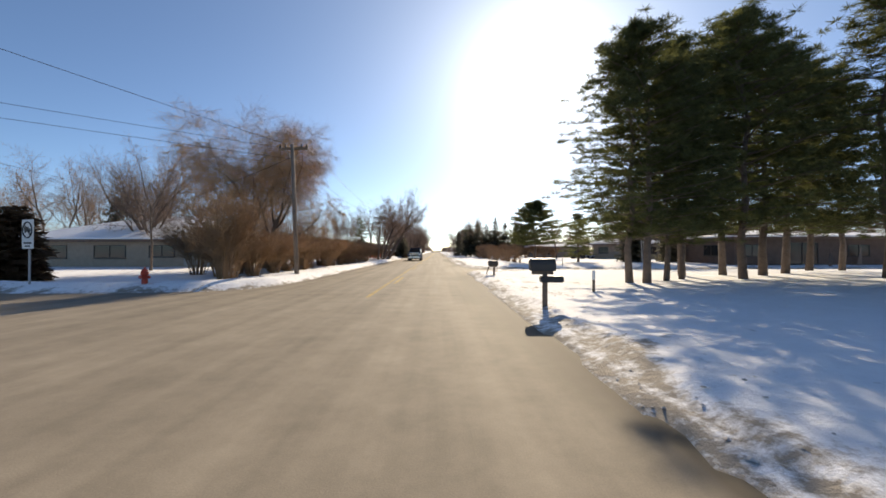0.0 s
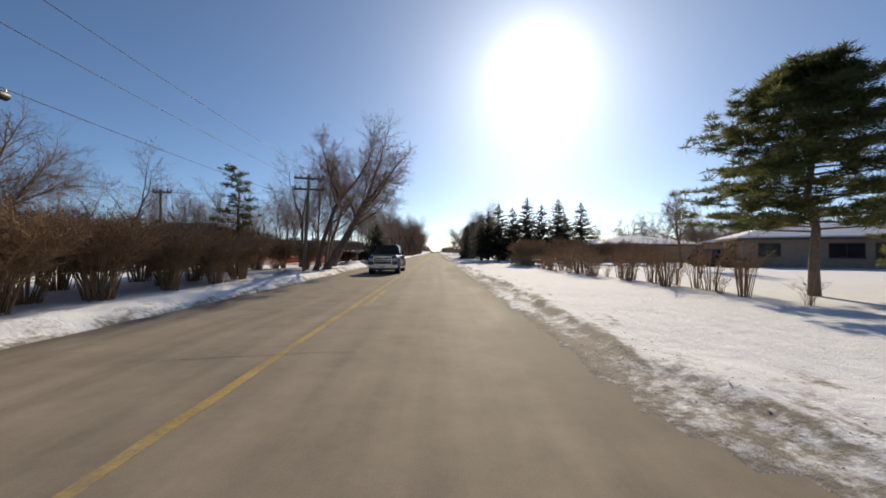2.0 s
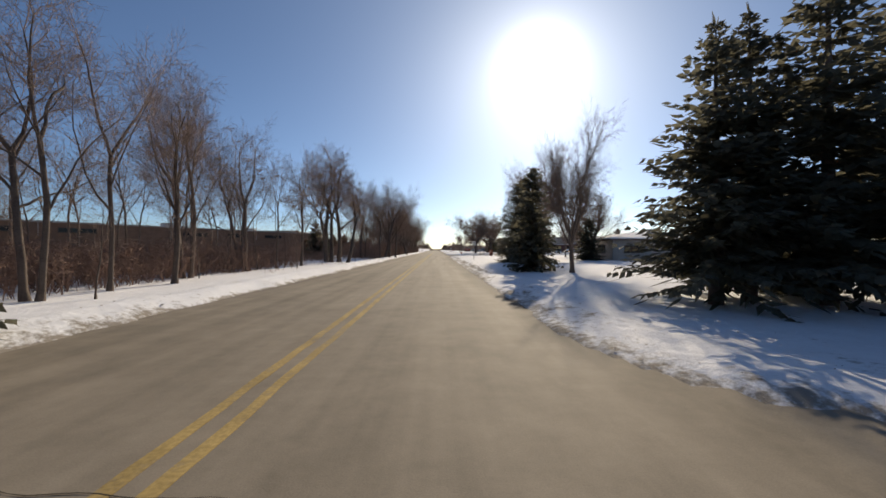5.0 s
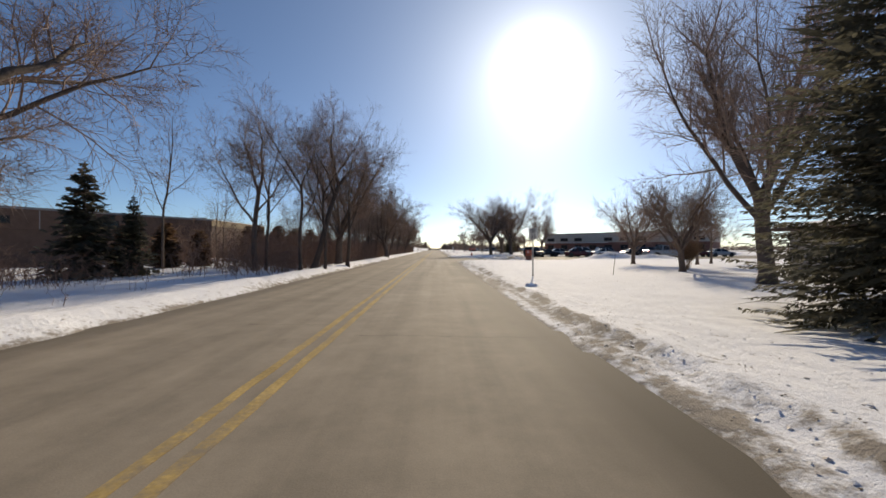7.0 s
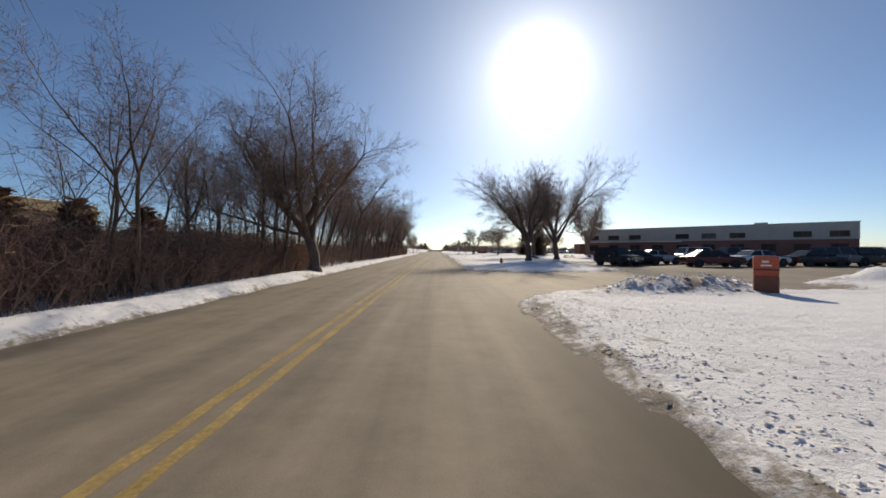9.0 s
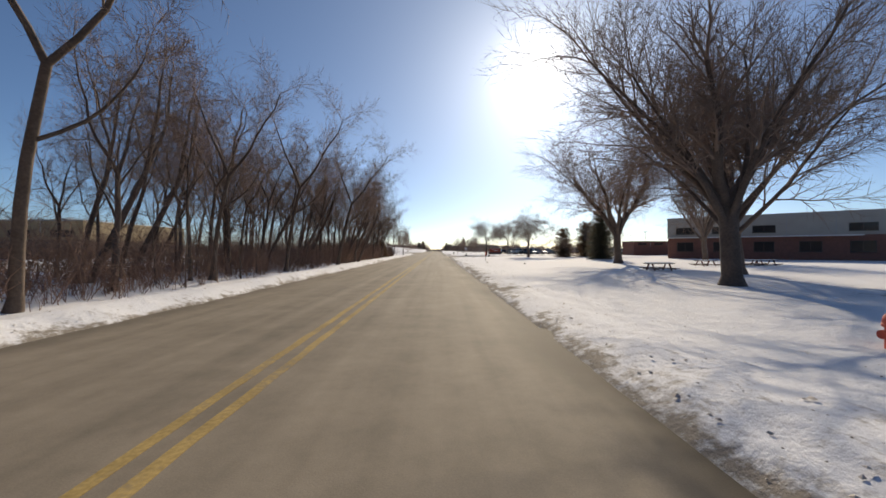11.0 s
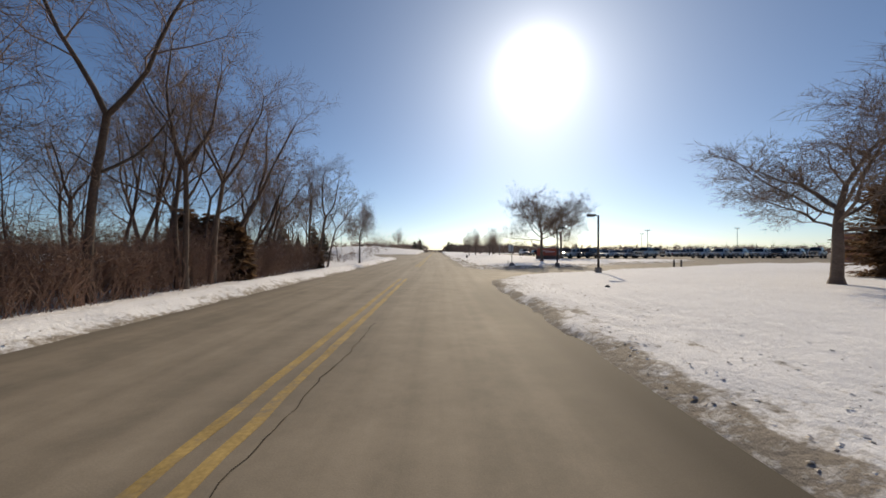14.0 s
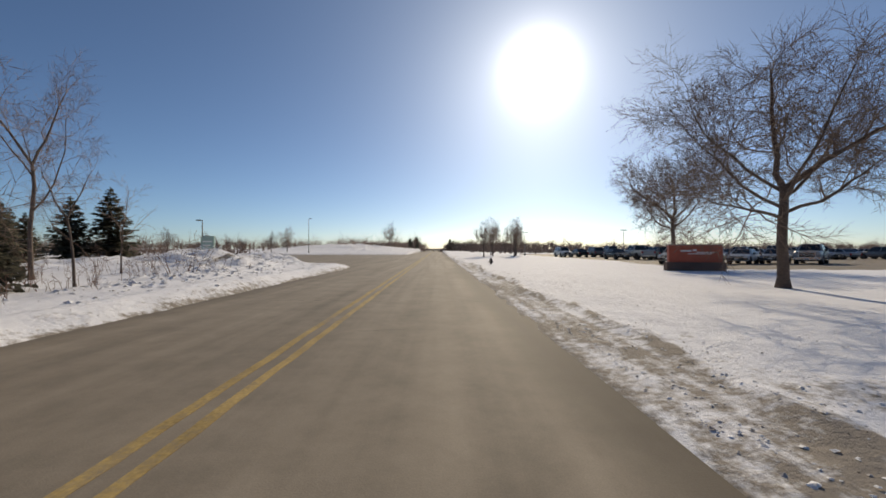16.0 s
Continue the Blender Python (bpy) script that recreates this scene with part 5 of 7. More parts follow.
# ---- thickets, too many stems to count ----
def thicket(name, label, seed, count, place, low, high, mat, r=0.008, stems=3):
    """Brush: clumps of crooked stems, each splitting into sprays of fine twigs."""
    rg = random.Random(seed)
    geo = Geo()
    places = [place(rg) for k in range(count)]
    for (x, y), z in zip(places, heights(places)):
        top = rg.uniform(low, high)
        for c in range(stems):
            h = top * rg.uniform(0.55, 1.0)
            p = Vector((x + rg.gauss(0, 0.12), y + rg.gauss(0, 0.12), z - 0.05))
            m = p + Vector((rg.gauss(0, 0.16) * h, rg.gauss(0, 0.16) * h, h * 0.5))
            q = m + Vector((rg.gauss(0, 0.24) * h, rg.gauss(0, 0.24) * h, h * 0.5))
            w = r * rg.uniform(0.7, 1.5)
            geo.tube([p, m, q], [w, w * 0.7, w * 0.3], 3, caps=False)
            for s in range(6):
                f = rg.uniform(0.25, 1.0)
                b = p.lerp(m, f * 2) if f < 0.5 else m.lerp(q, f * 2 - 1)
                e = b + Vector((rg.gauss(0, 0.2), rg.gauss(0, 0.2), rg.uniform(-0.02, 0.26))) * h
                geo.blade(b, e, w * 0.55)
                v = b.lerp(e, 0.5)
                geo.blade(v, v + Vector((rg.gauss(0, 0.13), rg.gauss(0, 0.13), rg.uniform(-0.04, 0.16))) * h, w * 0.45)
    tagged(part(name, geo, mat), label, "brush", kind="stuff")


thicket("brush", "tangled dark brown roadside brush under bare trees", 7, 2600, lambda r: (-8.5 - r.random() ** 1.3 * 6, 126 + 40 * r.random() ** 0.5), 0.6, 2.7, BRUSH, 0.013)
thicket("brush", "scattered thin brush among bare trunks", 17, 2600, lambda r: (-8.6 - r.random() ** 1.2 * 9, r.uniform(164, 243)), 0.4, 2.4, BRUSH, 0.01)
thicket("brush", "dense reddish-brown thicket along the edge of the woods", 37, 1900, lambda r: (-8.7 - r.random() ** 1.4 * 5, r.uniform(206, 243)), 0.7, 2.5, BRUSH, 0.009)
thicket("brush", "dark brown brush at the foot of the woods", 8, 2000, lambda r: (-11 - r.random() * 12, r.uniform(84, 109)), 0.7, 2.0, BRUSH, 0.015)
thicket("brush", "low brown brush before the long works", 10, 620, lambda r: (-13 - r.random() * 14, r.uniform(110, 127)), 0.4, 1.7, BRUSH, 0.009)
thicket("brush", "thin brown weeds poking through the verge snow", 9, 200, lambda r: (-8.4 - r.random() ** 0.6 * 9, r.uniform(96, 128)), 0.15, 1.1, BRUSH, 0.006)


def far_woods(name, label, seed, count, x0, x1, y0, y1, low, high):
    """Bare trees on the horizon, each a short stem under a rounded spray of twigs, with scrub at the foot."""
    rg = random.Random(seed)
    geo = Geo()
    for k in range(count):
        x, y, h = rg.uniform(x0, x1), rg.uniform(y0, y1), rg.uniform(low, high) * (1.3 if rg.random() < 0.1 else 1)
        p = Vector((x, y, 0))
        geo.spike(p, p + Vector((rg.gauss(0, 0.05) * h, 0, h * 0.7)), 0.1)
        c = p + Vector((0, 0, h * 0.3))
        for s in range(22):
            d = Vector((rg.gauss(0, 0.6), rg.gauss(0, 0.6), rg.uniform(0.1, 1.0))).normalized()
            w = c + Vector((0, 0, rg.uniform(-0.1, 0.2) * h))
            geo.blade(w, w + d * h * rg.uniform(0.35, 0.6), 0.045)
        for s in range(10):
            w = p + Vector((rg.gauss(0, 0.6) * h, rg.gauss(0, 0.5) * h, 0))
            geo.blade(w, w + Vector((rg.gauss(0, 0.12), 0, rg.uniform(0.12, 0.3))) * h, 0.2)
    tagged(part(name, geo, TWIG), label, "woods", kind="stuff")


far_woods("far_woods", "bare woods along the horizon beyond the fields", 1, 1260, -420, -45, 330, 460, 3.5, 7)
far_woods("far_woods", "bare woods along the horizon behind the parking lot", 2, 1260, 14, 420, 345, 460, 3, 5.5)
far_woods("far_woods", "bare woods closing in on the far end of the road", 3, 480, -60, -9, 390, 620, 5, 9)
far_woods("far_woods", "bare woods along the far right of the road", 4, 480, 6, 60, 400, 620, 5, 8)
far_woods("far_woods", "bare woods behind the houses", 5, 620, 45, 160, 20, 135, 7, 11)
far_woods("far_woods", "bare woods behind the left lots", 6, 960, -170, -66, 10, 260, 8, 12)
for x, y, h in ((-9.5, 420, 6.5), (-12, 415, 5.5), (6.5, 430, 6), (8, 425, 5)):
    plant("spruce_b", x, y, h, x * 20)
thicket("brush", "tall thin saplings crowding the left woods", 27, 900, lambda r: (-9.5 - r.random() * 22, r.uniform(158, 243)), 1.2, 4.6, BRUSH, 0.012)
thicket("brush", "tall thin saplings behind the roadside brush", 28, 350, lambda r: (-10 - r.random() * 14, r.uniform(134, 160)), 1.5, 4.5, BRUSH, 0.015)
thicket("brush", "scattered thin brush and weeds in the snow beyond the last trees", 29, 300, lambda r: (-9.5 - r.random() * 18, r.uniform(244, 267)), 0.2, 1.7, BRUSH, 0.008)


# ---- poles and wires ----
def utility_pole(label, x, y, height, arm, lean=0.0, arms=1, turn=0.0):
    root = thing("utility_pole", label, "utility pole")
    part("pole", Geo().tube([Vector((0, 0, -0.6)), Vector((0, 0, height * 0.5)), Vector((0, 0, height))], [0.12, 0.11, 0.085], 10), POLE, root, smooth=True)
    for k in range(arms):
        z = height - 0.25 - 0.75 * k
        part("crossarm", Geo().box(-arm / 2, 0.09, z, arm / 2, 0.2, z + 0.13), WOOD, root, bevel=0.008)
        for s in (-1, 1):
            part("brace", Geo().tube([Vector((s * arm * 0.3, 0.15, z + 0.02)), Vector((0, 0.12, z - 0.55))], [0.018, 0.018], 5), STEEL, root)
            for w in (0.46, 0.28):
                part("insulator", Geo().lathe([(0.02, 0), (0.05, 0.03), (0.05, 0.08), (0.03, 0.1), (0.045, 0.14), (0.01, 0.17)], 8, (s * arm * w, 0.145, z + 0.13)), DARK_METAL, root, smooth=True)
    root.matrix_basis = pose(x, y, gz(x, y), 0, lean, turn)
    return root


utility_pole("leaning weathered wooden utility pole with one crossarm", -7.05, 19.4, 6.75, 1.5, -2.0)
utility_pole("weathered wooden utility pole with two crossarms by the bare trees", -8.8, 56.8, 6.55, 2.1, 3.0, 2)
utility_pole("slim wooden utility pole behind the hedge", -20.3, 59.3, 5.9, 1.4)


def wire(a, b, sag, r=0.009):
    a, b = Vector(a), Vector(b)
    pts = [a.lerp(b, i / 16) - Vector((0, 0, sag * 4 * (i / 16) * (1 - i / 16))) for i in range(17)]
    tagged(part("overhead_wire", Geo().tube(pts, [r] * 17, 5, caps=False), WIRE, smooth=True), "thin dark overhead wire strung between wooden poles", "wire", "overhead wires")


for dx, dz in ((-0.69, 7.2), (0.68, 7.2), (-0.1, 5.6)):
    wire((-7.27 + dx, 19.55, dz - 0.24), (-8.5 + dx * 1.3, 56.95, dz - 0.62), 0.55)
wire((-7.27, 19.55, 6.96), (-24.4, -25.5, 7.4), 0.5)
wire((-7.9, 19.55, 6.9), (-52, -21, 7.0), 0.5)
wire((-7.3, 19.55, 6.3), (-52, -20, 6.6), 0.5)


def splice_case(x, y, z, long):
    """A dark closure lashed to a cable, with a clamp at each end."""
    root = thing("cable_closure", "dark splice closure hanging on the overhead cable", "cable closure", "cable closures")
    part("case", Geo().tube([Vector((0, q, 0)) for q in (-long / 2, -long / 2 + 0.05, long / 2 - 0.05, long / 2)], [0.04, 0.09, 0.09, 0.04], 10), BLACK, root, smooth=True)
    for q in (-long / 2 + 0.06, long / 2 - 0.06):
        part("clamp", Geo().tube([Vector((0, q, 0)), Vector((0, q, 0.14))], [0.015, 0.015], 5), STEEL, root)
    root.matrix_basis = pose(x, y, z, 0, 0, 2)


for y, long in ((30.6, 0.5), (32.1, 0.75), (38.4, 0.45)):
    f = (y - 19.55) / 37.4
    splice_case(-7.37 - 1.26 * f, y, 5.36 - 0.38 * f - 0.55 * 4 * f * (1 - f) - 0.14, long)
wire((-20.3, 59.4, 6.0), (-8.6, 56.9, 5.8), 0.3)
wire((-20.3, 59.4, 6.0), (-24, 20, 6.4), 0.6)
wire((-7.25, 19.4, 6.4), (-26, 30, 4.0), 0.4)


# ---- roadside furniture ----
def mailbox(label, x, y, turn=0.0, strut=True, mat=DARK_METAL):
    root = thing("mailbox", label, "mailbox", "roadside mailboxes")
    part("post", Geo().box(-0.055, -0.055, -0.4, 0.055, 0.055, 0.72), WOOD, root, bevel=0.006)
    part("arm", Geo().box(-0.32, -0.05, 0.66, 0.2, 0.05, 0.745), WOOD, root, bevel=0.005)
    if strut:
        part("strut", Geo().tube([Vector((-0.3, 0, 0.68)), Vector((-0.36, 0, 0.66)), Vector((-0.5, 0.02, 0.28)), Vector((-0.44, 0.04, 0.18))], [0.035, 0.04, 0.03, 0.02], 6), WOOD, root)
    prof = [(-0.15, 0), (0.15, 0)] + [(0.15 * math.cos(a), 0.16 + 0.15 * math.sin(a)) for a in np.linspace(0, math.pi, 9)]
    g = Geo()
    n = len(prof)
    g.v = [(-0.36, p, 0.75 + q) for p, q in prof] + [(0.24, p, 0.75 + q) for p, q in prof]
    g.f = [tuple(range(n))[::-1], tuple(range(n, 2 * n))] + [(i, (i + 1) % n, n + (i + 1) % n, n + i) for i in range(n)]
    box = part("box", g, mat, root, bevel=0.004)
    part("door", Geo().box(-0.375, -0.14, 0.76, -0.362, 0.14, 1.0), mat, box)
    part("flag", Geo().box(-0.05, 0.152, 0.84, -0.02, 0.16, 1.06), RED, box, "faded red flag")
    root.matrix_basis = pose(x, y, gz(x, y) - 0.17, 0, 0, turn)
    return root


mailbox("brown mailbox on a wooden post with a slanting strut", 3.42, 20.77, 8).scale = (0.85, 0.85, 0.9)
paper = mailbox("dark mailbox on a wooden post with a paper tube below", 2.95, 9.25, -4, False)
part("paper_tube", Geo().box(-0.14, -0.2, 0.47, 0.42, 0.0, 0.62), BLACK, paper, "black open-ended newspaper tube", bevel=0.02)
paper.location.z += 0.3
mailbox("grey mailbox on a post beside the snowbank", -8.1, 70.3, 175, False, STEEL).location.z += 0.35


def stake(label, x, y, height, r, mat, lean=(0, 0), cap=None, group=""):
    root = thing("marker_stake", label, "marker stake", group)
    part("stake", Geo().tube([Vector((0, 0, -0.3)), Vector((0, 0, height))], [r, r * 0.9], 8), mat, root, smooth=True)
    if cap:
        part("cap", Geo().tube([Vector((0, 0, height - cap[1])), Vector((0, 0, height + 0.012))], [r + 0.008, r + 0.008], 8), cap[0], root, cap[2])
    root.matrix_basis = pose(x, y, gz(x, y), lean[0], lean[1], 0)


stake("thin dark metal stake leaning in the roadside snow", 4.87, 28.67, 1.0, 0.016, DARK_METAL, (0, -6))
stake("thin green-footed metal post beyond the driveway", 11.28, 32.67, 0.8, 0.03, STEEL)
stake("short wooden post with a white plate in the snow", 5.46, 12.3, 0.7, 0.05, WOOD, (0, 0), (WHITE, 0.3, "white plate"))
stake("white plastic marker post at the driveway corner", 4.68, 72.42, 0.85, 0.045, WHITE)
stake("thin wooden survey stake leaning in the snow", 8.4, 126.4, 0.85, 0.014, WOOD, (0, 6))
stake("white marker post with an orange top", 5.89, 214.34, 1.05, 0.04, WHITE, (0, 0), (ORANGE, 0.5, "orange sleeve"))
stake("small dark marker in the roadside snow", 5.82, 247.72, 0.5, 0.025, STEEL)
for k, (x, y) in enumerate(((18.33, 245.41), (18.90, 245.41))):
    stake("short dark bollard at the edge of the driveway", x, y, 0.55, 0.07, DARK_METAL, group="bollards")


def hydrant(label, x, y, mat):
    root = thing("fire_hydrant", label, "fire hydrant")
    part("barrel", Geo().lathe([(0.15, -0.2), (0.15, 0.03), (0.1, 0.05), (0.1, 0.48), (0.13, 0.5), (0.13, 0.54)], 12), mat, root, smooth=True)
    part("bonnet", Geo().lathe([(0.125, 0.54), (0.115, 0.62), (0.07, 0.69), (0.035, 0.71), (0.035, 0.76)], 12), mat, root, smooth=True)
    for d in ((1, 0), (-1, 0), (0, -1)):
        part("nozzle", Geo().tube([Vector((d[0] * 0.08, d[1] * 0.08, 0.4)), Vector((d[0] * 0.19, d[1] * 0.19, 0.4))], [0.055, 0.06], 10), mat, root)
    root.location = (x, y, gz(x, y) - 0.2)


hydrant("red fire hydrant half sunk in snow", -10.79, 14.19, RED)
hydrant("dark red fire hydrant by the lot entrance", 6.3, 175.5, RED)
hydrant("dark fire hydrant in the roadside snow", 4.95, 279.47, DARK_METAL)


def truck_sign(x, y):
    """Square white sign with a lorry struck out by a ring and bar."""
    root = thing("road_sign", "white square sign with a truck symbol struck out in a ring", "road sign")
    part("post", Geo().box(-0.025, 0.0, -0.4, 0.025, 0.04, 2.35), STEEL, root)
    plate = part("plate", Geo().box(-0.31, -0.03, 1.45, 0.31, -0.018, 2.35), WHITE, root, bevel=0.004)
    ring = [Vector((0.24 * math.cos(a), -0.034, 2.03 + 0.24 * math.sin(a))) for a in np.linspace(0, 6.2832, 33)]
    part("ring", Geo().tube(ring, [0.022] * 33, 4, caps=False), BLACK, plate)
    part("bar", Geo().tube([Vector((-0.17, -0.034, 2.2)), Vector((0.17, -0.034, 1.86))], [0.02, 0.02], 4), BLACK, plate)
    sym = Geo().box(-0.17, -0.037, 1.98, 0.06, -0.031, 2.12).box(0.07, -0.037, 1.98, 0.16, -0.031, 2.07)
    sym.tube([Vector((-0.1, -0.039, 1.965)), Vector((-0.1, -0.031, 1.965))], [0.03, 0.03], 10).tube([Vector((0.1, -0.039, 1.965)), Vector((0.1, -0.031, 1.965))], [0.03, 0.03], 10)
    part("symbol", sym, BLACK, plate)
    part("bar_line", Geo().box(-0.2, -0.036, 1.6, 0.2, -0.031, 1.65), BLACK, plate)
    part("bar_line", Geo().box(-0.14, -0.036, 1.51, 0.14, -0.031, 1.55), BLACK, plate)
    root.matrix_basis = pose(x, y, gz(x, y) - 0.4, 0, 0, -20) @ Matrix.Scale(1.2, 4)


truck_sign(-14.9, 14.0)


def speed_sign(x, y):
    """White upright speed limit sign on a steel channel post."""
    root = thing("road_sign", "white speed limit sign with black figures on a steel post", "road sign")
    part("post", Geo().box(-0.03, 0.0, -0.4, 0.03, 0.035, 2.42), STEEL, root)
    plate = part("plate", Geo().box(-0.23, -0.022, 1.86, 0.23, -0.006, 2.44), WHITE, root, bevel=0.004)
    rim = Geo()
    for q in ((-0.215, 1.875, 0.215, 1.882), (-0.215, 2.418, 0.215, 2.425), (-0.215, 1.882, -0.208, 2.418), (0.208, 1.882, 0.215, 2.418)):
        rim.box(q[0], -0.026, q[1], q[2], -0.0225, q[3])
    part("border", rim, BLACK, plate)
    for text, size, z in (("SPEED", 0.125, 2.3), ("LIMIT", 0.125, 2.19), ("35", 0.3, 1.915)):
        font = bpy.data.curves.new("letters", "FONT")
        font.body, font.size, font.align_x, font.extrude, font.offset = text, size, "CENTER", 0.002, 0.004
        flat = new("letters", font)
        me = flat.to_mesh().copy()
        bpy.data.objects.remove(flat)
        me.materials.append(BLACK)
        word = new("lettering", me)
        word.parent = plate
        word.matrix_basis = pose(0, -0.0255, z, 90, 0, 0)
    root.matrix_basis = pose(x, y, gz(x, y), 0, 0, 4)


speed_sign(4.9, 127.6)


def lamp_post(label, x, y, height, turn=0.0, arms=1, r=0.07, mat=DARK_METAL):
    root = thing("street_lamp", label, "street lamp", "lamp posts")
    part("base", Geo().lathe([(0.2, -0.3), (0.2, 0.28), (0.17, 0.32)], 14), STONE, root, smooth=False)
    part("pole", Geo().tube([Vector((0, 0, 0.3)), Vector((0, 0, height))], [r, r * 0.75], 10), mat, root, smooth=True)
    for k in range(arms):
        s = 1 - 2 * k
        part("arm", Geo().tube([Vector((0, 0, height - 0.06)), Vector((s * 0.22, 0, height))], [0.03, 0.03], 6), mat, root)
        head = part("head", Geo().box(min(s * 0.2, s * 0.68), -0.16, height - 0.07, max(s * 0.2, s * 0.68), 0.16, height + 0.07), mat, root, bevel=0.02)
        part("lens", Geo().box(min(s * 0.25, s * 0.62), -0.12, height - 0.085, max(s * 0.25, s * 0.62), 0.12, height - 0.066), LAMP_GLASS, head)
    root.matrix_basis = pose(x, y, gz(x, y), 0, 0, turn)


lamp_post("dark bronze lamp post with one boxy head", 9.77, 239.40, 3.50, 180)
lamp_post("dark bronze lamp post beside the lot entrance", 10.45, 249.28, 3.38, 0)
lamp_post("dark lamp post with one boxy head by the entrance", -28.34, 292.94, 4.93, 180)
lamp_post("dark lamp post with one boxy head", -32.0, 341.0, 8.6, 0)
lamp_post("slim dark lamp post among young conifers", -19, 262, 4.3, 180)
for x, y, h in ((44, 294, 5.6), (54, 266, 6.0), (68, 300, 6.4), (36, 318, 5.0), (82, 282, 6.5), (17, 318, 4.4), (60, 325, 6.2)):
    lamp_post("tall slim parking lot lamp with twin heads", x, y, h, 20, 2, 0.06, STEEL)


def stop_sign_back(x, y):
    root = thing("road_sign", "pale sign seen edge-on, its post set in a stone", "road sign")
    part("post", Geo().box(-0.025, -0.02, -0.2, 0.025, 0.02, 1.75), STEEL, root)
    part("plate", Geo().box(-0.12, -0.3, 1.15, -0.105, 0.3, 1.72), WHITE, root, bevel=0.004)
    part("stone", Geo().lathe([(0.26, -0.1), (0.24, 0.08), (0.15, 0.2), (0.03, 0.24)], 9), STONE, root)
    root.matrix_basis = pose(x, y, gz(x, y), 0, 0, -54)


stop_sign_back(6.21, 248.08)


def board_sign(name, label, x, y, w, h, foot, face, base, turn=0.0, script=False):
    root = thing(name, label, "sign")
    part("base", Geo().box(-w * 0.55 if script else -w * 0.5, -0.25 if script else -0.16, -0.3, w * 0.55 if script else w * 0.5, 0.25 if script else 0.16, foot), base, root, bevel=0.02)
    board = part("board", Geo().box(-w / 2, -0.14, foot, w / 2, 0.14, foot + h), face, root, bevel=0.015)
    if script:
        part("cap", Geo().box(-w / 2 - 0.03, -0.18, foot + h, w / 2 + 0.03, 0.18, foot + h + 0.06), PANEL, root)
        for k, (a, b, z, q) in enumerate(((-0.28, -0.08, 0.62, 0.1), (-0.05, 0.02, 0.66, 0.1), (-0.14, 0.3, 0.47, 0.05), (0.02, 0.34, 0.56, 0.05))):
            part("bar_line", Geo().box(a * w, -0.15, foot + h * z, b * w, -0.14, foot + h * (z + q)), WHITE, board)
    else:
        part("bar_line", Geo().box(-w * 0.22, -0.15, foot + h * 0.5, w * 0.22, -0.14, foot + h * 0.58), WHITE, board)
        part("bar_line", Geo().box(-w * 0.16, -0.15, foot + h * 0.68, w * 0.1, -0.14, foot + h * 0.78), WHITE, board)
        part("border", Geo().box(-w * 0.52, -0.155, foot + h * 0.3, w * 0.52, -0.141, foot + h * 0.36), DARK_METAL, board)
    root.matrix_basis = pose(x, y, gz(x, y), 0, 0, turn)


board_sign("business_sign", "orange-red box sign on a dark base in the snow", 10.62, 151.52, 0.62, 0.63, 0.5, SIGN_RED, BRICK_RED, -36)
board_sign("business_sign", "large orange-red board sign on a dark brick base", 15.5, 269.0, 2.9, 1.0, 0.5, SIGN_RED, BRICK_BROWN, -10, True)


def green_sign(x, y):
    root = thing("business_sign", "pale green upright board sign with a low wing", "sign")
    part("board", Geo().box(-0.5, -0.12, 0.1, 0.5, 0.12, 2.2), SIGN_GREEN, root, bevel=0.03)
    part("wing", Geo().box(0.5, -0.1, 0.1, 1.5, 0.1, 0.45), SIGN_GREEN, root, bevel=0.02)
    part("base", Geo().box(-0.6, -0.2, -0.4, 1.55, 0.2, 0.1), STONE, root)
    for k in range(3):
        part("bar_line", Geo().box(-0.35, -0.13, 1.7 - 0.3 * k, 0.35 - 0.12 * k, -0.12, 1.8 - 0.3 * k), WHITE, root)
    root.matrix_basis = pose(x, y, gz(x, y), 0, 0, 5)


green_sign(-18.2, 277.5)


def picnic_table(label, x, y, turn):
    root = thing("picnic_table", label, "picnic table", "picnic tables")
    for k in range(5):
        part("board", Geo().box(-0.9, -0.36 + 0.145 * k, 0.72, 0.9, -0.225 + 0.145 * k, 0.76), WOOD, root)
    for s in (-1, 1):
        for k in range(2):
            part("bench_board", Geo().box(-0.9, s * 0.7 - 0.14 + 0.145 * k, 0.42, 0.9, s * 0.7 - 0.005 + 0.145 * k, 0.46), WOOD, root)
        for q in (-1, 1):
            part("leg", Geo().tube([Vector((s * 0.62, q * 0.18, 0.72)), Vector((s * 0.62, q * 0.62, -0.05))], [0.05, 0.05], 4), BRICK_RED, root, "red-brown leg")
        part("cross_beam", Geo().box(s * 0.62 - 0.02, -0.84, 0.36, s * 0.62 + 0.02, 0.84, 0.42), BRICK_RED, root)
    part("snow_cover", Geo().box(-0.86, -0.34, 0.76, 0.86, 0.34, 0.81), SNOW, root, "snow lying on the top", bevel=0.02)
    root.matrix_basis = pose(x, y, gz(x, y) - 0.24, 0, 0, turn) @ Matrix.Scale(0.9, 4)


picnic_table("wooden picnic table with red legs in the snow", 13.96, 193.51, 5)
picnic_table("wooden picnic table with red legs in the snow", 21.48, 199.84, 12)
picnic_table("wooden picnic table with red legs by the building", 25.84, 200.95, 0)
picnic_table("wooden picnic table with red legs by the building", 27.28, 200.95, 4)


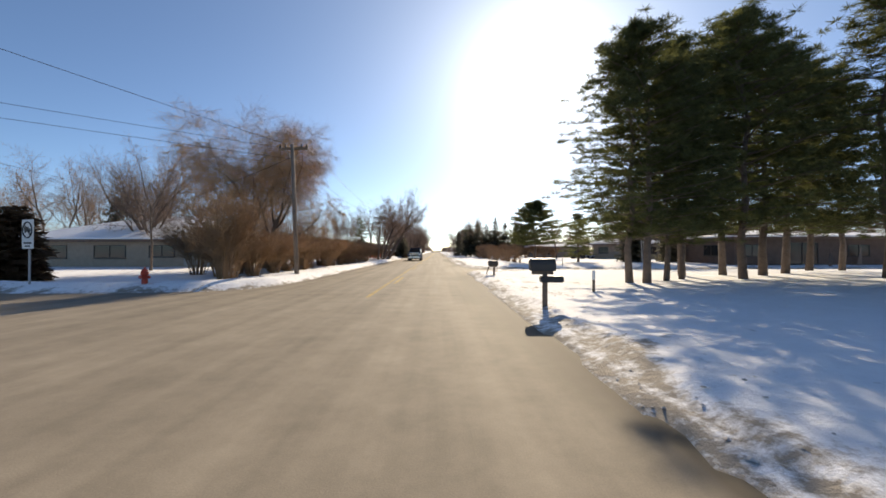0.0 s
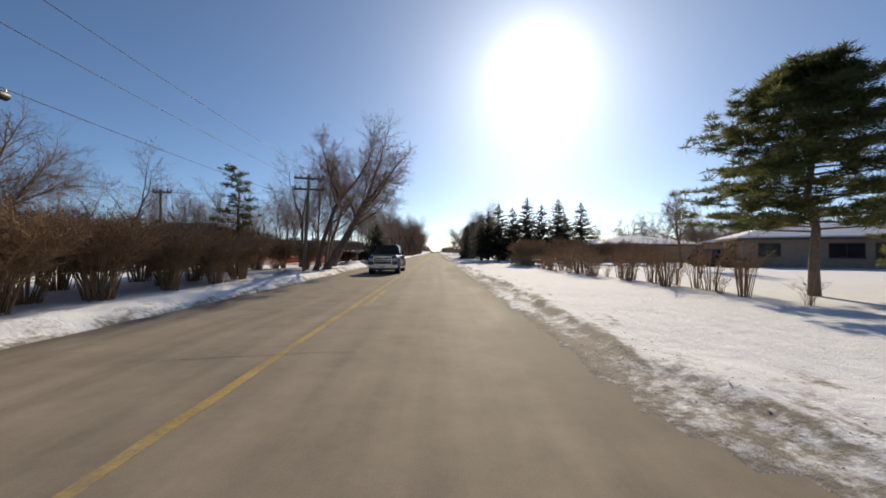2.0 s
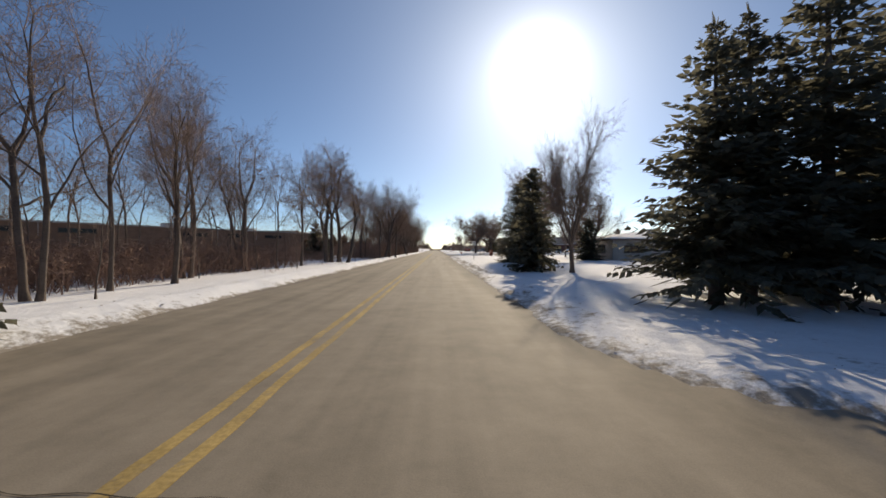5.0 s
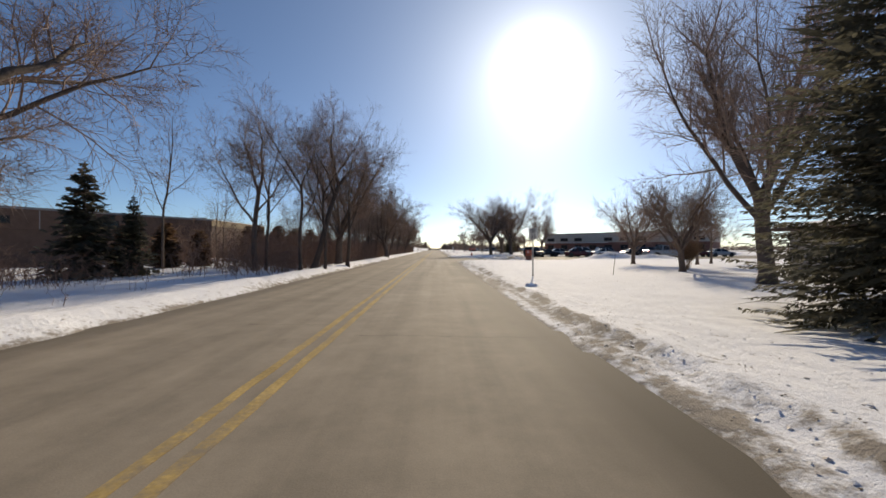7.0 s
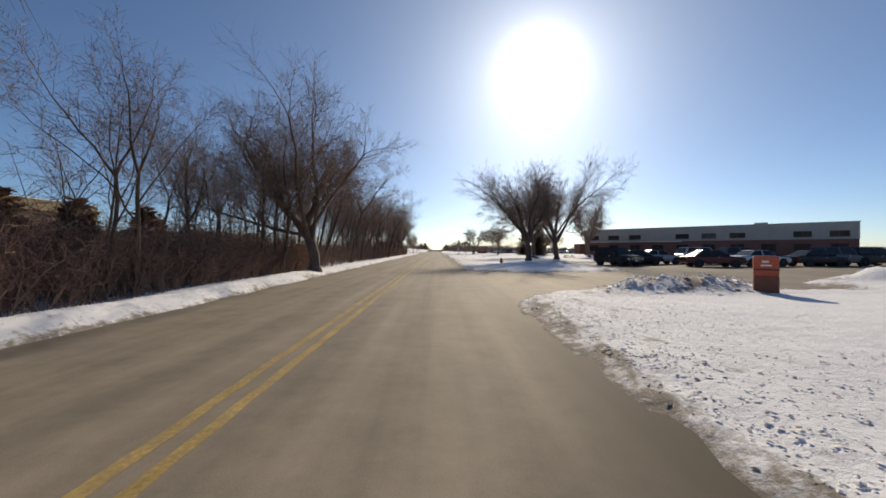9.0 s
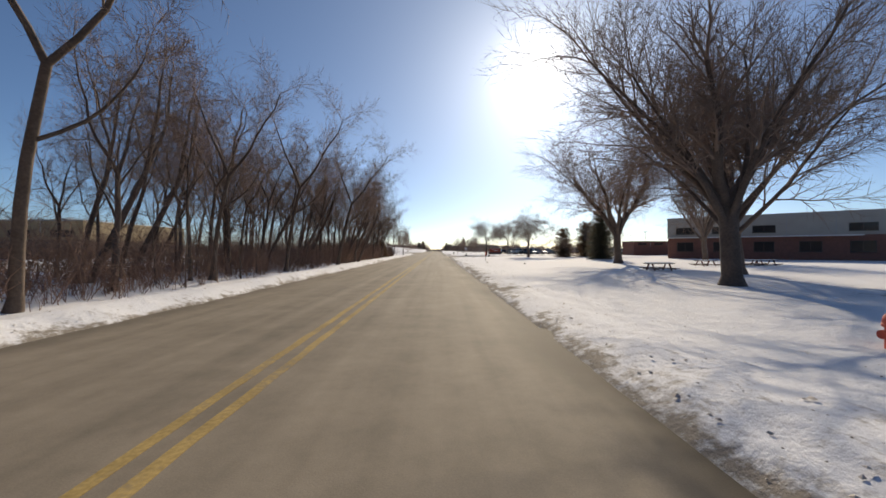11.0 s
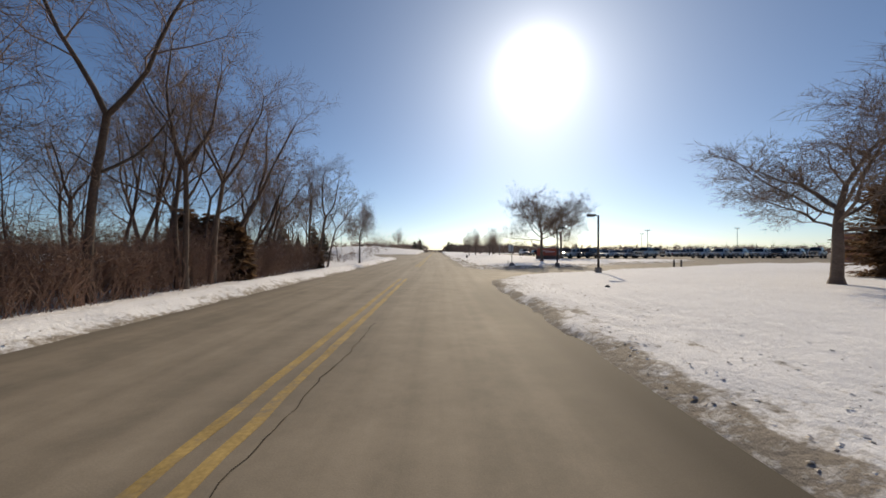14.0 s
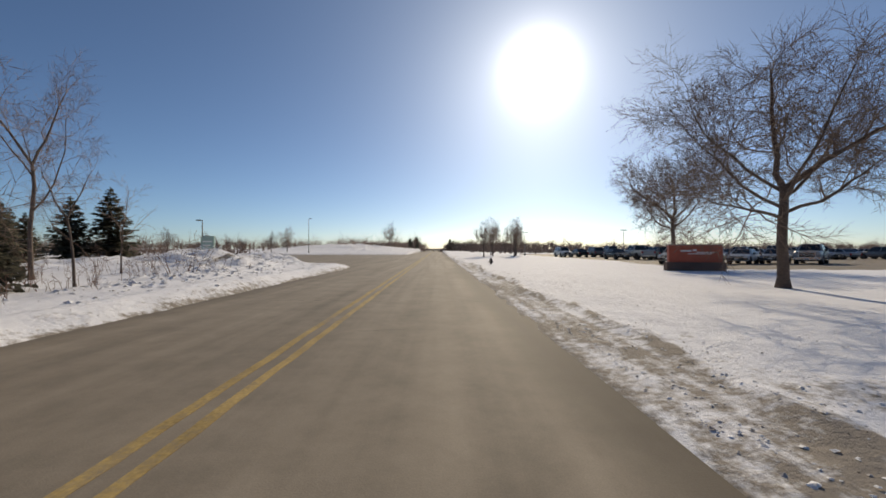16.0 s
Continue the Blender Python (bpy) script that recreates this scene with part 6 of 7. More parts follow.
def net_fence(x0, y0, x1, y1, height, n):
    root = thing("snow_fence", "sagging orange plastic snow fence on thin posts", "snow fence")
    a, b = Vector((x0, y0, 0)), Vector((x1, y1, 0))
    g, rg = Geo(), random.Random(3)
    for k in range(n + 1):
        p = a.lerp(b, k / n)
        part("post", Geo().tube([p + Vector((0, 0, -0.2)), p + Vector((0, 0, height + 0.1))], [0.02, 0.018], 6), STEEL, root)
    cols = n * 8
    for i in range(cols + 1):
        p = a.lerp(b, i / cols)
        dip = 0.1 * math.sin(math.pi * ((i % 8) / 8))
        g.tube([p + Vector((0, 0, 0.08)), p + Vector((rg.uniform(-0.03, 0.03), 0.03, height - dip))], [0.02, 0.02], 4)
    for j in range(8):
        z = 0.1 + (height - 0.14) * j / 7
        pts = [a.lerp(b, i / cols) + Vector((0, 0.012, z - 0.1 * (j / 7) * math.sin(math.pi * ((i % 8) / 8)))) for i in range(cols + 1)]
        g.tube(pts, [0.034] * len(pts), 4)
    part("net", g, ORANGE, root)


net_fence(-10.6, 66.8, -18.5, 68.6, 1.1, 5)
net_fence(-10.6, 66.8, -10.2, 69.8, 1.1, 2)
net_fence(-18, 55, -12.2, 56.2, 1.1, 3)
for k, (x, y) in enumerate(((5.28, 208.28), (5.96, 229.93), (7.99, 203.63), (9.7, 151.5))):
    rock = part("stone", Geo().lathe([(0.08, -0.1), (0.09, 0.02), (0.06, 0.06), (0.015, 0.08)], 7), STONE)
    tagged(rock, "small dark stone lying on the snow", "stone", "stones").location = (x, y, gz(x, y))


# ---- houses ----
def window(root, x0, x1, z0, z1, side, at, frame_mat=DARK_METAL):
    """A window set into a wall: side is f, b, l or r; at is the wall plane's coordinate."""
    def put(a, b, c, d, e, f):
        if side in "fb":
            s = -1 if side == "f" else 1
            return (a, at + min(s * e, s * f), b, c, at + max(s * e, s * f), d)
        s = -1 if side == "l" else 1
        return (at + min(s * e, s * f), a, b, at + max(s * e, s * f), c, d)
    w = part("window", Geo().box(*put(x0, z0, x1, z1, -0.02, 0.012)), GLASS, root, "dark glass window")
    t = 0.06
    fr = Geo()
    for q in ((x0 - t, z0 - t, x1 + t, z0), (x0 - t, z1, x1 + t, z1 + t), (x0 - t, z0, x0, z1), (x1, z0, x1 + t, z1), ((x0 + x1) / 2 - 0.025, z0, (x0 + x1) / 2 + 0.025, z1)):
        fr.box(*put(q[0], q[1], q[2], q[3], -0.01, 0.05))
    part("frame", fr, frame_mat, w)
    part("sill", Geo().box(*put(x0 - 0.1, z0 - t - 0.06, x1 + 0.1, z0 - t - 0.004, -0.01, 0.09)), frame_mat, w)


def ranch_house(label, x, y, w, d, wall, eave=2.5, rise=1.3, turn=0.0, windows=(), over=0.6, chimney=None, garage=None, snowy=True):
    """A low house with a hipped, snow-laden roof. Its front lies on y = 0 of its own axes."""
    root = thing("house", label, "house")
    part("wall", Geo().box(0, 0, -0.4, w, d, eave), wall, root)
    o = over
    ridge = min(w, d) / 2 + o
    def hip(z0, up, grow, thick):
        g = Geo()
        a, b, c, e = -o - grow, -o - grow, w + o + grow, d + o + grow
        r = min(c - a, e - b) / 2
        if w >= d:
            p, q = ((a + r, (b + e) / 2), (c - r, (b + e) / 2))
        else:
            p, q = (((a + c) / 2, b + r), ((a + c) / 2, e - r))
        lo = [(a, b, z0), (c, b, z0), (c, e, z0), (a, e, z0)]
        hi = [(a, b, z0 + thick), (c, b, z0 + thick), (c, e, z0 + thick), (a, e, z0 + thick)]
        g.v = lo + hi + [(p[0], p[1], z0 + thick + up), (q[0], q[1], z0 + thick + up)]
        g.f = [(3, 2, 1, 0), (0, 1, 5, 4), (1, 2, 6, 5), (2, 3, 7, 6), (3, 0, 4, 7)]
        if w >= d:
            g.f += [(4, 5, 9, 8), (5, 6, 9), (6, 7, 8, 9), (7, 4, 8)]
        else:
            g.f += [(4, 5, 8), (5, 6, 9, 8), (6, 7, 9), (7, 4, 8, 9)]
        return g
    roof = part("roof", hip(eave, rise, 0, 0.18), BRICK_BROWN, root, "dark fascia and eaves")
    if snowy:
        part("roof_snow", hip(eave + 0.185, rise + 0.08, -0.05, 0.13), SNOW, roof, "smooth layer of snow")
    for q in windows:
        window(root, *q)
    if chimney:
        part("chimney", Geo().box(chimney[0], chimney[1], eave, chimney[0] + 0.9, chimney[1] + 0.6, eave + rise + 0.7), wall, root)
    if garage:
        dr = part("garage_door", Geo().box(garage[0], -0.04, 0.05, garage[1], 0.01, 2.15), PANEL, root, "pale garage door")
        for k in range(4):
            part("panel", Geo().box(garage[0] + 0.05, -0.06, 0.1 + 0.52 * k, garage[1] - 0.05, -0.042, 0.56 + 0.52 * k), PANEL, dr)
    root.matrix_basis = pose(x, y, gz(x + w / 2, y + d / 2) - 0.05, 0, 0, turn)
    return root


ranch_house("low brown brick house with a snow-covered hip roof", -34.5, 31.0, 17, 13, BRICK_TAN, 2.1, 2.3, 0,
            ((1.2, 4.2, 0.8, 1.75, "f", 0), (6.5, 9.0, 0.8, 1.75, "f", 0), (11, 13, 0.9, 1.75, "f", 0)), garage=(13.8, 16.4))
ranch_house("tan house with a bare brown roof behind the orange fence", -37, 75, 13, 7, BRICK_TAN, 2.8, 1.8, 0, ((1.5, 3.0, 0.9, 2.2, "f", 0), (6, 7.5, 0.9, 2.2, "f", 0)), snowy=False)
ranch_house("low dark brown house with a snowy roof edge", 28.5, 35.0, 16, 7, BRICK_BROWN, 2.5, 0.6, 0, ((1, 2.4, 0.9, 1.9, "f", 0), (5, 8, 0.15, 2.1, "f", 0), (11, 13, 0.9, 1.9, "f", 0), (2, 4, 0.9, 1.9, "l", 0)))
ranch_house("low dark brown house behind the pines", 36.5, 50, 16, 9, BRICK_BROWN, 2.5, 0.7, 0, ((1, 3.2, 0.9, 1.9, "f", 0), (7, 9, 0.9, 1.9, "f", 0), (2, 4, 0.9, 1.9, "l", 0)))
ranch_house("low tan brick house with a snow-covered hip roof", 26.5, 62.7, 10, 6.5, BRICK_TAN, 2.3, 1.15, -25,
            ((1.0, 2.4, 1.0, 1.95, "f", 0), (5.5, 7.5, 0.9, 1.95, "f", 0), (8.2, 9.4, 0.9, 1.95, "f", 0), (2, 4, 0.9, 1.9, "l", 0)))
ranch_house("low tan house with a snowy roof beyond the shrubs", 20.5, 76, 11, 8, BRICK_TAN, 2.2, 1.0, 0, ((1, 3, 0.9, 1.8, "f", 0),))
ranch_house("low house with a snowy roof behind the hedge", 37, 74, 12, 8, BRICK_TAN, 2.3, 1.2)
ranch_house("low house with a pale snowy roof beyond the field", 47, 100, 14, 8, PANEL, 2.4, 1.2)
ranch_house("low pale house with a snow-covered roof behind conifers", 20.6,  121.24, 14, 9, PANEL, 2.35, 0.8, 0,
            ((1.4, 3.4, 1.0, 1.7, "f", 0), (7, 9, 0.9, 1.8, "f", 0), (2, 4, 0.9, 1.8, "l", 0)), chimney=(6, 3))


# ---- flat-roofed works ----
def works(name, label, x, y, w, d, height, low_mat, high_mat, split, bays, turn=0.0, band=True):
    """A long flat-roofed building: masonry below, panels above, a window in every bay."""
    root = thing(name, label, "building")
    part("wall", Geo().box(0, 0, -0.4, w, d, split), low_mat, root)
    up = part("upper_wall", Geo().box(-0.06, -0.06, split + 0.004, w + 0.06, d + 0.06, height), high_mat, root)
    part("parapet", Geo().box(-0.12, -0.12, height + 0.004, w + 0.12, 0.2, height + 0.16), STEEL, up)
    part("parapet", Geo().box(-0.12, 0.2, height + 0.004, 0.2, d + 0.12, height + 0.16), STEEL, up)
    part("roof", Geo().box(0.2, 0.2, height + 0.004, w, d, height + 0.08), SNOW, root, "snow on the flat roof")
    part("roof_unit", Geo().box(w * 0.7, d * 0.4, height + 0.084, w * 0.7 + 2.0, d * 0.4 + 1.6, height + 1.0), STEEL, root, bevel=0.04)
    bay = w / bays
    for k in range(bays):
        a = k * bay
        if k % 4 != 3:
            window(root, a + bay * 0.25, a + bay * 0.75, split + 0.5, split + 0.35 + (height - split) * 0.36, "f", -0.062, DARK_METAL)
        if band:
            window(root, a + bay * 0.28, a + bay * 0.72, 1.1, split - 0.75, "f", 0, DARK_METAL)
        if k:
            part("joint", Geo().box(a - 0.03, -0.075, split + 0.02, a + 0.03, -0.064, height - 0.02), STEEL, up)
    if band:
        part("canopy", Geo().box(-0.1, -0.7, split - 0.12, w * 0.45, -0.002, split - 0.004), WHITE, root, "white canopy band")
    root.matrix_basis = pose(x, y, gz(x + 1, y - 1) - 0.02, 0, 0, turn)
    return root


works("factory", "long flat-roofed works with pale panels over dark brick", 33.6, 224.0, 42, 26, 5.6, BRICK_RED, PANEL, 3.0, 10, -42)
works("factory_wing", "low brown brick wing with small windows", 43, 251, 18, 5, 3.0, BRICK_RED, BRICK_RED, 1.9, 5, 0, False)
works("factory", "long flat-roofed brown works with a tan parapet", -78, 156, 49, 16, 5.0, BRICK_BROWN, TAN_PANEL, 4.2, 9, 0, False)
works("factory", "long low dark brown works standing slantwise behind bare trees", -57, 85, 70, 16, 4.0, BRICK_BROWN, BRICK_BROWN, 2.6, 12, 60, False)
works("warehouse", "tan flat-roofed warehouse behind the woods", -88, 222, 40, 20, 5.2, BRICK_BROWN, TAN_PANEL, 2.6, 7, 0, False)


# ---- vehicles ----
def wheel(root, x, y, r=0.36, wide=0.24):
    g = Geo()
    prof = [(r * 0.62, -wide / 2), (r * 0.94, -wide / 2), (r, -wide / 2 + 0.04), (r, wide / 2 - 0.04), (r * 0.94, wide / 2), (r * 0.62, wide / 2)]
    n = 18
    for rr, q in prof:
        for s in range(n):
            a = 6.2832 * s / n
            g.v.append((x + q, y + rr * math.cos(a), r + rr * math.sin(a)))
    for i in range(len(prof)):
        j = (i + 1) % len(prof)
        for s in range(n):
            t = (s + 1) % n
            g.f.append((i * n + s, i * n + t, j * n + t, j * n + s))
    w = part("wheel", g, RUBBER, root, smooth=True)
    s = 1 if x > 0 else -1
    part("rim", Geo().tube([Vector((x - s * 0.02, y, r)), Vector((x + s * wide * 0.42, y, r))], [r * 0.62, r * 0.55], 14), CHROME, w)
    part("hub", Geo().tube([Vector((x + s * wide * 0.42, y, r)), Vector((x + s * wide * 0.47, y, r))], [r * 0.16, r * 0.14], 10), DARK_METAL, w)


def hull(rows):
    """Joins cross-sections (y, half width at sill, half width at shoulder, z low, z high) into one closed skin with soft shoulders."""
    g = Geo()
    n = 10
    for y, a, b, z0, z1 in rows:
        m = z0 + (z1 - z0) * 0.45
        ring = [(a * 0.9, z0), (a, z0 + 0.08), (a * 1.01, m), (b, z1 - 0.1), (b * 0.9, z1), (-b * 0.9, z1), (-b, z1 - 0.1), (-a * 1.01, m), (-a, z0 + 0.08), (-a * 0.9, z0)]
        g.v += [(p, y, q) for p, q in ring]
    for i in range(len(rows) - 1):
        for s in range(n):
            t = (s + 1) % n
            g.f.append((i * n + t, i * n + s, (i + 1) * n + s, (i + 1) * n + t))
    g.f.append(tuple(range(n)))
    g.f.append(tuple((len(rows) - 1) * n + s for s in reversed(range(n))))
    return g


def vehicle(name, label, paint, kind):
    """A vehicle with its nose towards -y. kind: sedan, suv or pickup."""
    root = thing(name, label, "truck" if kind == "pickup" else "car")
    L, W, belt, top, r = {"sedan": (4.7, 0.9, 0.98, 1.45, 0.33), "suv": (4.7, 0.93, 1.1, 1.75, 0.37), "pickup": (5.8, 1.0, 1.28, 1.95, 0.42)}[kind]
    sill = 0.46 if kind == "pickup" else 0.28
    F = -L / 2
    hood = belt - (0.12 if kind != "pickup" else 0.02)
    nose = 0.05 if kind == "pickup" else 0.18
    rows = [(F, W * 0.9, W * 0.86, sill + 0.14, hood - nose), (F + 0.12, W * 0.98, W * 0.94, sill + 0.02, hood - 0.03), (F + 0.9, W, W * 0.97, sill, hood), (F + L * 0.3, W, W * 0.97, sill, belt), (L * 0.2, W, W * 0.97, sill, belt), (L / 2 - 0.15, W * 0.98, W * 0.94, sill + 0.02, belt + (0.0 if kind != "sedan" else -0.02)), (L / 2, W * 0.9, W * 0.85, 0.42, belt - 0.1)]
    body = part("body", hull(rows), PAINTS[paint], root, bevel=0.025)
    c0, c1, c2, c3 = {"sedan": (0.27, 0.43, 0.72, 0.87), "suv": (0.27, 0.4, 0.9, 0.97), "pickup": (0.27, 0.38, 0.63, 0.66)}[kind]
    cab = Geo()
    za, zb = belt - 0.02, top
    lo, hi = W * 0.93, W * 0.72
    cab.v = [(s * lo, F + L * c, za) for c in (c0, c3) for s in (-1, 1)] + [(s * hi, F + L * c, zb) for c in (c1, c2) for s in (-1, 1)]
    cab.f = [(0, 1, 5, 4), (3, 2, 6, 7), (4, 5, 7, 6), (2, 0, 4, 6), (1, 3, 7, 5)]
    part("cabin", cab, PAINTS[paint], root, bevel=0.05)
    def pane(a, b, c, d, push):
        p = [Vector(q) for q in (a, b, c, d)]
        m = sum(p, Vector()) / 4
        nrm = (p[1] - p[0]).cross(p[3] - p[0]).normalized() * push
        g = Geo()
        out = [tuple(m + (q - m) * 0.86 + nrm) for q in p]
        back = [tuple(m + (q - m) * 0.86 - nrm) for q in p]
        g.v = out + back
        g.f = [(0, 1, 2, 3), (7, 6, 5, 4), (0, 4, 5, 1), (1, 5, 6, 2), (2, 6, 7, 3), (3, 7, 4, 0)]
        return g
    v = cab.v
    part("windscreen", pane(v[0], v[1], v[5], v[4], 0.012), GLASS, root, "dark windscreen")
    part("rear_window", pane(v[3], v[2], v[6], v[7], 0.012), GLASS, root, "dark rear window")
    for s in (0, 1):
        a, b, c, d = v[s], v[2 + s], v[6 + s], v[4 + s]
        def cut(f, g):
            lo2 = [Vector(a).lerp(Vector(b), f), Vector(a).lerp(Vector(b), g)]
            hi2 = [Vector(d).lerp(Vector(c), f), Vector(d).lerp(Vector(c), g)]
            return lo2[0], lo2[1], hi2[1], hi2[0]
        for f, g in ((0.02, 0.5), (0.5, 0.98)):
            part("side_window", pane(*cut(f, g), 0.012), GLASS, root, "dark side window")
        sx = -1 if s == 0 else 1
        part("mirror", Geo().box(min(sx * W, sx * (W + 0.22)), F + L * (c0 + 0.04), belt - 0.02, max(sx * W, sx * (W + 0.22)), F + L * (c0 + 0.04) + 0.12, belt + (0.2 if kind == "pickup" else 0.13)), BLACK, root, bevel=0.03)
        part("headlight", Geo().box(min(sx * W * 0.62, sx * W * 0.93), F - 0.01, hood - 0.42, max(sx * W * 0.62, sx * W * 0.93), F + 0.12, hood - 0.2), LAMP_GLASS, root, bevel=0.02)
        part("tail_light", Geo().box(min(sx * W * 0.7, sx * W * 0.93), L / 2 - 0.12, belt - 0.42, max(sx * W * 0.7, sx * W * 0.93), L / 2 + 0.01, belt - 0.15), TAIL, root, bevel=0.02)
        part("door_seam", Geo().box(min(sx * (W + 0.004), sx * (W - 0.02)), F + L * 0.5, 0.4, max(sx * (W + 0.013), sx * (W - 0.02)), F + L * 0.5 + 0.012, belt - 0.05), BLACK, root)
        part("door_handle", Geo().box(min(sx * W, sx * (W + 0.03)), F + L * 0.46, belt - 0.2, max(sx * W, sx * (W + 0.03)), F + L * 0.46 + 0.16, belt - 0.16), CHROME, root)
    part("bumper", Geo().box(-W * 0.98, F - 0.1, 0.42, W * 0.98, F + 0.12, 0.64 if kind == "pickup" else 0.58), CHROME if kind == "pickup" else BLACK, root, bevel=0.04)
    part("bumper", Geo().box(-W * 0.96, L / 2 - 0.1, 0.42, W * 0.96, L / 2 + 0.07, 0.58), CHROME if kind == "pickup" else BLACK, root, bevel=0.04)
    grille = part("grille", Geo().box(-W * 0.58, F - 0.03, hood - (0.6 if kind == "pickup" else 0.47), W * 0.58, F + 0.1, hood - 0.1), BLACK, root, bevel=0.02)
    for k in range(3):
        part("grille_bar", Geo().box(-W * 0.55, F - 0.055, hood - 0.41 + 0.11 * k, W * 0.55, F - 0.028, hood - 0.365 + 0.11 * k), CHROME, grille)
    part("number_plate", Geo().box(-0.16, F - 0.115, 0.44, 0.16, F - 0.102, 0.56), WHITE, root)
    if kind == "pickup":
        # the hull is closed here; a flat black sheet imitates the bed's shaded inside
        part("bed_shade_sheet", Geo().box(-W * 0.8, F + L * 0.71, belt - 0.02, W * 0.8, L / 2 - 0.2, belt + 0.012), BLACK, root, "flat black sheet drawn for the shade inside the load bed")
        frame_bars = Geo()
        for q in ((-W * 0.6, hood - 0.62, W * 0.6, hood - 0.57), (-W * 0.6, hood - 0.12, W * 0.6, hood - 0.06), (-W * 0.6, hood - 0.57, -W * 0.55, hood - 0.12), (W * 0.55, hood - 0.57, W * 0.6, hood - 0.12)):
            frame_bars.box(q[0], F - 0.065, q[1], q[2], F - 0.026, q[3])
        part("grille_frame", frame_bars, CHROME, grille, "chrome surround")
        for s in (-1, 1):
            part("fog_lamp", Geo().tube([Vector((s * W * 0.74, F - 0.112, 0.5)), Vector((s * W * 0.74, F - 0.06, 0.5))], [0.06, 0.06], 12), LAMP_GLASS, root)
            part("running_board", Geo().box(min(s * (W - 0.08), s * (W + 0.1)), F + L * 0.3, 0.36, max(s * (W - 0.08), s * (W + 0.1)), F + L * 0.66, 0.42), CHROME, root, bevel=0.015)
            for f in (0.31, 0.645):
                part("door_seam", Geo().box(min(s * (W + 0.004), s * (W - 0.02)), F + L * f, 0.52, max(s * (W + 0.013), s * (W - 0.02)), F + L * f + 0.012, belt - 0.05), BLACK, root)
            part("door_handle", Geo().box(min(s * W, s * (W + 0.03)), F + L * 0.6, belt - 0.2, max(s * W, s * (W + 0.03)), F + L * 0.6 + 0.16, belt - 0.16), CHROME, root)
            part("side_moulding", Geo().box(min(s * (W - 0.02), s * (W + 0.018)), F + L * 0.3, 0.68, max(s * (W - 0.02), s * (W + 0.018)), F + L * 0.66, 0.73), BLACK, root, bevel=0.006)
            part("bed_rail", Geo().box(min(s * W * 0.84, s * W * 0.97), F + L * 0.68, belt - 0.01, max(s * W * 0.84, s * W * 0.97), L / 2 - 0.12, belt + 0.025), BLACK, root, bevel=0.008)
            lip = [Vector((s * (W + 0.012), F + L * 0.185 + r * 1.28 * math.cos(a), r + 0.03 + r * 1.28 * math.sin(a))) for a in np.linspace(-0.1, math.pi + 0.1, 15)]
            part("wheel_lip", Geo().tube(lip, [0.03] * 15, 6), PAINTS[paint], root, smooth=True)
            lip = [Vector((s * (W + 0.012), L / 2 - L * 0.2 + r * 1.28 * math.cos(a), r + 0.03 + r * 1.28 * math.sin(a))) for a in np.linspace(-0.1, math.pi + 0.1, 15)]
            part("wheel_lip", Geo().tube(lip, [0.03] * 15, 6), PAINTS[paint], root, smooth=True)
        part("hood_bulge", Geo().box(-W * 0.5, F + 0.2, hood - 0.03, W * 0.5, F + L * 0.26, hood + 0.035), PAINTS[paint], root, bevel=0.03)
        part("bumper_skirt", Geo().box(-W * 0.85, F - 0.02, 0.28, W * 0.85, F + 0.1, 0.42), BLACK, root)
    for s in (-1, 1):
        for q in (F + L * 0.185, L / 2 - L * 0.2):
            # no arch is cut; a black disc round each wheel imitates its shaded opening
            part("arch_shade_disc", Geo().tube([Vector((s * (W - 0.3), q, r + 0.03)), Vector((s * (W + 0.016), q, r + 0.03))], [r * 1.2, r * 1.2], 16), BLACK, root)
            wheel(root, s * (W - 0.09), q, r)
    return root


pick = vehicle("pickup_truck", "blue-grey crew-cab pickup with chrome bumper and grille", "blue", "pickup")
pick.matrix_basis = pose(-3.25, 58.4, 0.0)
cars = {}
for k, (kind, paint, label) in enumerate((("suv", "black", "black sport-utility car parked in the lot"), ("sedan", "black", "dark sedan parked in the snowy lot"), ("sedan", "silver", "silver sedan parked in the lot"), ("sedan", "maroon", "dark maroon sedan parked in the lot"), ("suv", "white", "white sport-utility car parked in the lot"), ("suv", "grey", "grey sport-utility car parked in the lot"), ("sedan", "white", "white sedan parked in the lot"), ("pickup", "silver", "silver pickup parked in the lot"))):
    cars[k] = [vehicle("car" if kind != "pickup" else "parked_pickup", label, paint, kind), False]


def park(k, x, y, turn):
    ob, used = cars[k]
    m = pose(x, y, -0.012, 0, 0, turn)
    if not used:
        ob.matrix_basis = m
        cars[k][1] = True
    else:
        ob = copy_thing(ob, m)
    tagged(ob, group="parked cars")


for k, x, y, a in ((0, 17.5, 175.5, 15), (1, 20.2, 177.0, 95), (3, 24.5, 172.5, 80), (2, 23.5, 179, 90), (4, 27.8, 178.5, 90), (6, 29.6, 173.5, 92), (5, 32.5, 179, 88), (1, 34.8, 173.5, 92), (5, 37.5, 174, 90), (0, 40.5, 174, 90), (1, 43.5, 174, 92), (3, 47, 175, 90), (2, 51, 175, 90), (7, 33, 162.0, 90)):
    park(k, x, y, a)
rng = random.Random(12)
for row, (y, n, x0) in enumerate(((284, 20, 24.0), (299, 22, 22.5), (313, 22, 22.5))):
    for k in range(n):
        if rng.random() < 0.14:
            continue
        park(rng.choice((2, 4, 6, 2, 6, 7, 1, 5, 4, 6)), x0 + (3.5 if row == 0 else 2.9) * k + rng.uniform(-0.15, 0.15), y + rng.uniform(-0.3, 0.3), rng.choice((-52, -55)) if row == 0 else rng.choice((0, 180)))
park(0, 25.0, 63.6, 12)


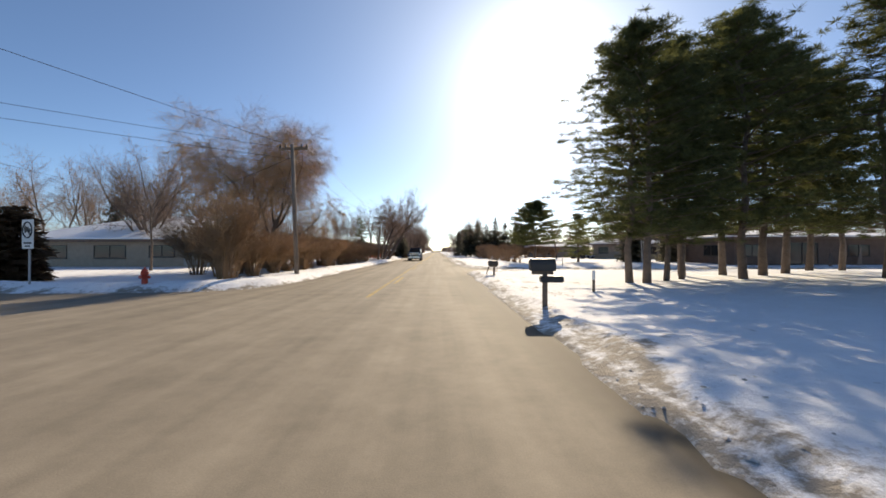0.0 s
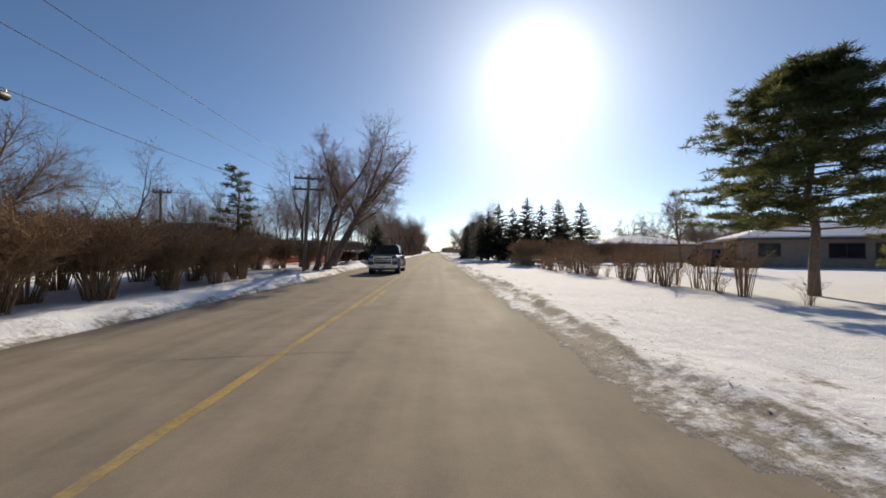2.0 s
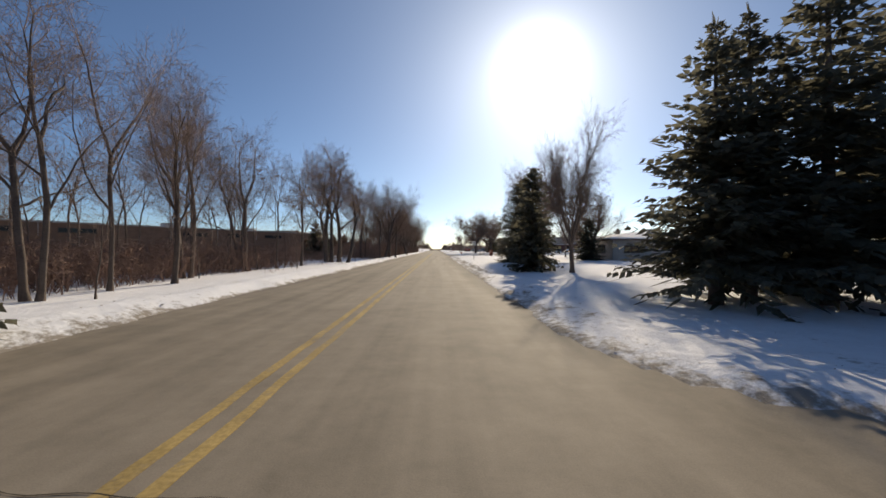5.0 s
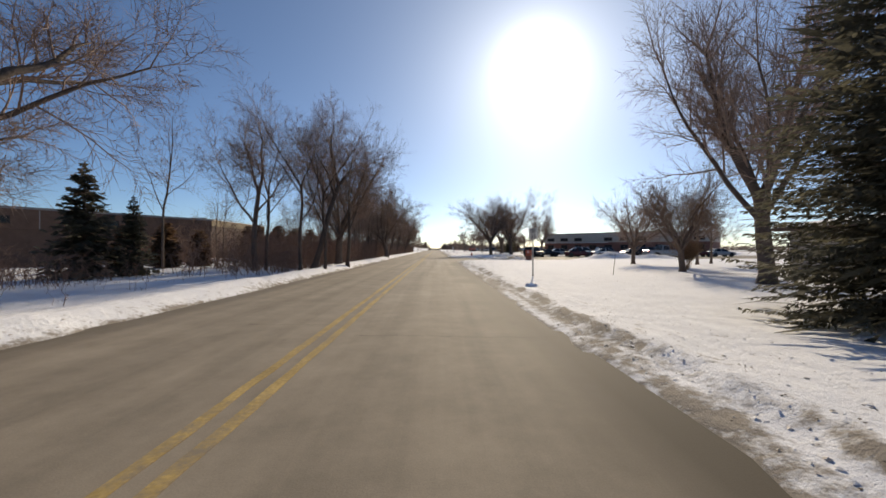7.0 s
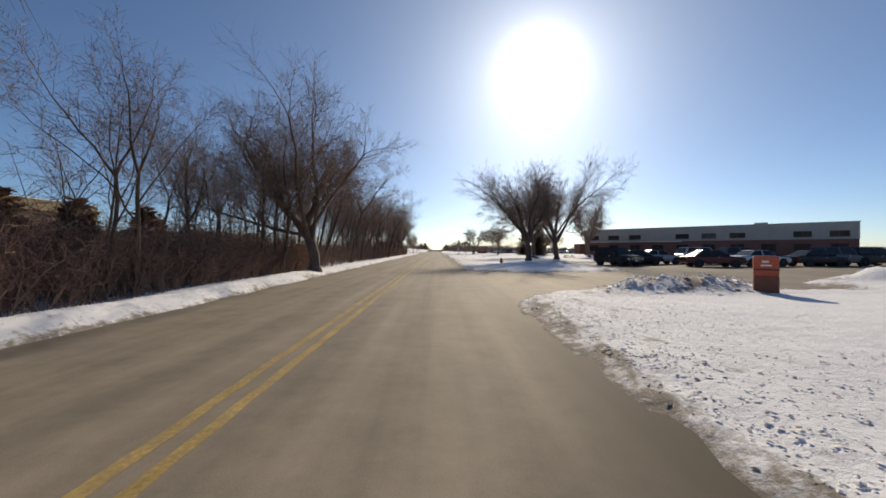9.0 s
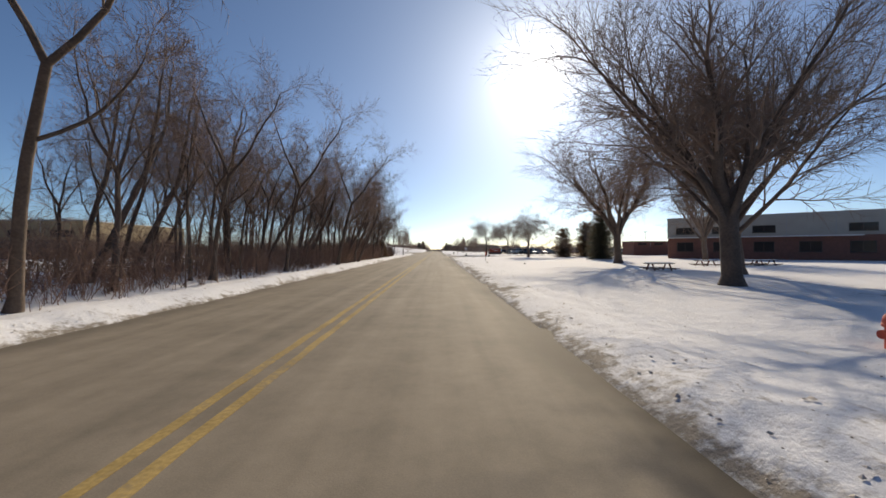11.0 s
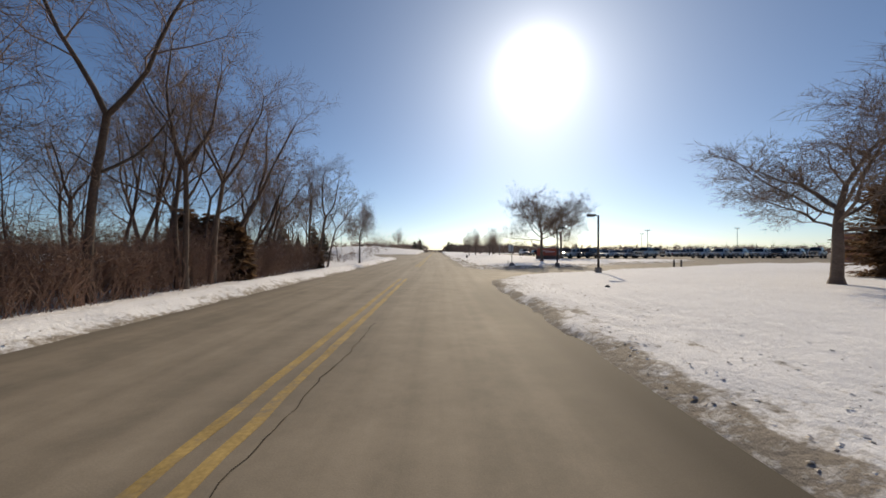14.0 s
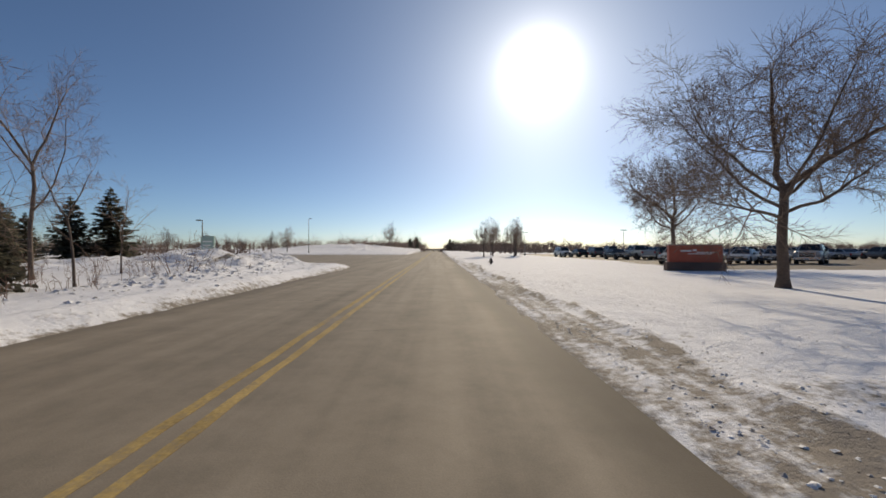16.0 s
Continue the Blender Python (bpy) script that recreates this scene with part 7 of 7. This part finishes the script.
# ---- clods of dirty snow and soil that the plough threw on the verge ----
def clods(name, label, seed, count, place, mat, size=1.0, high=1.0):
    rg = random.Random(seed)
    geo = Geo()
    places = [place(rg) for k in range(count)]
    for (x, y), z in zip(places, heights(places)):
        if z < 0.03:
            continue
        r = size * (0.4 if name == "dirt_flecks" else 0.6 if mat is SOIL else 1) * rg.uniform(0.008, 0.028) * (1.7 if rg.random() < 0.03 else 1)
        c = Vector((x, y, z + r * 0.25))
        pts = [c + Vector((r * rg.uniform(0.7, 1.4) * math.cos(a), r * rg.uniform(0.7, 1.4) * math.sin(a), rg.uniform(-0.3, 0.2) * r)) for a in (0, 1.26, 2.5, 3.77, 5.0)]
        b = len(geo.v)
        geo.v += [tuple(p) for p in pts] + [tuple(c + Vector((rg.uniform(-0.3, 0.3) * r, rg.uniform(-0.3, 0.3) * r, r * high * rg.uniform(0.25, 0.6))))]
        geo.f += [(b + i, b + (i + 1) % 5, b + 5) for i in range(5)]
    tagged(part(name, geo, mat), label, "clods", kind="stuff")


CLOD = material("dirty_ice", (0.55, 0.5, 0.45), 0.8, scale=6, vary=0.45, bump=0.3)
SOIL = material("frozen_soil", (0.14, 0.115, 0.09), 0.9, scale=6, vary=0.4, bump=0.3)
clods("snow_clods", "grey clods of ploughed ice along the verge", 3, 4200, lambda r: (2.15 + r.expovariate(1.6), r.uniform(-2, 285)), CLOD)
clods("soil_clods", "dark clods of soil scattered on the verge snow", 4, 90, lambda r: (2.4 + abs(r.gauss(0, 1.1)), r.choice((14.0, 33.0, 45.0, 66.0, 69.0, 104.0, 148.0, 152.0, 187.0, 251.0, 254.0)) + r.gauss(0, 2.2)), SOIL)
clods("soil_clods", "dark clods of frozen dirt in the ploughed ridge of the verge", 14, 1500, lambda r: (lambda y: (ROAD_R + r.gauss(0.95 if y < 240 else 1.35, 0.22), y))(r.choice((r.uniform(30, 72), r.uniform(98, 150), r.uniform(244, 284)))), SOIL)
clods("soil_clods", "dark clods of frozen dirt spilt over the verge snow", 15, 650, lambda r: (ROAD_R + 0.35 + abs(r.gauss(0.5, 0.5)), r.gauss(193.5, 2.6)), SOIL)
clods("dirt_flecks", "small dark flecks of dirt thrown over the roadside snow", 16, 5200, lambda r: (ROAD_R + 0.3 + r.expovariate(0.55), r.uniform(28, 285)), SOIL)
clods("snow_clods", "grey clods of ploughed ice along the far verge", 5, 1800, lambda r: (-6.4 - r.expovariate(2.5), r.uniform(5, 285)), CLOD)
clods("soil_clods", "dark clods of soil strewn under the pines", 6, 260, lambda r: (r.gauss(4.1, 0.8), r.gauss(13.2, 1.1)), SOIL)
CRUST = material("crusted_snow", (0.82, 0.82, 0.825), 0.85, scale=9, vary=0.12, bump=0.4)


def beside(r):
    """A place on the right verge, thinning out away from the road; the plough throws in bursts."""
    y = r.choice((r.uniform(98, 152), r.uniform(128, 152), r.uniform(136, 152), r.uniform(184, 236), r.uniform(244, 271)))
    return ROAD_R + 0.35 + r.expovariate(0.75) * (1 + 0.5 * math.sin(y * 2.3) * math.sin(y * 0.9)), y


def on_heaps(first, last):
    def place(r):
        hx, hy, rx, ry, hh = HEAPS[r.randrange(first, last)]
        return hx + r.gauss(0, 0.55) * rx, hy + r.gauss(0, 0.55) * ry
    return place


clods("snow_clods", "crusted lumps of thrown snow on the verge", 21, 3600, beside, CRUST, 1.15, 0.6)
clods("snow_clods", "small crumbs of crusted snow on the verge", 22, 9000, beside, CRUST, 0.8, 0.7)
clods("soil_clods", "flat dark crumbs of dirt strewn over the verge snow", 23, 2400, beside, SOIL, 0.9, 0.4)
clods("snow_clods", "grey crumbly lumps on the ploughed heaps", 24, 1500, on_heaps(0, 5), CRUST, 2.8)
clods("snow_clods", "grey lumps in the ploughed snowbank", 25, 1500, on_heaps(5, 10), CRUST, 3.5)
clods("soil_clods", "brown clods of earth in the ploughed snowbank", 26, 600, on_heaps(5, 9), SOIL, 3.0)
clods("soil_clods", "dark crumbs of dirt on the ploughed heaps", 27, 300, on_heaps(0, 3), SOIL, 1.6)
